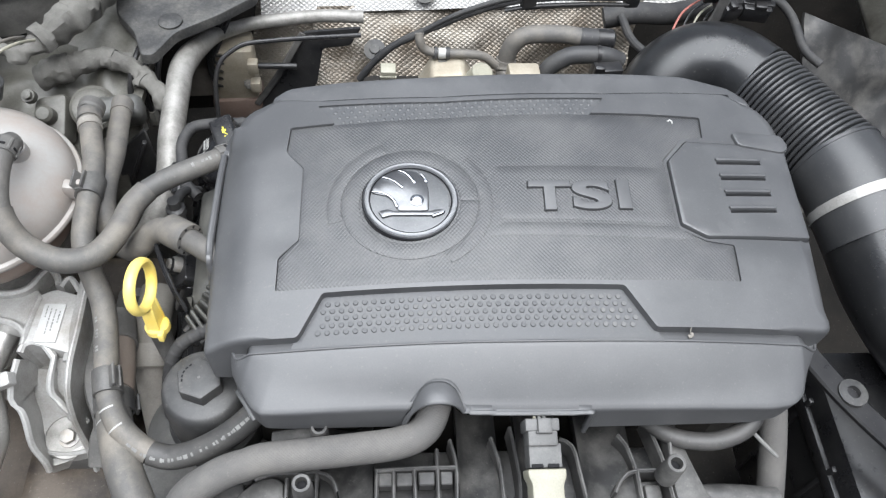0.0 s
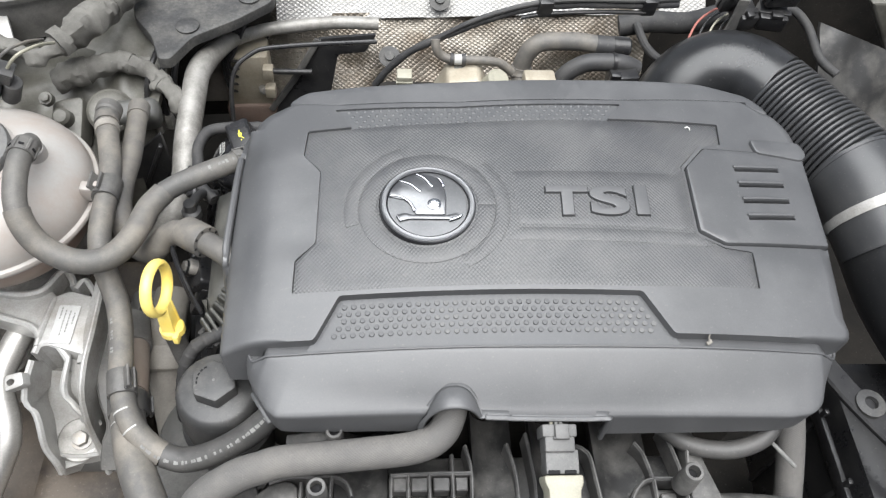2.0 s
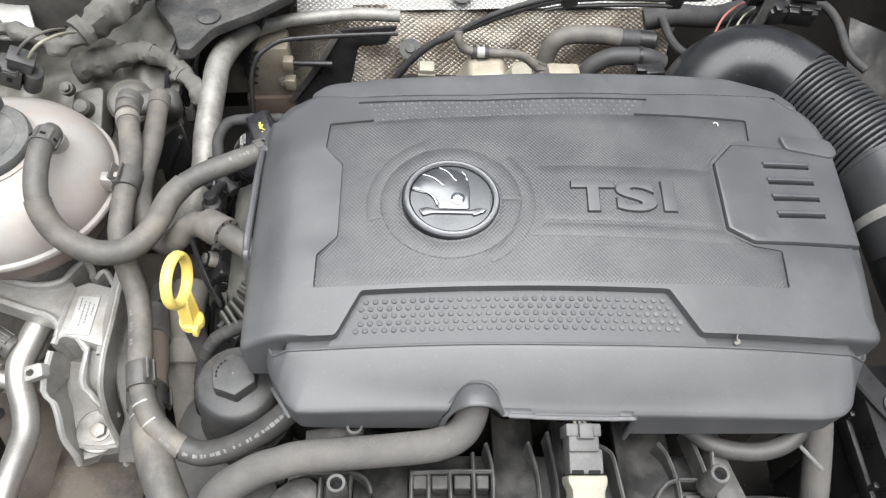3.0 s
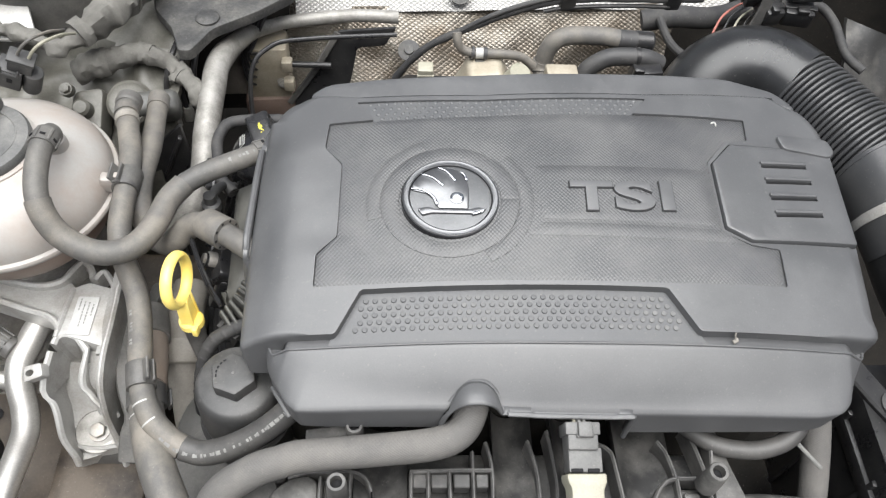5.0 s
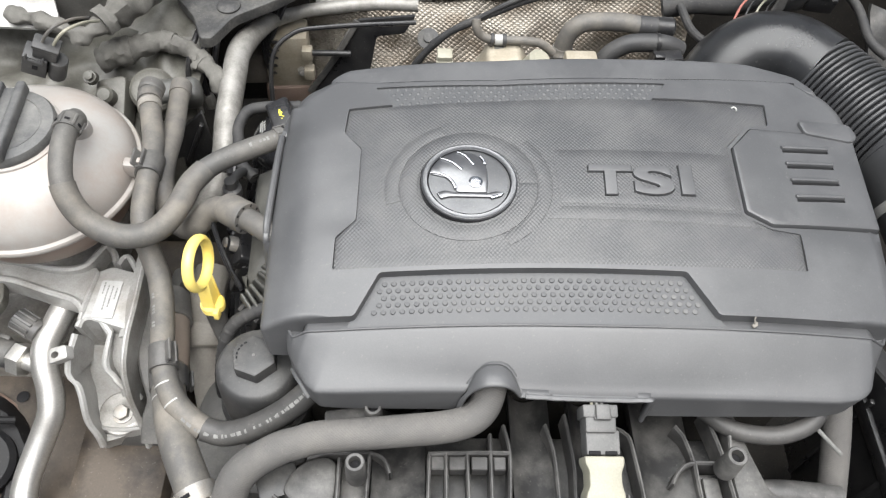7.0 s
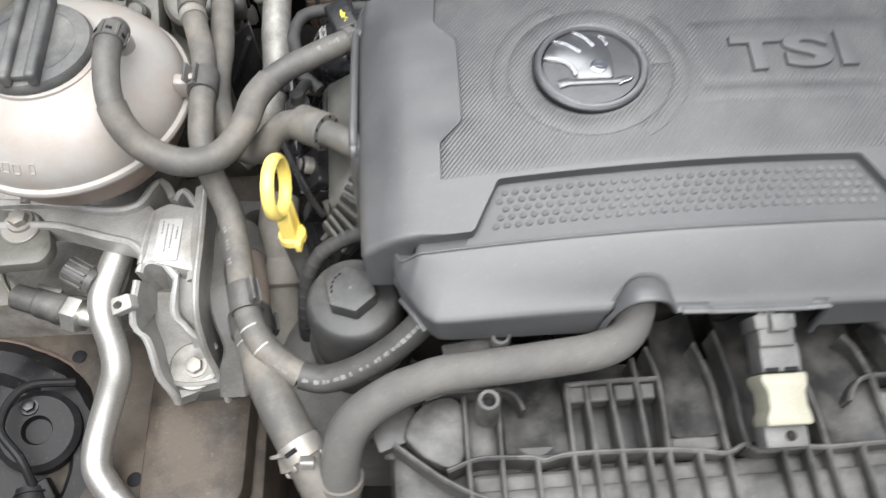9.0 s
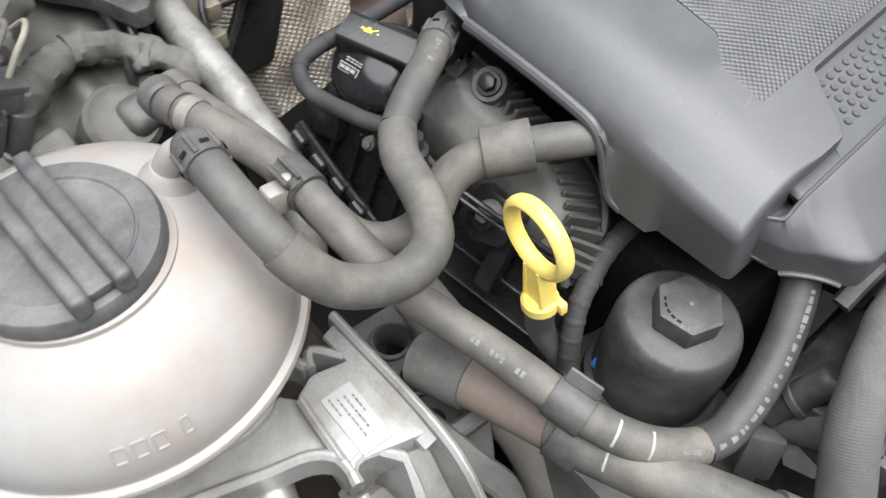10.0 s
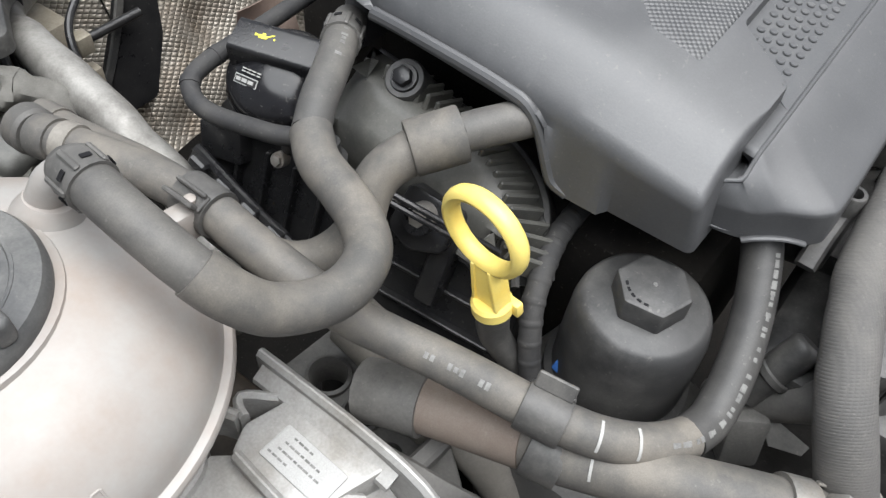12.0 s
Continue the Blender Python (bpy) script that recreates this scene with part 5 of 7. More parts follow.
part("cover", prism(rounded([(-0.045, 0.12), (0.05, 0.12), (0.06, -0.030), (0.0, -0.040), (-0.042, -0.02)], 0.012), -0.05, -0.002, 0.004, ym), BLACK, lower)
part("boss", lathe([(0.0075, -0.02), (0.0068, 0.0145), (0.0, 0.0145)], frame_of((-0.2120, 0.368, 0.862), (-0.8, -0.15, 0.55)), 28), BLACK, lower)
bolt(lower, (-0.2200, 0.3665, 0.8700), (-0.8, -0.15, 0.55), 0.0072)
for k, y in enumerate((0.0, 0.0045)):
    part("gasket_bead", tube([(-0.2320 - y * 0.3, 0.3760, 0.8900 - y), (-0.2240 - y * 0.3, 0.3570, 0.8810 - y), (-0.2150 - y * 0.3, 0.3400, 0.8715 - y), (-0.2070, 0.3290, 0.8620 - y)], 0.0016, sides=8), BLACK, lower)
part("bracket_ear", crumple(prism(rounded([(-0.016, -0.012), (0.014, -0.014), (0.018, 0.010), (0.002, 0.018), (-0.014, 0.010)], 0.004), -0.010, 0.0, 0.002, frame_of((-0.2170, 0.3660, 0.8640), (-0.8, -0.15, 0.55))), 0.001, 120), BLACK, lower)
part("boss_web", block((0.012, 0.045, 0.020), ym @ pose(0.004, -0.018, 0.006), 0.003), BLACK, lower)
for k in range(6):
    part("rib", block((0.070, 0.0022, 0.006), ym @ pose(0.0, 0.10 - 0.02 * k, 0.000), 0.0006, 1), BLACK, lower)

# oil filler cap
om = frame_of((-0.1890, 0.4890, 0.8680), (-0.22, -0.12, 0.96), (0.34, -0.94, 0))
oil = thing("oil_filler_cap", (-0.200, 0.4925, 0.86), "black oil filler cap with white and yellow print", "oil cap")
part("skirt", lathe([(0.0290, -0.024), (0.0312, -0.014), (0.0312, -0.003), (0.0302, 0.0008), (0.0290, 0.0022), (0.0200, 0.0085), (0.0120, 0.0125), (0.0, 0.0130)], om, 56), GLOSS, oil)
part("skirt_rim", lathe([(0.0314, -0.0105), (0.0322, -0.0095), (0.0322, -0.0080), (0.0314, -0.0070)], om, 56), GLOSS, oil)
part("neck", lathe([(0.0230, -0.060), (0.0230, -0.020), (0.0, -0.020)], om, 36), BLACK, oil)
gm = om @ Matrix(((0, 0, 1, 0), (1, 0, 0, 0), (0, 1, 0, 0), (0, 0, 0, 1)))
part("grip", prism(rounded([(-0.0060, 0.0020), (-0.0048, 0.0170), (-0.0030, 0.0188), (0.0140, 0.0190), (0.0165, 0.0170), (0.0180, 0.0020)], 0.0016, 3), -0.0270, 0.0235, 0.0030, gm), BLACK, oil, "raised black grip of the cap")
slope = frame_of(om @ Vector((-0.0125, -0.0160, 0.00835)), om.to_3x3() @ Vector((-0.25, -0.52, 0.82)), om.to_3x3() @ Vector((1, -0.1, 0)))
part("logo_plate", block((0.0150, 0.0050, 0.0003), slope, 0), WHITE, oil, "small white printed frame")
part("logo_field", block((0.0138, 0.0039, 0.0003), slope @ pose(0, 0, 0.0003), 0), BLACK, oil)
for x, w in ((-0.0046, 0.0030), (-0.0006, 0.0034), (0.0036, 0.0034)):
    part("logo_bar", block((w, 0.0019, 0.0003), slope @ pose(x, 0, 0.0006), 0), WHITE, oil)
for k in range(2):
    for q in range(4):
        part("print_line", block((0.0026, 0.0007, 0.0003), slope @ pose(-0.0030 + 0.0033 * q, 0.0046 + 0.0016 * k, 0.0002), 0), WHITE, oil)
sy = om @ pose(-0.0101, 0.0065, 0.0189, 0, 0, 0)
part("oil_symbol", join(
    prism([(-0.0028, -0.0014), (0.0020, -0.0014), (0.0026, 0.0008), (-0.0028, 0.0010)], 0.0, 0.0004, 0.0001, sy),
    prism([(0.0020, -0.0004), (0.0056, 0.0022), (0.0050, 0.0026), (0.0020, 0.0006)], 0.0, 0.0004, 0.0001, sy),
    prism([(-0.0012, 0.0010), (0.0006, 0.0010), (0.0006, 0.0022), (-0.0012, 0.0022)], 0.0, 0.0004, 0.0001, sy),
    prism([(-0.0050, -0.0006), (-0.0028, -0.0002), (-0.0028, 0.0004), (-0.0050, 0.0012)], 0.0, 0.0004, 0.0001, sy),
    prism(hexagon(0.0006), 0.0, 0.0004, 0.0001, sy @ pose(0.0062, -0.0002, 0))), YINK, oil, "yellow oil can symbol")

# small fitting beside the coupling, with its thin line
fit_t = thing("vacuum_fitting", (-0.2245, 0.419, 0.86), "dusty plastic vacuum fitting with a thin line", "fitting")
part("fitting", lathe([(0.0060, -0.018), (0.0060, -0.004), (0.0082, -0.003), (0.0082, 0.004), (0.0055, 0.006), (0.0050, 0.014), (0.0, 0.014)], pose(-0.2245, 0.419, 0.874), 20), BLACK_DUSTY, fit_t)
part("line", tube([(-0.2235, 0.4195, 0.884), (-0.2215, 0.432, 0.880), (-0.2190, 0.446, 0.868), (-0.2150, 0.460, 0.850)], 0.0042, sides=12), RUBBER_DARK, fit_t)

# taped harnesses by the filter and the filler cap
W1 = [(-0.150, 0.316, 0.860), (-0.170, 0.3155, 0.858), (-0.1817, 0.3137, 0.857), (-0.192, 0.311, 0.8555), (-0.2017, 0.308, 0.852), (-0.2109, 0.3043, 0.846), (-0.2175, 0.2995, 0.836), (-0.2225, 0.294, 0.822), (-0.226, 0.287, 0.806), (-0.2285, 0.279, 0.785), (-0.229, 0.268, 0.750)]
w1 = thing("wiring_harness", W1[2], "cloth-taped black wiring harness beside the oil filter", "cable")
part("loom", tube(W1, 0.0056, sides=14), TAPE, w1)
wl1 = spline(W1, 0.0006)
part("tape_wrap", sweep([q + Vector((0, 0, 0)) for q in wl1], lambda s: 0.0057 + 0.00035 * (math.sin(s * 2 * math.pi * 17) > 0.75), 14), TAPE, w1)
part("blue_connector", block((0.006, 0.005, 0.007), pose(-0.209, 0.283, 0.813, 10, 20, 0), 0.001), BLUE, w1, "blue plastic connector")
W2 = [(-0.120, 0.531, 0.868), (-0.165, 0.527, 0.869), (-0.195, 0.525, 0.870), (-0.2125, 0.5235, 0.870), (-0.225, 0.521, 0.868), (-0.2315, 0.5125, 0.865), (-0.2333, 0.5005, 0.864), (-0.231, 0.487, 0.864), (-0.2281, 0.4722, 0.866), (-0.2235, 0.455, 0.868), (-0.210, 0.440, 0.866)]
w2 = thing("wiring_harness", W2[3], "cloth-taped black harness looped round the filler cap", "cable")
part("loom", tube(W2, 0.0052, sides=14), TAPE, w2)
for s in (0.30, 0.42, 0.55):
    part("tape_band", hose_band(W2, s, 0.004, 0.0056), TAPE, w2)

# ---- engine mount ----
mount = thing("engine_mount", (-0.33, 0.32, 0.70), "cast aluminium engine mount bracket with a white label", "engine mount")


def upright(points, width, height):
    """A standing web whose top edge follows the points."""
    return ribbon([(x, y, z - height / 2) for x, y, z in points], width, height)


part("top_plate", prism(rounded([(-0.3480, 0.3240), (-0.3450, 0.3680), (-0.3320, 0.3740), (-0.3110, 0.3680), (-0.3035, 0.3690), (-0.3030, 0.3100), (-0.3280, 0.3180)], 0.003), 0.765, 0.8200, 0.0015), ALU, mount)
part("plate_rib", upright([(-0.3475, 0.3270, 0.8225), (-0.3458, 0.3480, 0.8225), (-0.3440, 0.3660, 0.8225)], 0.0050, 0.022), ALU, mount)
part("valley", ribbon([(-0.3160, 0.3250, 0.7980), (-0.3165, 0.3100, 0.7880), (-0.3160, 0.2970, 0.7740), (-0.3140, 0.2850, 0.7560)], lambda s: 0.026 - 0.012 * s, 0.020), ALU, mount)
part("pocket_floor", ribbon([(-0.3390, 0.3230, 0.7760), (-0.3395, 0.3140, 0.7660), (-0.3390, 0.3020, 0.7520), (-0.3360, 0.2870, 0.7370), (-0.3280, 0.2700, 0.7240), (-0.3220, 0.2540, 0.7200)], lambda s: 0.026 + 0.016 * s, 0.022), ALU, mount)
part("middle_rib", upright([(-0.3480, 0.3160, 0.8200), (-0.3460, 0.3220, 0.8205), (-0.3400, 0.3240, 0.8205), (-0.3315, 0.3210, 0.8190), (-0.3290, 0.3130, 0.8110), (-0.3275, 0.3030, 0.8000), (-0.3230, 0.2920, 0.7900), (-0.3160, 0.2850, 0.7790)], 0.0062, 0.058), ALU, mount)
part("left_wall", upright([(-0.3480, 0.3180, 0.8200), (-0.3515, 0.3010, 0.8120), (-0.3520, 0.2930, 0.8030), (-0.3485, 0.2800, 0.7890), (-0.3460, 0.2690, 0.7700), (-0.3425, 0.2600, 0.7520)], 0.0056, 0.052), ALU, mount)
part("right_flange", upright([(-0.3042, 0.3920, 0.8300), (-0.3035, 0.3620, 0.8295), (-0.3030, 0.3300, 0.8290), (-0.3035, 0.3030, 0.8270), (-0.3040, 0.2910, 0.8140), (-0.3035, 0.2780, 0.7850), (-0.3005, 0.2620, 0.7490)], 0.0052, 0.050), ALU, mount)
part("fillet", ribbon([(-0.3082, 0.3880, 0.8195), (-0.3078, 0.3600, 0.8200), (-0.3075, 0.3300, 0.8195), (-0.3078, 0.3060, 0.8165)], 0.0130, 0.0050, (-0.55, 0, 1)), ALU, mount)
part("outer_skirt", ribbon([(-0.2960, 0.3780, 0.7680), (-0.2975, 0.3350, 0.7680), (-0.2940, 0.3020, 0.7660), (-0.2880, 0.2820, 0.7500), (-0.2880, 0.2600, 0.7280)], lambda s: 0.010 + 0.012 * s, 0.060), CASTING, mount)
part("front_lip", upright([(-0.3420, 0.2560, 0.7440), (-0.3220, 0.2550, 0.7420), (-0.3010, 0.2570, 0.7440)], 0.0040, 0.044), ALU, mount)
part("bolt_seat", lathe([(0.0190, 0.0), (0.0180, 0.0012), (0.0, 0.0012)], frame_of((-0.3235, 0.2680, 0.7435), (0.05, -0.35, 1)), 28), STEEL_PIPE, mount, "stained patch round the bolt")
part("foot", prism(rounded([(-0.3440, 0.2530), (-0.2920, 0.2530), (-0.2870, 0.2860), (-0.3460, 0.2850)], 0.006), 0.700, 0.7300, 0.004), CASTING, mount)
ARM_UP = [(-0.480, 0.383, 0.8215), (-0.428, 0.381, 0.8215), (-0.390, 0.373, 0.8215), (-0.371, 0.371, 0.8215), (-0.356, 0.376, 0.8215), (-0.3480, 0.3910, 0.8215), (-0.3420, 0.3960, 0.8215), (-0.3345, 0.3880, 0.8215), (-0.3310, 0.3790, 0.8215)]
ARM_LOW = [(-0.480, 0.362, 0.8215), (-0.424, 0.360, 0.8215), (-0.400, 0.354, 0.8215), (-0.380, 0.347, 0.8215), (-0.358, 0.340, 0.8215), (-0.3480, 0.3300, 0.8215), (-0.3475, 0.3200, 0.8215)]
part("arm", prism([p[:2] for p in ARM_LOW[:6]] + [(-0.343, 0.345), (-0.343, 0.370), (-0.350, 0.378)] + [p[:2] for p in ARM_UP[4::-1]], 0.798, 0.8140, 0.003), ALU, mount)
for edge in (ARM_UP, ARM_LOW):
    part("arm_rib", upright(edge, 0.0058, 0.024), ALU, mount)
part("lug", upright([(-0.3290, 0.3770, 0.8205), (-0.3270, 0.3835, 0.8205), (-0.3230, 0.3865, 0.8205), (-0.3180, 0.3815, 0.8205), (-0.3120, 0.3725, 0.8205), (-0.3045, 0.3710, 0.8205)], 0.0046, 0.024), ALU, mount)
part("side_tab", prism(rounded([(-0.0070, -0.0062), (0.0100, -0.0055), (0.0100, 0.0058), (-0.0052, 0.0066)], 0.0026), -0.010, 0.0, 0.0010, frame_of((-0.3600, 0.2880, 0.8180), (-0.2, -0.35, 0.9), (1, 0.3, 0)), holes=[[(-0.0005 + 0.0036 * math.cos(a), 0.0028 * math.sin(a)) for a in np.linspace(0, 2 * math.pi, 16, endpoint=False)]]), ALU, mount)
bolt(mount, (-0.3224, 0.2690, 0.7430), (0, -0.25, 1), 0.0105)
part("washer", lathe([(0.0155, 0.0), (0.0155, 0.002), (0.0145, 0.0026), (0.0, 0.0026)], frame_of((-0.3224, 0.2690, 0.7410), (0, -0.25, 1)), 28), ALU, mount)
bolt(mount, (-0.4450, 0.3640, 0.8190), (0, 0, 1), 0.0110)
part("bracket_plate", prism(rounded([(-0.500, 0.325), (-0.424, 0.328), (-0.418, 0.340), (-0.424, 0.361), (-0.438, 0.375), (-0.456, 0.377), (-0.500, 0.385)], 0.010), 0.806, 0.8165, 0.002), SHEET, mount)
part("bushing", lathe([(0.0150, 0.810), (0.0150, 0.8180), (0.0140, 0.8190), (0.0, 0.8190)], pose(-0.445, 0.360, 0), 30), STEEL, mount)
for x in (-0.444, -0.428):
    part("rear_stud", lathe([(0.0052, 0.0), (0.0052, 0.034), (0.0044, 0.036), (0.0, 0.036)], frame_of((x, 0.380, 0.818), (0.05, 1, 0.1)), 18), STEEL, mount)
lab = frame_of((-0.3290, 0.3400, 0.8200), (0, 0, 1), (1, 0, 0)) @ pose(0, 0, 0, 0, 0, -2)
sticker = part("label", prism(rounded([(-0.0090, -0.0185), (0.0090, -0.0185), (0.0090, 0.0185), (-0.0090, 0.0185)], 0.0012, 2), 0.0002, 0.0012, 0.0002, lab), LABEL, mount, "white printed paper label")
for x, y, n in ((0.0058, 0.004, 4), (0.0020, 0.001, 7), (-0.0018, 0.000, 8), (-0.0054, 0.009, 4)):
    for k in range(n):
        part("print_mark", block((0.0010, 0.0027 if k % 3 else 0.0018, 0.0002), lab @ pose(x, y + 0.0032 * (n / 2 - k), 0.0014), 0), INK, sticker)

inner = thing("engine_bracket", (-0.27, 0.34, 0.70), "dusty cast engine bracket with round openings beside the mount", "bracket")
part("casting", prism(rounded([(-0.2955, 0.4050), (-0.2400, 0.4000), (-0.2440, 0.3300), (-0.2780, 0.2850), (-0.2960, 0.2900)], 0.010), 0.755, 0.7760, 0.003, holes=[[(x + r * math.cos(a), y + r * math.sin(a)) for a in np.linspace(0, 2 * math.pi, 18, endpoint=False)] for x, y, r in ((-0.2740, 0.3800, 0.0105), (-0.2790, 0.3520, 0.0090), (-0.2860, 0.3270, 0.0065))]), CASTING, inner)
for x, y, r in ((-0.2740, 0.3800, 0.0125), (-0.2790, 0.3520, 0.0110)):
    part("bore_rim", lathe([(r, 0.770), (r, 0.7790), (r - 0.0020, 0.7800), (r - 0.0030, 0.7760), (r - 0.0030, 0.760)], pose(x, y, 0), 26), CASTING, inner)
part("stay", ribbon([(-0.2980, 0.3130, 0.785), (-0.2850, 0.3100, 0.788), (-0.2680, 0.3080, 0.790)], 0.010, 0.010), CASTING, inner)

# rail below the mount
solo("chassis_rail", join(
    prism(rounded([(-0.475, -0.02), (-0.275, -0.02), (-0.272, 0.50), (-0.56, 0.50), (-0.56, 0.30)], 0.02), 0.52, 0.685, 0.008),
    prism(rounded([(-0.372, 0.165), (-0.285, 0.165), (-0.282, 0.300), (-0.372, 0.300)], 0.02), 0.66, 0.706, 0.012)), RAIL, "dirty brown painted chassis rail below the engine mount", "chassis rail", kind="structure")
solo("mount_tower", crumple(prism(refine(rounded([(-0.56, 0.33), (-0.385, 0.33), (-0.375, 0.52), (-0.56, 0.52)], 0.02), 0.012), 0.66, 0.745, 0.012), 0.0015, 45), TOWER, "dusty grey body panel under the mount arm", "body panel", kind="structure")
# black discs on the solid rail paint in the shade of two holes
for x, y in ((-0.4435, 0.3080), (-0.380, 0.197)):
    solo("rail_hole", lathe([(0.0060, 0.6862), (0.0052, 0.6866), (0.0, 0.6866)], pose(x, y, 0), 18), GROOVE, "small black disc for the shade inside a rail hole", kind="structure")

hl = thing("headlamp", (-0.52, 0.16, 0.62), "black plastic back of a headlamp housing", "headlamp")
hlm = pose(-0.518, 0.214, 0.655, 8, 10, 0)
part("housing", crumple(lathe([(0.0, -0.06), (0.088, -0.06), (0.111, -0.02), (0.111, 0.03), (0.099, 0.048), (0.080, 0.052), (0.072, 0.040), (0.040, 0.044), (0.0, 0.046)], hlm, 64), 0.0040, 40), LAMP, hl)
part("rim", crumple(lathe([(0.1085, 0.000), (0.1125, 0.001), (0.1125, 0.004), (0.1085, 0.006)], hlm @ pose(0, 0, 0.026), 64), 0.0040, 40), RUST, hl, "rusty sheet edge round the housing")
part("vent_tube", tube([hlm @ Vector(p) for p in ((0.052, -0.062, 0.050), (0.058, -0.036, 0.062), (0.056, -0.016, 0.060))], 0.0120, 0.003, 20), LAMP, hl)
for k in range(5):
    part("tube_ring", hose_band([hlm @ Vector(p) for p in ((0.052, -0.062, 0.050), (0.058, -0.036, 0.062), (0.056, -0.016, 0.060))], 0.1 + 0.2 * k, 0.003, 0.0136, 0.0008), LAMP, hl)
part("bulb_cover", lathe([(0.034, 0.03), (0.033, 0.056), (0.028, 0.060), (0.012, 0.060), (0.010, 0.054), (0.0, 0.054)], hlm @ pose(0.052, 0.030, 0), 36), LAMP, hl)
part("plug", block((0.024, 0.018, 0.020), hlm @ pose(0.060, -0.020, 0.058, 10, 0, 30), 0.002), LAMP, hl)
part("wire", tube([hlm @ Vector(p) for p in ((0.060, -0.018, 0.066), (0.050, 0.004, 0.080), (0.030, 0.030, 0.078), (0.040, 0.062, 0.070), (0.075, 0.070, 0.058))], 0.0036, sides=10), LAMP, hl)
bolt(hl, (-0.464, 0.254, 0.712), (0.2, 0, 1), 0.008, BLACK)

# ---- dark masses of the engine: plain boxes in a shade colour that block the view ----
engine = thing("engine_block", (0.03, 0.36, 0.45), "plain soiled engine block below the cover, darkened to fill gaps with shade", "engine")
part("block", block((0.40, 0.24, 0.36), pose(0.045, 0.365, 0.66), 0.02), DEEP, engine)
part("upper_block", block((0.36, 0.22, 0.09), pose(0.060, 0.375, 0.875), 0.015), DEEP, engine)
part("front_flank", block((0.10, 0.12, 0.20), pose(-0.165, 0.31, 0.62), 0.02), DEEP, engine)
pump = thing("filter_bracket", (-0.20, 0.25, 0.70), "dusty cast bracket below the oil filter", "engine part")
part("casting", prism(rounded([(-0.250, 0.190), (-0.150, 0.185), (-0.130, 0.300), (-0.215, 0.320), (-0.250, 0.280)], 0.02), 0.66, 0.775, 0.010), CASTING, pump)
part("outlet", tube([(-0.160, 0.215, 0.79), (-0.160, 0.185, 0.825), (-0.158, 0.165, 0.845)], 0.011), CASTING, pump)
part("outlet_stub", tube([(-0.1660, 0.2050, 0.8180), (-0.1580, 0.1990, 0.8360), (-0.1510, 0.1945, 0.8480), (-0.1480, 0.1930, 0.8520)], lambda s: 0.0085 if s < 0.9 else 0.0085 * (1 - (s - 0.9) ** 2 * 30), 0.002), BLACK_DUSTY, pump)
part("stub_collar", lathe([(0.0098, 0.0), (0.0108, 0.001), (0.0108, 0.004), (0.0098, 0.005)], frame_of((-0.1600, 0.2005, 0.8310), (0.5, -0.4, 0.85)), 24), BLACK_DUSTY, pump)
part("rib_block", block((0.030, 0.020, 0.030), pose(-0.172, 0.200, 0.800, 0, 20, 35), 0.003), CASTING, pump)
part("hex_plate", prism(hexagon(0.016, 6, 0.3), -0.004, 0.004, 0.001, frame_of((-0.1600, 0.1800, 0.8080), (-0.5, -0.2, 0.8))), CASTING, pump)
neck = thing("filler_pipe", (-0.25, 0.34, 0.70), "dusty grey pipe neck behind the coolant hoses", "pipe")
part("pipe", tube([(-0.250, 0.385, 0.800), (-0.252, 0.350, 0.795), (-0.250, 0.315, 0.775), (-0.245, 0.285, 0.745), (-0.243, 0.262, 0.705)], 0.0155), NECK, neck)
part("cuff", lathe([(0.021, -0.010), (0.022, -0.008), (0.022, 0.010), (0.020, 0.012), (0.0, 0.012)], frame_of((-0.2515, 0.328, 0.783), (0.02, -1, -0.5)), 30), NECK, neck)

# ---- bulkhead side ----
def sheet(corners, nx, ny, wave, seed=0.0, thick=0.0015):
    """A crumpled sheet between four corners."""
    a, b, c, d = (Vector(p) for p in corners)
    nrm = (b - a).cross(d - a).normalized()
    bm = bmesh.new()
    g = []
    for i in range(nx + 1):
        row = []
        for j in range(ny + 1):
            u, v = i / nx, j / ny
            p = (a * (1 - u) + b * u) * (1 - v) + (d * (1 - u) + c * u) * v
            h = wave * (noise.noise(p * 14 + Vector((seed, 0, 0))) + 0.5 * noise.noise(p * 33 + Vector((0, seed, 0))))
            row.append(bm.verts.new(p + nrm * h))
        g.append(row)
    for i in range(nx):
        for j in range(ny):
            bm.faces.new((g[i][j], g[i + 1][j], g[i + 1][j + 1], g[i][j + 1]))
    ext = bmesh.ops.extrude_face_region(bm, geom=bm.faces[:])
    bmesh.ops.translate(bm, verts=[v for v in ext["geom"] if isinstance(v, bmesh.types.BMVert)], vec=nrm * -thick)
    return bm


shield = thing("heat_shield", (0.06, 0.72, 0.70), "embossed aluminium heat shield with brownish heat stains", "heat shield")
part("sheet", sheet([(-0.165, 0.665, 0.670), (0.262, 0.735, 0.660), (0.270, 0.784, 0.822), (-0.125, 0.784, 0.800)], 110, 60, 0.015, 2.0), SHIELD, shield, angle=60)
part("upper_sheet", sheet([(-0.192, 0.776, 0.793), (0.330, 0.776, 0.824), (0.330, 0.88, 0.870), (-0.199, 0.88, 0.850)], 90, 24, 0.006, 5.0), SHIELD_NEW, shield, "brighter clean strip of shield")
part("side_sheet", sheet([(-0.225, 0.740, 0.640), (-0.163, 0.668, 0.668), (-0.124, 0.806, 0.788), (-0.200, 0.850, 0.800)], 24, 40, 0.004, 7.0), SHIELD, shield, angle=60)
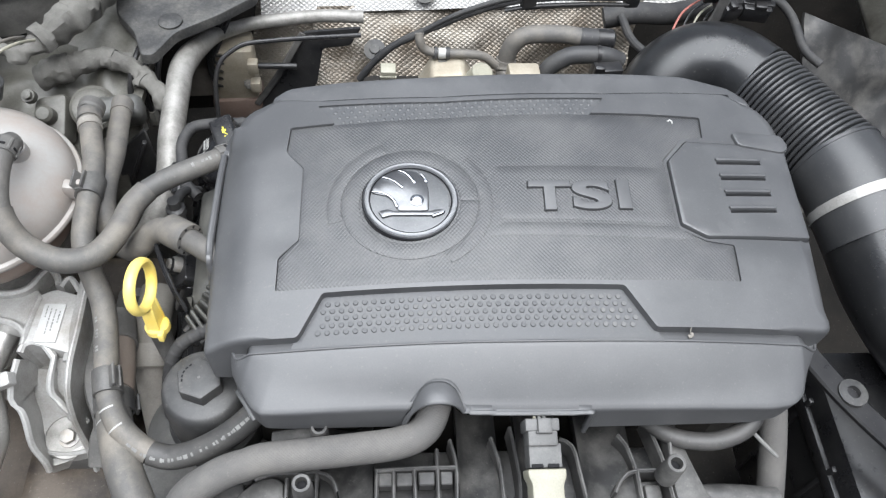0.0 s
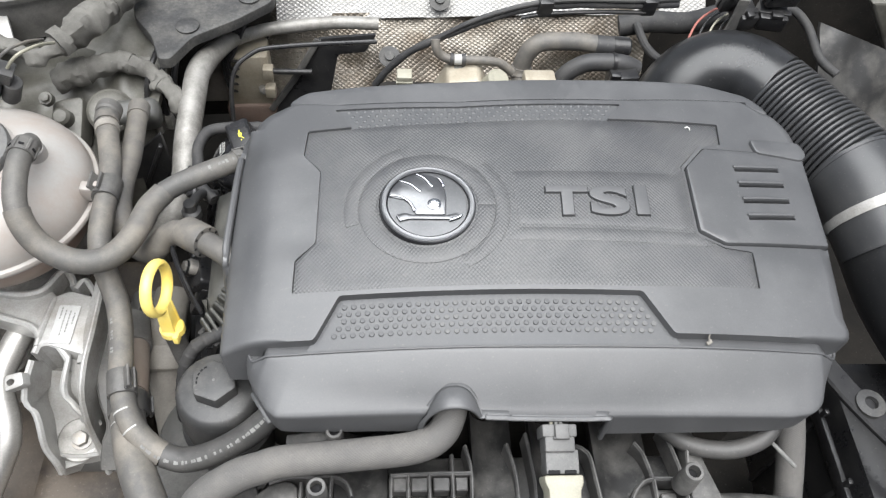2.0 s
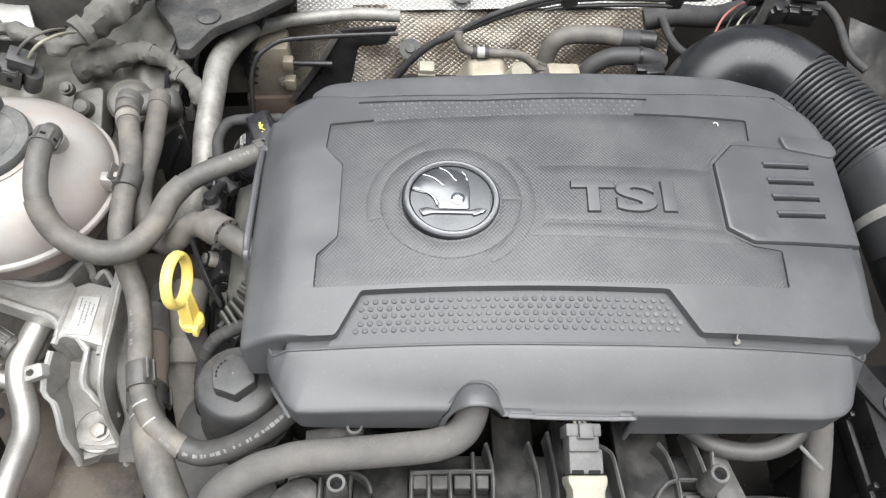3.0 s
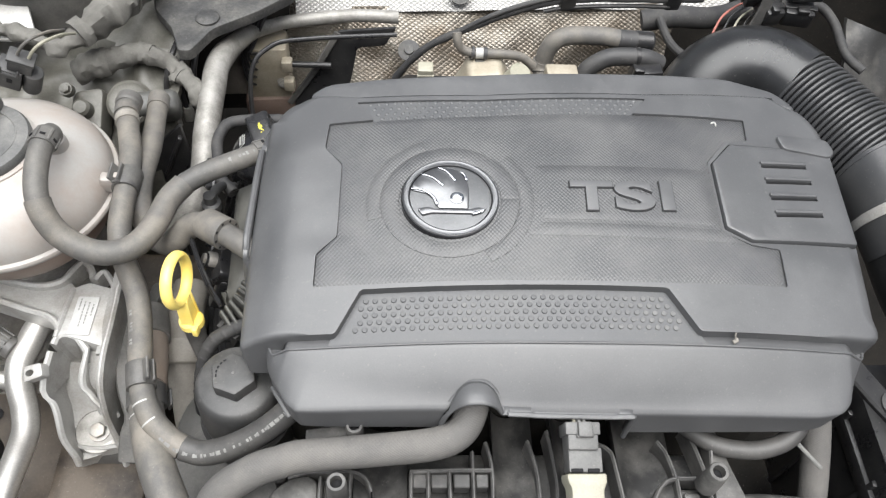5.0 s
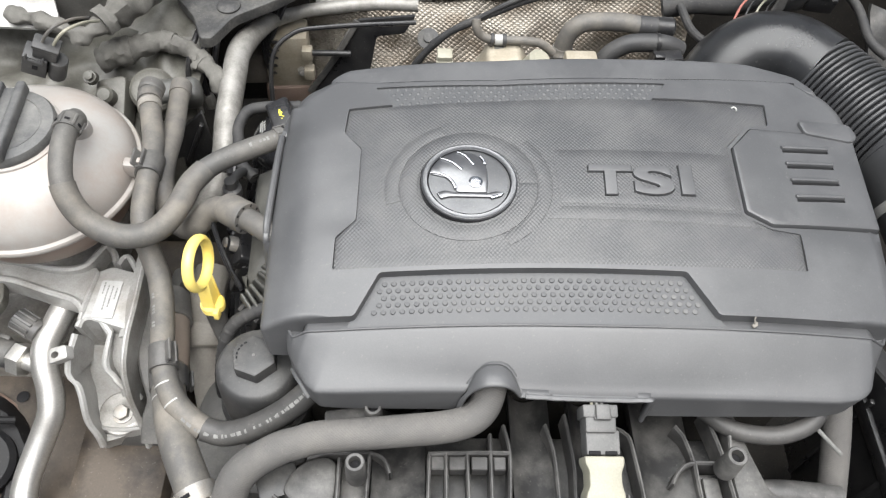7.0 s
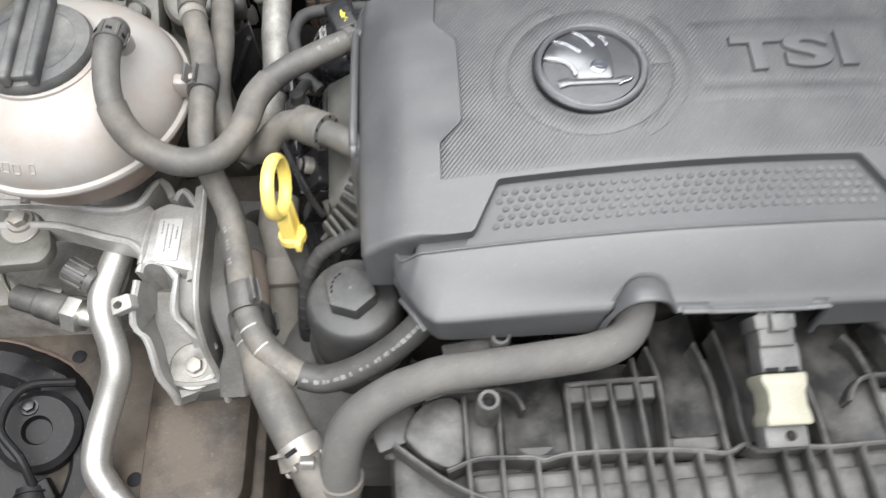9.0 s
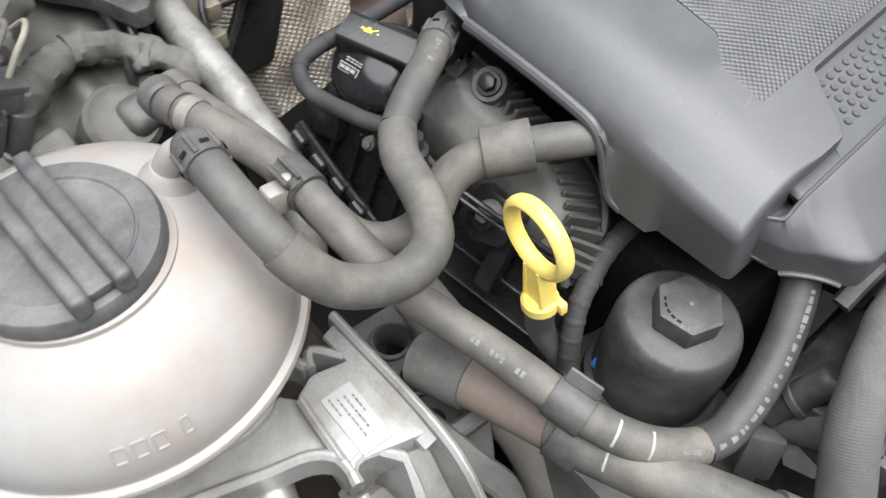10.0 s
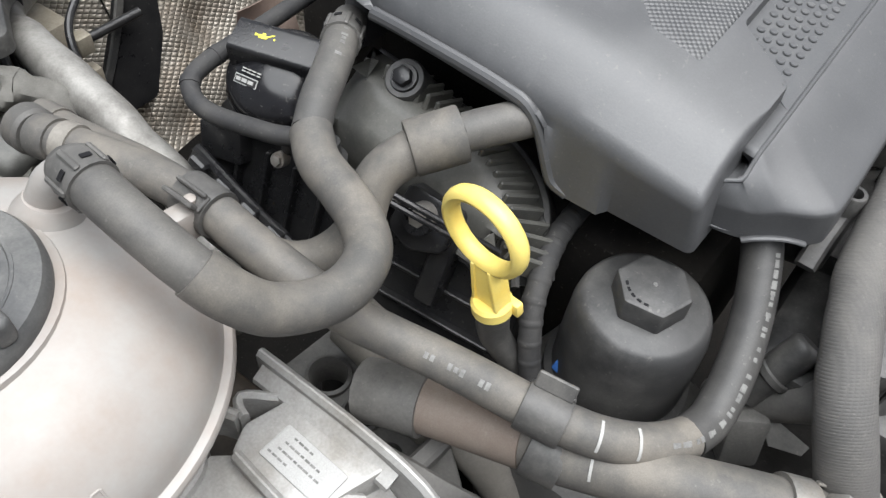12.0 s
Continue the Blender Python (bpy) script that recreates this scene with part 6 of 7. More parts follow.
for p in ((-0.0555, 0.728, 0.7830), (0.0042, 0.786, 0.8215)):
    part("washer", lathe([(0.013, 0.0), (0.013, 0.002), (0.006, 0.003), (0.0055, 0.006), (0.0, 0.006)], frame_of(p, (0, -0.5, 0.86)), 26), DUSTPLATE, shield)

rear = thing("rear_engine_parts", (0.05, 0.58, 0.80), "pale cast and white plastic parts behind the cover", "engine part")
part("casting", prism(rounded([(-0.0185, 0.845), (0.0010, 0.8890), (0.0330, 0.8910), (0.0450, 0.868), (0.046, 0.845)], 0.005), -0.012, 0.016, 0.004, pose(0, 0.588, 0, 90, 0, 0)), BEIGE, rear)
part("white_plug", block((0.0145, 0.012, 0.030), pose(-0.0420, 0.562, 0.896, 8, 0, 0), 0.0015), CREAM, rear)
part("plug_rib", block((0.0160, 0.003, 0.003), pose(-0.0420, 0.5555, 0.9030, 8, 0, 0), 0.0008), CREAM, rear)
part("white_cap", lathe([(0.0120, -0.03), (0.0115, 0.002), (0.008, 0.006), (0.0, 0.0065)], frame_of((0.0494, 0.570, 0.8950), (0.35, -0.3, 0.9)), 22), CREAM, rear)
part("cast_plate", block((0.032, 0.020, 0.030), pose(0.0915, 0.578, 0.880, 0, 2, 3), 0.003), BEIGE, rear)
# near-black box: shade behind the cover put in as colour
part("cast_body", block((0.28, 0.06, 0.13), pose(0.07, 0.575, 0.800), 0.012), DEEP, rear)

BH = [(0.0800, 0.590, 0.845), (0.0803, 0.615, 0.8630), (0.0828, 0.620, 0.8818), (0.0906, 0.622, 0.8950), (0.1053, 0.624, 0.8995), (0.1362, 0.624, 0.9000), (0.1562, 0.622, 0.8985), (0.1763, 0.622, 0.8970)]
bh = thing("vent_pipe", BH[3], "dusty black rubber vent pipe curved over the heat shield", "hose")
part("pipe", tube(BH, 0.0092), RUBBER, bh)
part("cuff", hose_band(BH, 0.22, 0.013, 0.0108), RUBBER, bh)
part("cuff", hose_band(BH, 0.90, 0.020, 0.0098), RUBBER_DARK, bh)
part("end_plug", lathe([(0.0102, -0.006), (0.0106, 0.010), (0.0090, 0.012), (0.0, 0.012)], frame_of((0.1763, 0.622, 0.8970), (1, 0, -0.07)), 24), BLACK, bh)
B2 = [(0.1139, 0.585, 0.870), (0.1190, 0.588, 0.888), (0.1355, 0.590, 0.9010), (0.1539, 0.590, 0.9040), (0.1740, 0.590, 0.9030), (0.190, 0.592, 0.895)]
b2 = thing("rear_hose", B2[2], "short black rubber hose with a plug behind the cover", "hose")
part("hose", tube(B2, 0.0088), RUBBER_DARK, b2)
part("hose_clamp", hose_band(B2, 0.72, 0.005, 0.0096), BLACK, b2)
part("connector", block((0.028, 0.020, 0.020), pose(0.1740, 0.578, 0.8930, 0, 0, 6), 0.002), BLACK, b2)
part("latch", block((0.010, 0.006, 0.014), pose(0.1640, 0.570, 0.9010, 10, 0, 0), 0.001), BLACK, b2)
CB = [(-0.0715, 0.640, 0.8192), (-0.059, 0.640, 0.8400), (-0.0391, 0.640, 0.8640), (-0.0159, 0.641, 0.8797), (0.0219, 0.642, 0.9000), (0.0513, 0.642, 0.9145), (0.0879, 0.642, 0.9270), (0.133, 0.642, 0.9320), (0.1865, 0.642, 0.9332), (0.235, 0.650, 0.930)]
cb = thing("cable", CB[4], "black taped cable running across the heat shield", "cable")
part("loom", tube(CB, lambda s: 0.0040 + 0.0003 * math.sin(s * 60), sides=12), TAPE, cb)
for p in ((0.098, 0.641, 0.9290), (0.203, 0.644, 0.9320)):
    part("clip", block((0.015, 0.012, 0.020), pose(*p, 10, 0, 4), 0.002), BLACK, cb)
c2 = thing("cable", (0.06, 0.645, 0.91), "thin black cables beside the taped one", "cable")
part("wire", tube([(-0.004, 0.640, 0.888), (0.0219, 0.640, 0.9060), (0.0513, 0.640, 0.9205), (0.0879, 0.640, 0.9330), (0.133, 0.640, 0.9390), (0.1865, 0.640, 0.9400), (0.235, 0.650, 0.936)], 0.0026, sides=10), RUBBER_DARK, c2)
part("wire", tube([(0.075, 0.638, 0.917), (0.100, 0.638, 0.9225), (0.150, 0.638, 0.9265), (0.200, 0.640, 0.9260)], 0.0022, sides=10), BLACK, c2)
pl = thing("sensor_pipe", (0.017, 0.60, 0.894), "thin dusty pipe with a white band behind the cover", "pipe")
PL = [(-0.0115, 0.604, 0.915), (-0.0108, 0.600, 0.9080), (-0.0067, 0.599, 0.9005), (0.0031, 0.598, 0.8960), (0.0173, 0.598, 0.8955), (0.039, 0.598, 0.8950), (0.0547, 0.600, 0.8901), (0.0676, 0.600, 0.8791)]
part("pipe", tube(PL, 0.0044, sides=14), RUBBER, pl)
part("white_band", hose_band(PL, 0.40, 0.0090, 0.0054), WHITE, pl, "white band")
for q in (0.33, 0.47):
    part("collar", hose_band(PL, q, 0.0050, 0.0062), RUBBER_DARK, pl)
part("saddle", block((0.020, 0.010, 0.006), pose(0.0175, 0.596, 0.8870), 0.0015), HEAD, pl)

# left of the bulkhead: body sheet, black plate, looms and a valve block
tower = thing("inner_wing", (-0.42, 0.62, 0.70), "dusty beige painted inner wing panel with a round boss", "body panel")
part("panel", sheet([(-0.62, 0.505, 0.800), (-0.295, 0.525, 0.815), (-0.285, 0.640, 0.845), (-0.62, 0.660, 0.880)], 90, 60, 0.026, 11.0, 0.01), SHEET, tower)
part("ledge", sheet([(-0.62, 0.650, 0.872), (-0.290, 0.635, 0.848), (-0.285, 0.93, 0.868), (-0.62, 0.93, 0.930)], 60, 50, 0.014, 15.0, 0.01), SHEET, tower)
part("flank", sheet([(-0.62, 0.490, 0.60), (-0.305, 0.512, 0.60), (-0.305, 0.530, 0.803), (-0.62, 0.510, 0.795)], 20, 20, 0.006, 12.0, 0.01), SHEET, tower)
part("boss", lathe([(0.024, -0.03), (0.022, 0.008), (0.019, 0.011), (0.0150, 0.009), (0.0, 0.0095)], frame_of((-0.3259, 0.560, 0.850), (0.1, -0.5, 0.85)), 32), SHEET, tower)
part("lug", prism(rounded([(-0.024, -0.016), (0.024, -0.016), (0.018, 0.014), (-0.018, 0.014)], 0.008), -0.02, 0.008, 0.004, frame_of((-0.3688, 0.556, 0.842), (0.0, -0.5, 0.86))), SHEET, tower)
part("lug_knob", lathe([(0.009, 0.0), (0.0085, 0.012), (0.006, 0.015), (0.0, 0.0155)], frame_of((-0.3688, 0.552, 0.848), (0.0, -0.5, 0.86)), 20), SHEET, tower)
part("painted_flange", sheet([(-0.60, 0.604, 0.893), (-0.412, 0.600, 0.890), (-0.428, 0.640, 0.902), (-0.60, 0.660, 0.915)], 20, 10, 0.003, 5.0, 0.004), PALE, tower, "pale painted flange")
bolt(tower, (-0.3828, 0.560, 0.868), (0, -0.5, 0.86), 0.007, SHEET)
valve = thing("hose_junction", (-0.31, 0.54, 0.82), "dusty plastic junction that the two hoses plug into", "fitting")
part("body", block((0.048, 0.026, 0.030), pose(-0.304, 0.560, 0.848, 20, 0, 10), 0.008, 3), HEAD, valve)
part("flange", lathe([(0.0115, 0.0), (0.0115, 0.008), (0.010, 0.010), (0.0, 0.010)], frame_of((-0.311, 0.528, 0.889), (0.0, -0.9, 0.1)), 26), RUBBER, valve)

plate = thing("bulkhead_plate", (-0.25, 0.78, 0.80), "dark dusty plate with two round studs on the bulkhead", "panel")
part("plate", prism(rounded([(-0.318, 0.668), (-0.296, 0.640), (-0.284, 0.606), (-0.272, 0.606), (-0.255, 0.640), (-0.215, 0.668), (-0.180, 0.700), (-0.175, 0.86), (-0.36, 0.86)], 0.008), 0.868, 0.880, 0.003), DUSTPLATE, plate)
for x, y in ((-0.262, 0.655), (-0.205, 0.705)):
    part("stud", lathe([(0.012, 0.878), (0.012, 0.882), (0.009, 0.8835), (0.0, 0.8835)], pose(x, y, 0), 24), DUSTPLATE, plate)
abs_lines = thing("brake_lines", (-0.29, 0.60, 0.78), "black brake lines with pale unions", "pipe")
for k in range(3):
    x, y = -0.300 + 0.012 * k, 0.590 + 0.010 * k
    part("line", tube([(x, y, 0.795), (x - 0.002, y + 0.004, 0.835), (x + 0.004, y + 0.020, 0.862), (x + 0.010, y + 0.06, 0.866)], 0.0030, sides=10), BLACK, abs_lines)
    part("union", lathe([(0.0062, 0.792), (0.0062, 0.806), (0.0045, 0.809), (0.0, 0.809)], pose(x, y, 0), 6), STEEL_PIPE, abs_lines)

LA = [(-0.312, 0.700, 0.905), (-0.326, 0.6683, 0.905), (-0.3416, 0.6365, 0.905), (-0.3558, 0.6135, 0.905), (-0.3684, 0.5967, 0.903), (-0.3811, 0.5822, 0.900), (-0.3988, 0.5888, 0.900), (-0.4116, 0.5938, 0.901), (-0.46, 0.610, 0.90)]
la = thing("wiring_loom", LA[3], "thick dusty taped wiring loom over the inner wing", "cable")
part("loom", crumple(tube(LA, lambda s: (0.0150 if s < 0.42 else max(0.0075, 0.0150 - 0.06 * (s - 0.42))) + 0.0012 * math.sin(s * 40) * math.sin(s * 23), 0.002), 0.0050, 55), TAPE_DUSTY, la)
for q, w in ((0.20, 0.020), (0.33, 0.016), (0.52, 0.012)):
    part("tape_band", crumple(hose_band(LA, q, w, 0.0165 - 0.010 * max(0.0, q - 0.33)), 0.0045, 55), TAPE_DUSTY, la)
LB = [(-0.3849, 0.5958, 0.856), (-0.3688, 0.5998, 0.862), (-0.3459, 0.6077, 0.864), (-0.3255, 0.6175, 0.864), (-0.3021, 0.6124, 0.860), (-0.2825, 0.5999, 0.852), (-0.2680, 0.5839, 0.838), (-0.262, 0.575, 0.80)]
lb = thing("wiring_loom", LB[2], "dusty taped loom dropping beside the steel pipe", "cable")
part("loom", crumple(tube(LB, lambda s: 0.0118 - 0.0045 * s + 0.0008 * math.sin(s * 50), 0.002), 0.0045, 60, 3.0), TAPE_DUSTY, lb)
for q, w in ((0.12, 0.024), (0.40, 0.014), (0.62, 0.010)):
    part("tape_band", crumple(hose_band(LB, q, w, 0.0130 - 0.0045 * q), 0.0045, 60, 3.0), TAPE_DUSTY, lb)
tri = thing("splash_plate", (-0.28, 0.50, 0.80), "black plastic plate between the hoses and the steel pipe", "plate")
part("plate", prism(rounded([(-0.2735, 0.8560), (-0.2690, 0.750), (-0.3150, 0.750), (-0.3115, 0.797), (-0.3010, 0.828)], 0.003), -0.002, 0.002, 0.001, pose(0, 0.530, 0, 90, 0, 0)), BLACK, tri)
part("rib", block((0.004, 0.006, 0.060), pose(-0.2880, 0.526, 0.815, 0, 24, 0), 0.001), BLACK, tri)
se = thing("tank_sensor", (-0.387, 0.514, 0.90), "black plug connector with thin wires", "connector")
sm = pose(-0.3880, 0.514, 0.932, 8, 25, 2) @ Matrix.Scale(0.88, 4)
plug = part("plug", block((0.0225, 0.020, 0.027), sm @ pose(-0.0085, 0, -0.0065), 0.0012), FILTER, se)
part("plug_window", block((0.0050, 0.0012, 0.0056), sm @ pose(-0.0075, -0.0101, -0.0060), 0.0002, 1), GROOVE, plug)
part("latch", block((0.0170, 0.0030, 0.0026), sm @ pose(-0.0085, -0.0112, 0.0050), 0.0006, 1), FILTER, plug)
for dx in (-0.0160, -0.0010):
    part("latch_leg", block((0.0022, 0.0030, 0.0090), sm @ pose(dx, -0.0112, 0.0090), 0.0006, 1), FILTER, plug)
part("socket", lathe([(0.0, -0.020), (0.0084, -0.020), (0.0088, -0.019), (0.0088, 0.0060), (0.0080, 0.0068), (0.0, 0.0068)], sm @ pose(0.0115, -0.001, 0), 28), FILTER, se)
part("neck", block((0.0220, 0.0150, 0.0160), sm @ pose(-0.0005, 0, 0.0140), 0.0016), FILTER, se)
part("neck_rim", block((0.0245, 0.0170, 0.0042), sm @ pose(-0.0005, 0, 0.0225), 0.0012), FILTER, se)
for dx, mt in ((-0.0050, RUBBER), (0.0050, CREAM)):
    part("wire", tube([sm @ Vector((dx, 0, 0.023)), sm @ Vector((dx + 0.003, 0.002, 0.036)), sm @ Vector((dx + 0.009, 0.008, 0.044)), sm @ Vector((dx + 0.020, 0.030, 0.034)), sm @ Vector((dx + 0.030, 0.060, 0.006))], 0.0014, sides=8), mt, se)

lid2 = thing("reservoir_lid", (-0.435, 0.715, 0.87), "dusty grey plastic reservoir lid with a worn rim", "lid")
part("lid", lathe([(0.080, -0.05), (0.084, 0.004), (0.080, 0.012), (0.070, 0.015), (0.0, 0.017)], pose(-0.438, 0.718, 0.92), 64), CASTING, lid2)
part("rim", lathe([(0.083, -0.004), (0.0885, -0.002), (0.0885, 0.003), (0.083, 0.005)], pose(-0.438, 0.718, 0.92), 64), BLACK_DUSTY, lid2)
vb = thing("valve_block", (-0.205, 0.70, 0.70), "beige metal valve block with bolts and thin wires", "valve")
part("body", block((0.052, 0.036, 0.075), pose(-0.2220, 0.715, 0.766, 0, 0, 4), 0.003), BEIGE, vb)
part("side_body", block((0.036, 0.032, 0.046), pose(-0.2640, 0.716, 0.752, 0, 0, 4), 0.005), NECK, vb, "dusty grey motor housing")
part("lower_body", block((0.060, 0.040, 0.040), pose(-0.2220, 0.712, 0.712, 0, 0, 6), 0.005), RUST, vb)
for z in (0.786, 0.757):
    part("nut", block((0.012, 0.012, 0.015), pose(-0.1950, 0.694, z), 0.0015), BEIGE, vb)
part("rod", lathe([(0.0036, 0.0), (0.0036, 0.045), (0.0, 0.045)], frame_of((-0.190, 0.694, 0.787), (1, 0, 0)), 12), BLACK, vb)
bolt(vb, (-0.2030, 0.694, 0.757), (0.3, -1, 0.2), 0.006)
for k in range(5):
    part("wire", tube([(-0.2330 + 0.002 * k, 0.700, 0.748 + 0.012 * k), (-0.2420 + 0.002 * k, 0.690, 0.765 + 0.010 * k), (-0.2430 + 0.003 * k, 0.694, 0.810), (-0.228 + 0.003 * k, 0.71, 0.838), (-0.205, 0.74, 0.85)], 0.0018, sides=8), BLACK, vb)
bs = thing("bracket_strip", (-0.15, 0.66, 0.72), "black sheet-metal bracket strip beside the heat shield", "bracket")
part("strip", prism(rounded([(-0.1369, 0.0996), (-0.07, 0.107), (-0.0835, 0.0838), (-0.1153, 0.0795), (-0.1242, 0.0334), (-0.1482, -0.012300000000000002), (-0.2096, -0.0146), (-0.1976, 0.0054), (-0.1666, 0.0508)], 0.004), -0.002, 0.002, 0.001, Matrix.Translation((0, 0.698, 0.72)) @ pose(0, 0, 0, 78.7, 0, 0)), BLACK, bs)
part("flange", ribbon([(-0.1369, 0.712, 0.8196), (-0.1666, 0.700, 0.7708), (-0.1976, 0.694, 0.7254)], 0.008, 0.003, (0, -1, 0)), BLACK_DUSTY, bs)
mf = thing("manifold_shield", (-0.17, 0.58, 0.70), "rust-brown exhaust manifold shield behind the filler cap", "heat shield")
part("sheet", sheet([(-0.150, 0.565, 0.60), (-0.085, 0.550, 0.60), (-0.090, 0.590, 0.828), (-0.125, 0.602, 0.820)], 24, 24, 0.016, 21.0), RUST, mf)

# ---- air intake on the right ----
intake = thing("intake_duct", (0.36, 0.55, 0.80), "black ribbed plastic air intake duct", "air duct")
EL = [(0.222, 0.550, 0.760), (0.231, 0.585, 0.805), (0.252, 0.612, 0.845), (0.282, 0.621, 0.866), (0.312, 0.611, 0.873), (0.337, 0.5830, 0.8736)]
part("elbow", tube(EL, lambda s: 0.036 + 0.0068 * min(1, s * 1.3), sides=40), DUCT, intake)
BL = [(0.3360, 0.5846, 0.8736), (0.3545, 0.5520, 0.8725), (0.3725, 0.5190, 0.8710), (0.3902, 0.4855, 0.8695)]
bl = spline(BL, 0.0005)
# black core puts the shade between the ridges into colour
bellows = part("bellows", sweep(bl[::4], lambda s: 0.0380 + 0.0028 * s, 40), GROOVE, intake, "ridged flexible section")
for k in range(20):
    i = int((k + 0.5) / 20 * (len(bl) - 1))
    r = 0.0428 + 0.0028 * k / 19
    d = (bl[min(i + 3, len(bl) - 1)] - bl[max(i - 3, 0)]).normalized()
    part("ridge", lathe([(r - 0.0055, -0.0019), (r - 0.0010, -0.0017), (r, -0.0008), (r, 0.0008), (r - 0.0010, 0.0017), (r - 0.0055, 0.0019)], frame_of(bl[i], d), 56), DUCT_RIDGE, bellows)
CU = [(0.3895, 0.4870, 0.8696), (0.3965, 0.4640, 0.8680), (0.4030, 0.4360, 0.8630), (0.4120, 0.4040, 0.8530)]
part("cuff", tube(CU, lambda s: 0.0462 + 0.0016 * s, sides=44), DUCT_RIDGE, intake)
part("cuff_rim", hose_band(CU, 0.04, 0.005, 0.0474), DUCT_RIDGE, intake)
LO = [(0.406, 0.424, 0.860), (0.425, 0.365, 0.832), (0.460, 0.315, 0.802), (0.510, 0.265, 0.765), (0.570, 0.225, 0.725)]
part("lower_duct", tube(LO, 0.0462, sides=44), DUCT, intake)
clamp = part("clamp_band", hose_band(CU, 0.62, 0.0080, 0.0490), ALU, intake, "steel band clamp")
part("clamp_screw", block((0.026, 0.011, 0.011), pose(0.432, 0.442, 0.902, 0, 38, 20), 0.0015), STEEL, clamp)
box_r = thing("battery_tray", (0.42, 0.25, 0.50), "dark plastic tray and air box beside the engine", "air box")
part("box", block((0.22, 0.42, 0.24), pose(0.49, 0.14, 0.62), 0.02), BLACK, box_r)
for k in range(5):
    part("rib", block((0.006, 0.006, 0.20), pose(0.379, 0.02 + 0.07 * k, 0.62), 0.0015), BLACK, box_r)
part("upper_wall", block((0.012, 0.30, 0.10), pose(0.455, 0.24, 0.76, 0, -18, 0), 0.003), BLACK, box_r)
part("lip", block((0.02, 0.40, 0.02), pose(0.385, 0.20, 0.70), 0.004), BLACK, box_r)
br = thing("support_bracket", (0.36, 0.27, 0.78), "black support bracket with a bolt hole", "bracket")
part("arm", ribbon([(0.315, 0.345, 0.806), (0.335, 0.315, 0.803), (0.358, 0.275, 0.800), (0.385, 0.240, 0.795), (0.42, 0.20, 0.79)], 0.022, 0.008), BLACK, br)
part("eye", lathe([(0.0130, 0.795), (0.0130, 0.806), (0.006, 0.807), (0.005, 0.802), (0.0, 0.802)], pose(0.367, 0.270, 0), 26), DUSTPLATE, br)
wing = thing("wing_edge", (0.56, 0.70, 0.75), "grey painted edge of the wing above dark trim", "body panel")
part("edge", prism(rounded([(0.470, 0.905), (0.545, 0.905), (0.575, 0.775), (0.545, 0.810)], 0.006), -0.01, 0.004, 0.003, pose(0, 0.70, 0, 90, 0, 0)), SHEET, wing)
part("trim", sheet([(0.450, 0.58, 0.66), (0.640, 0.58, 0.66), (0.640, 0.69, 0.800), (0.425, 0.69, 0.880)], 40, 30, 0.014, 31.0, 0.006), BLACK_DUSTY, wing)
plugs = thing("connector_group", (0.34, 0.68, 0.86), "black plug connectors with wires above the duct", "connector")
for x, y, z, a, w in ((0.318, 0.668, 0.905, 10, 0.020), (0.350, 0.672, 0.902, -8, 0.030), (0.352, 0.676, 0.930, 3, 0.034), (0.300, 0.685, 0.915, 4, 0.016)):
    pg = part("plug", block((w, 0.026, 0.020), pose(x, y, z, 12, 0, a), 0.002), BLACK, plugs)
    part("latch", block((w * 0.4, 0.008, 0.006), pose(x, y - 0.012, z + 0.010, 12, 0, a), 0.001), BLACK, pg)
    part("collar", block((w * 1.12, 0.006, 0.022), pose(x, y - 0.004, z, 12, 0, a), 0.001), BLACK, pg)
part("bracket", ribbon([(0.308, 0.660, 0.930), (0.306, 0.658, 0.905), (0.300, 0.655, 0.880)], 0.012, 0.003, (0, -1, 0.2)), BLACK_DUSTY, plugs)
for k, mt in enumerate((RED, BLACK, CREAM, BLACK)):
    part("wire", tube([(0.262 + 0.01 * k, 0.655, 0.878), (0.275 + 0.01 * k, 0.675, 0.889), (0.300 + 0.012 * k, 0.700, 0.886), (0.33 + 0.02 * k, 0.74, 0.86)], 0.0012, sides=8), mt, plugs)
ll = thing("wiring_loom", (0.40, 0.69, 0.86), "loose black loom at the rear corner", "cable")
part("loom", tube([(0.355, 0.69, 0.885), (0.385, 0.70, 0.890), (0.405, 0.685, 0.880), (0.415, 0.65, 0.865), (0.43, 0.63, 0.86)], 0.005, sides=12), TAPE, ll)
part("branch", tube([(0.215, 0.69, 0.872), (0.222, 0.66, 0.866), (0.236, 0.645, 0.862), (0.25, 0.66, 0.858)], 0.0045, sides=10), TAPE, ll)
part("sheath", tube([(0.20, 0.70, 0.86), (0.235, 0.70, 0.868), (0.28, 0.71, 0.86), (0.33, 0.74, 0.85)], 0.012, sides=14), TAPE, ll)

# ---- intake manifold along the front ----
man = thing("intake_manifold", (0.03, 0.15, 0.75), "dusty black ribbed plastic intake manifold", "intake manifold")
part("body", prism(rounded([(-0.165, 0.06), (0.19, 0.06), (0.19, 0.215), (-0.165, 0.215)], 0.02), 0.76, 0.842, 0.010), MAN_SHADED, man)


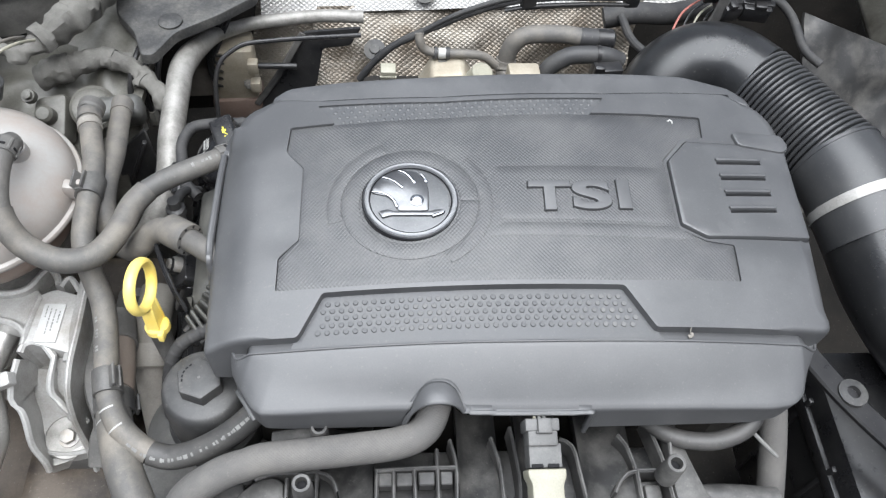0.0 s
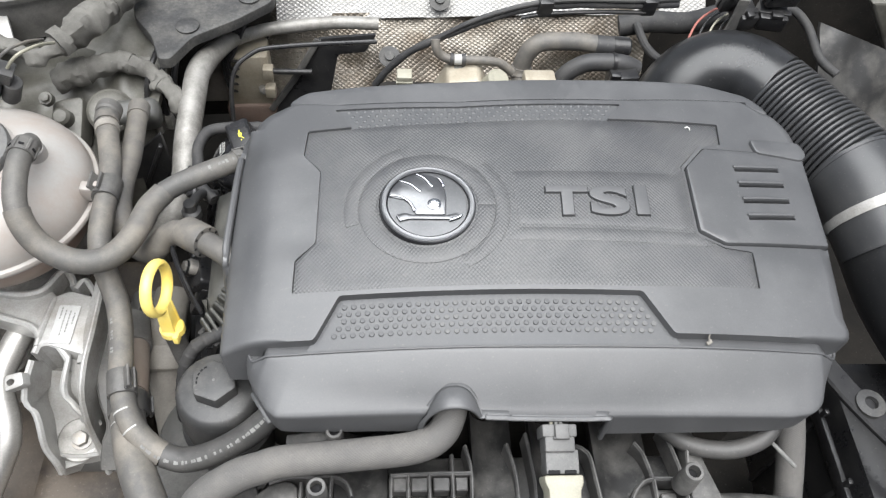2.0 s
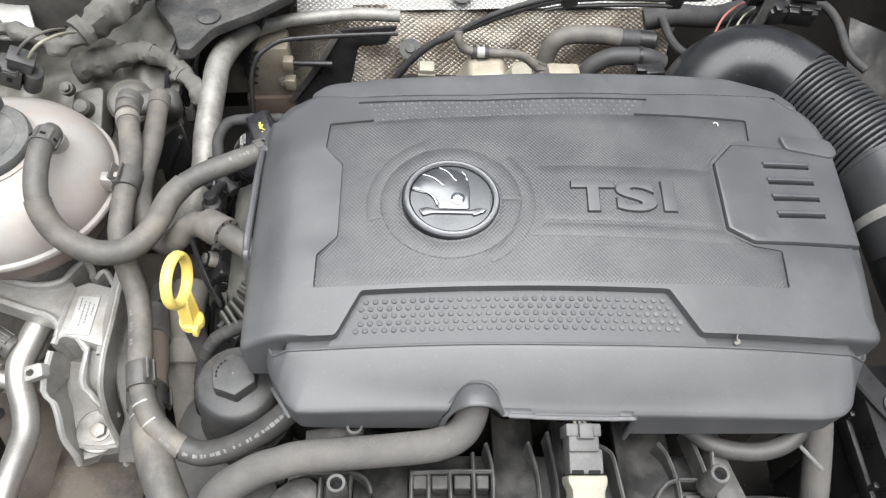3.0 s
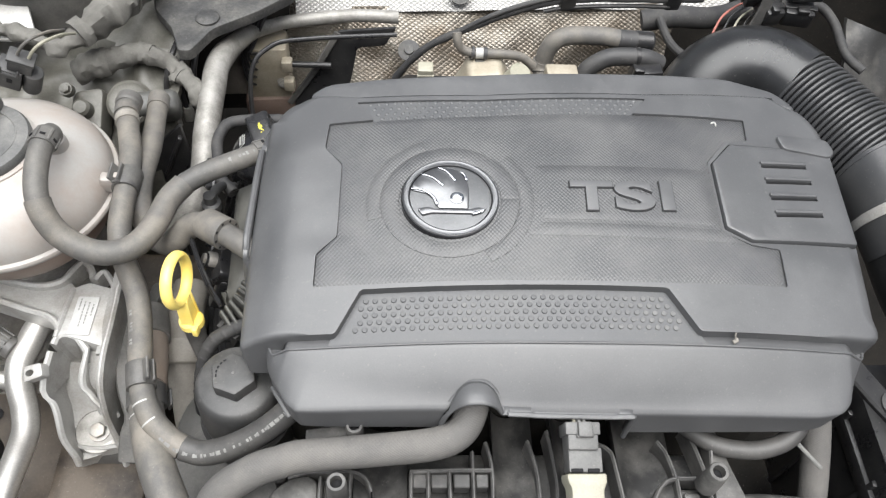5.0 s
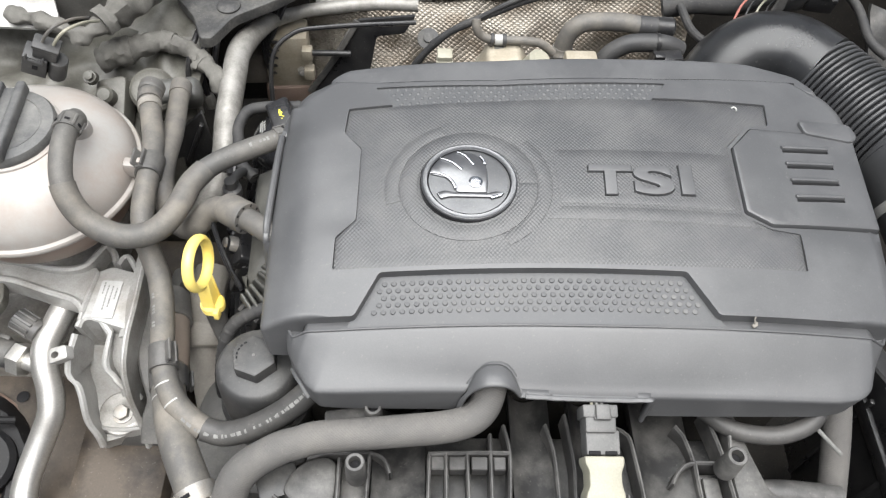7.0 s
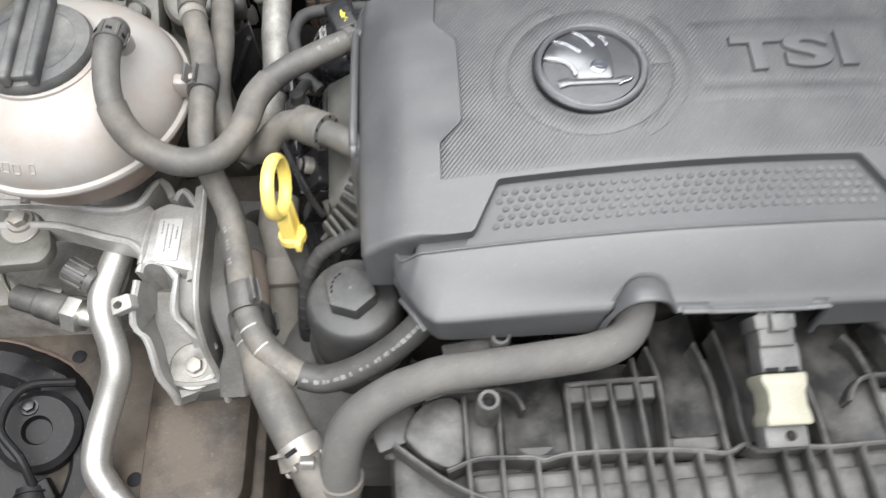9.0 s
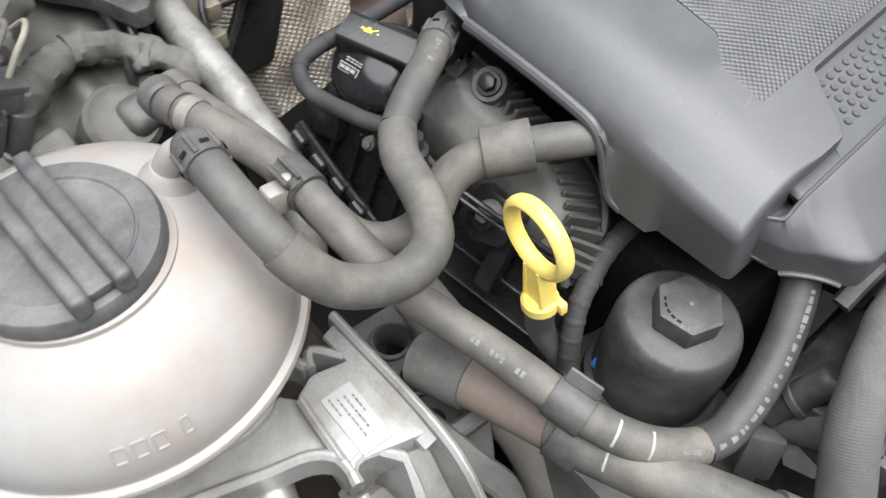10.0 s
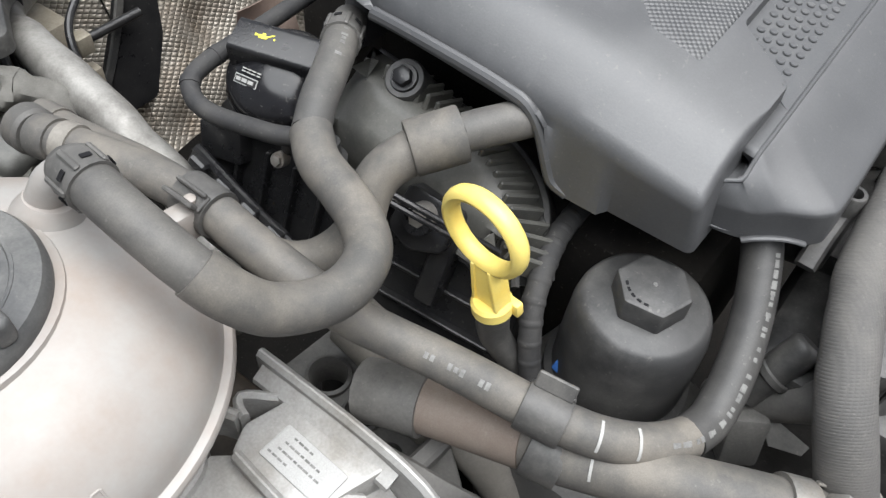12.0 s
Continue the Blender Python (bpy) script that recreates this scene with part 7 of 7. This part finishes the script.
def runner(x0, x1, y0, y1, deep, shallow):
    """A hollow channel that rises towards the front."""
    bm = bmesh.new()
    rows = []
    for v in np.linspace(0, 1, 14):
        d = deep + (shallow - deep) * (1 - v) ** 0.7
        rows.append([bm.verts.new((x0 + (x1 - x0) * u, y0 + (y1 - y0) * v, 0.860 - 0.008 * v - d * math.sin(u * math.pi) ** 0.7)) for u in np.linspace(0, 1, 17)])
    for a, b in zip(rows, rows[1:]):
        for k in range(16):
            bm.faces.new((a[k], a[k + 1], b[k + 1], b[k]))
    ext = bmesh.ops.extrude_face_region(bm, geom=bm.faces[:])
    bmesh.ops.translate(bm, verts=[v for v in ext["geom"] if isinstance(v, bmesh.types.BMVert)], vec=(0, 0, -0.012))
    bmesh.ops.recalc_face_normals(bm, faces=bm.faces[:])
    return bm


# runner floors take the darker copy, shade set in colour
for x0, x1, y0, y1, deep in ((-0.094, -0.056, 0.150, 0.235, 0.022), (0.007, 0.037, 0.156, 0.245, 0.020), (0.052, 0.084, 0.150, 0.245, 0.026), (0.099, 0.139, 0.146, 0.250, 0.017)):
    part("runner", runner(x0, x1, y0, y1, deep, 0.004), MAN_SHADED, man)
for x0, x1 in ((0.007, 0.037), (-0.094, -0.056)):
    part("ledge", prism(rounded([(x0, 0.1470), (x1, 0.1470), (x1, 0.1570), (x0, 0.1570)], 0.001, 2), 0.84, 0.8560, 0.002), MAN_LIT_DUST, man)
part("cell_floor", prism([(-0.116, 0.148), (-0.097, 0.148), (-0.097, 0.190), (-0.116, 0.190)], 0.83, 0.8480, 0.001), MAN_LIT_DUST, man)
part("cell_floor", prism([(-0.054, 0.147), (0.004, 0.147), (0.004, 0.191), (-0.054, 0.191)], 0.83, 0.8430, 0.001), MAN_SHADED, man)
part("front_tray", prism(rounded([(-0.096, 0.070), (0.19, 0.070), (0.19, 0.144), (-0.118, 0.142)], 0.004), 0.80, 0.8520, 0.003), MAN_LIT_DUST, man)
part("tray_step", prism(rounded([(-0.116, 0.070), (0.155, 0.070), (0.155, 0.1330), (-0.116, 0.1310)], 0.003), 0.80, 0.8560, 0.002), MAN_LIT_DUST, man)
MT = 0.8655
MAN_RIBS = [
    [(-0.117, 0.187), (-0.117, 0.146), (-0.116, 0.110)], [(-0.096, 0.192), (-0.097, 0.146), (-0.097, 0.105)], [(-0.053, 0.191), (-0.054, 0.147), (-0.054, 0.105)], [(-0.041, 0.191), (-0.041, 0.147), (-0.041, 0.105)],
    [(-0.026, 0.191), (-0.025, 0.147), (-0.026, 0.105)], [(-0.009, 0.206), (-0.009, 0.147), (-0.010, 0.105)], [(0.001, 0.213), (0.005, 0.191), (0.003, 0.147), (0.002, 0.105)], [(0.032, 0.214), (0.037, 0.193), (0.038, 0.169), (0.038, 0.144), (0.038, 0.105)],
    [(0.047, 0.222), (0.049, 0.206), (0.051, 0.183), (0.050, 0.162), (0.051, 0.145)], [(0.084, 0.212), (0.093, 0.206), (0.096, 0.186), (0.098, 0.162), (0.098, 0.143), (0.099, 0.110)], [(0.087, 0.162), (0.086, 0.143), (0.086, 0.105)],
    [(0.139, 0.187), (0.139, 0.167), (0.140, 0.144)], [(0.153, 0.226), (0.160, 0.195), (0.162, 0.171), (0.164, 0.144)], [(-0.076, 0.146), (-0.076, 0.112)], [(0.021, 0.145), (0.021, 0.105)], [(0.071, 0.143), (0.071, 0.105)], [(0.119, 0.144), (0.118, 0.110)], [(0.144, 0.144), (0.144, 0.115)], [(0.166, 0.144), (0.167, 0.118)],
    [(0.129, 0.214), (0.134, 0.206), (0.137, 0.194), (0.138, 0.186)], [(0.139, 0.186), (0.131, 0.184), (0.124, 0.177), (0.120, 0.170)],
]
MAN_WALLS = [
    [(-0.054, 0.191), (-0.024, 0.192), (0.005, 0.192)],
    [(-0.140, 0.187), (-0.125, 0.191), (-0.114, 0.191), (-0.095, 0.191), (-0.085, 0.186), (-0.081, 0.176)],
    [(-0.130, 0.142), (-0.112, 0.148), (-0.095, 0.148), (-0.078, 0.147), (-0.072, 0.145), (-0.054, 0.148), (0.001, 0.147), (0.023, 0.145), (0.037, 0.143), (0.050, 0.148), (0.056, 0.143), (0.084, 0.144), (0.098, 0.143), (0.130, 0.144), (0.167, 0.144), (0.190, 0.145)],
    [(-0.161, 0.160), (-0.145, 0.147), (-0.130, 0.136), (-0.111, 0.126), (-0.080, 0.116), (-0.05, 0.110)],
    [(0.139, 0.186), (0.150, 0.186), (0.164, 0.186)],
]
for line in MAN_RIBS:
    part("rib", upright([(x, y, MT) for x, y in line], 0.0030, 0.024), MAN_LIT_DUST, man)
for line in MAN_WALLS:
    part("wall", upright([(x, y, MT + 0.0006) for x, y in line], 0.0030, 0.026), MAN_LIT_DUST, man)
for x0, x1 in ((-0.052, -0.042), (-0.039, -0.027), (-0.023, -0.011), (-0.007, 0.002)):
    part("tab", block((x1 - x0, 0.0100, 0.012), pose((x0 + x1) / 2, 0.1850, 0.8560), 0.0008, 1), MAN_LIT_DUST, man)
part("plate", crumple(prism(refine(rounded([(-0.157, 0.164), (-0.142, 0.149), (-0.128, 0.142), (-0.1185, 0.148), (-0.1185, 0.184), (-0.125, 0.189), (-0.140, 0.186), (-0.150, 0.177)], 0.006), 0.006), 0.84, 0.8640, 0.004), 0.0012, 70, 4.0), MAN_LIT_DUST, man)
part("lug_plate", block((0.030, 0.022, 0.010), pose(-0.160, 0.172, 0.852, 0, 0, 20), 0.002), BLACK_DUSTY, man)
part("pocket", prism(rounded([(0.142, 0.146), (0.1605, 0.146), (0.1585, 0.182), (0.142, 0.182)], 0.002), 0.84, 0.8520, 0.002), MAN_SHADED, man)
part("inner_box", prism(rounded([(0.1445, 0.147), (0.1580, 0.147), (0.1565, 0.178), (0.1445, 0.178)], 0.002), 0.84, 0.8570, 0.002), MAN_LIT_DUST, man)


def boss(x, y, z, r=0.0062, h=0.028):
    b = part("boss", lathe([(r * 1.15, z - h), (r, z - 0.001), (r * 0.9, z), (r * 0.62, z), (r * 0.55, z - 0.010), (0.0, z - 0.010)], pose(x, y, 0), 24), MAN_LIT_DUST, man)
    # black disc across the bore as its inner shade
    part("boss_bore", lathe([(r * 0.54, z - 0.0065), (0.0, z - 0.0063)], pose(x, y, 0), 18), GROOVE, b)


boss(-0.1040, 0.1740, 0.8930, 0.0068)
boss(0.1590, 0.1810, 0.8930, 0.0072)
boss(-0.0935, 0.2130, 0.8950, 0.0062, 0.05)
part("ear", ribbon([(-0.128, 0.214, 0.872), (-0.110, 0.214, 0.878), (-0.094, 0.213, 0.884)], 0.010, 0.004), MAN_LIT_DUST, man)
part("stay", prism(rounded([(0.1660, 0.2260), (0.1740, 0.2260), (0.1800, 0.1950), (0.1880, 0.1670), (0.2010, 0.1560), (0.1900, 0.1400), (0.1650, 0.1450), (0.1635, 0.1850)], 0.003), 0.846, 0.8660, 0.002), MAN_LIT_DUST, man)
part("stay_edge", upright([(0.1655, 0.2260, 0.8770), (0.1650, 0.2050, 0.8740), (0.1640, 0.1900, 0.8700)], 0.0026, 0.020), MAN_LIT_DUST, man)
part("pipe_stub", tube([(0.185, 0.168, 0.850), (0.205, 0.168, 0.852), (0.245, 0.165, 0.850)], 0.0100), MAN_LIT_DUST, man)

cn = thing("sensor_plug", (0.0625, 0.20, 0.90), "grey plug on a cream plastic connector", "connector")
km = frame_of((0.0590, 0.1992, 0.9137), (0, -0.27, 0.96), (1, 0, 0))
part("plug", block((0.0205, 0.0180, 0.020), km @ pose(0, -0.0020, 0), 0.0015), PLUG, cn, "dusty grey plug housing")
part("plug_rim", block((0.0235, 0.0085, 0.022), km @ pose(0, 0.0030, 0.0), 0.0012), PLUG, cn)
part("latch", block((0.0095, 0.0100, 0.006), km @ pose(0.001, 0.002, 0.0118), 0.001), PLUG, cn)
part("socket", block((0.0225, 0.0160, 0.018), km @ pose(0.0015, -0.0170, -0.002), 0.0012), PLUG, cn)
part("cream_socket", prism(rounded([(-0.0130, -0.0145), (0.0130, -0.0145), (0.0130, -0.0100), (0.0112, -0.0040), (0.0112, 0.0040), (0.0135, 0.0090), (0.0135, 0.0145), (-0.0130, 0.0145), (-0.0130, 0.0100), (-0.0105, 0.0050), (-0.0105, -0.0050), (-0.0130, -0.0100)], 0.002), -0.012, 0.008, 0.0015, km @ pose(0.002, -0.0400, -0.002)), CREAM, cn, "cream plastic socket")
part("foot", block((0.0250, 0.0130, 0.016), km @ pose(0.002, -0.0600, -0.010), 0.002), PLUG, cn)
part("contact", lathe([(0.003, 0.0), (0.003, 0.001), (0.0, 0.0012)], km @ pose(0.004, -0.0600, -0.002), 12), DEEP, cn)
for k in range(3):
    part("wire", tube([km @ Vector((-0.004 + 0.004 * k, 0.006, 0.003)), km @ Vector((-0.003 + 0.003 * k, 0.0105, -0.002)), km @ Vector((0.0, 0.016, -0.016))], 0.0012, sides=8), INK if k else CREAM, cn)
for x in (-0.0045, 0.0065):
    part("slot", block((0.0080, 0.0026, 0.0020), km @ pose(x, -0.0238, 0.0066), 0.0004, 1), GROOVE, cn)
part("latch_frame", block((0.0115, 0.0024, 0.0030), km @ pose(0.001, -0.0020, 0.0115), 0.0006, 1), PLUG, cn)

fh = thing("fabric_hose", (0.262, 0.22, 0.80), "fabric-covered grey hose hanging beside the manifold", "hose")
FH = [(0.258, 0.268, 0.872), (0.258, 0.248, 0.870), (0.260, 0.225, 0.852), (0.263, 0.20, 0.825), (0.266, 0.17, 0.79), (0.27, 0.13, 0.74)]
part("hose", tube(FH, 0.0108), FABRIC, fh)
part("cuff", hose_band(FH, 0.12, 0.010, 0.0120), RUBBER, fh)
ch = thing("curved_pipe", (0.20, 0.23, 0.87), "curved grey pipe under the cover's corner", "pipe")
part("pipe", tube([(0.150, 0.225, 0.868), (0.170, 0.208, 0.872), (0.200, 0.203, 0.876), (0.225, 0.212, 0.882), (0.236, 0.232, 0.890), (0.236, 0.25, 0.895)], 0.0068), RUBBER_MID, ch)
part("wire", tube([(0.222, 0.220, 0.876), (0.238, 0.205, 0.868), (0.252, 0.196, 0.858)], 0.0016, sides=8), INK, ch)

# small litter lying on the cover
lint = thing("lint", (0.1892, 0.4435, 0.9615), "curl of white lint on the knurled panel of the cover", "lint")
part("fibre", tube([(0.1868, 0.4452, 0.9622), (0.1890, 0.4462, 0.9626), (0.1906, 0.4448, 0.9624), (0.1904, 0.4425, 0.9622)], 0.0007, 0.0006, 8), WHITE, lint)
crumb = thing("crumb", (0.1694, 0.2560, 0.9412), "pale crumb of plant litter in the seam of the cover", "litter")
part("flake", crumple(block((0.0044, 0.0030, 0.0022), pose(0.1694, 0.2560, 0.9430, 10, 12, 25), 0.0008), 0.0012, 420), NECK, crumb)
part("stalk", tube([(0.1690, 0.2560, 0.9450), (0.1684, 0.2580, 0.9475), (0.1690, 0.2592, 0.9490)], 0.0005, 0.0006, 8), NECK, crumb)
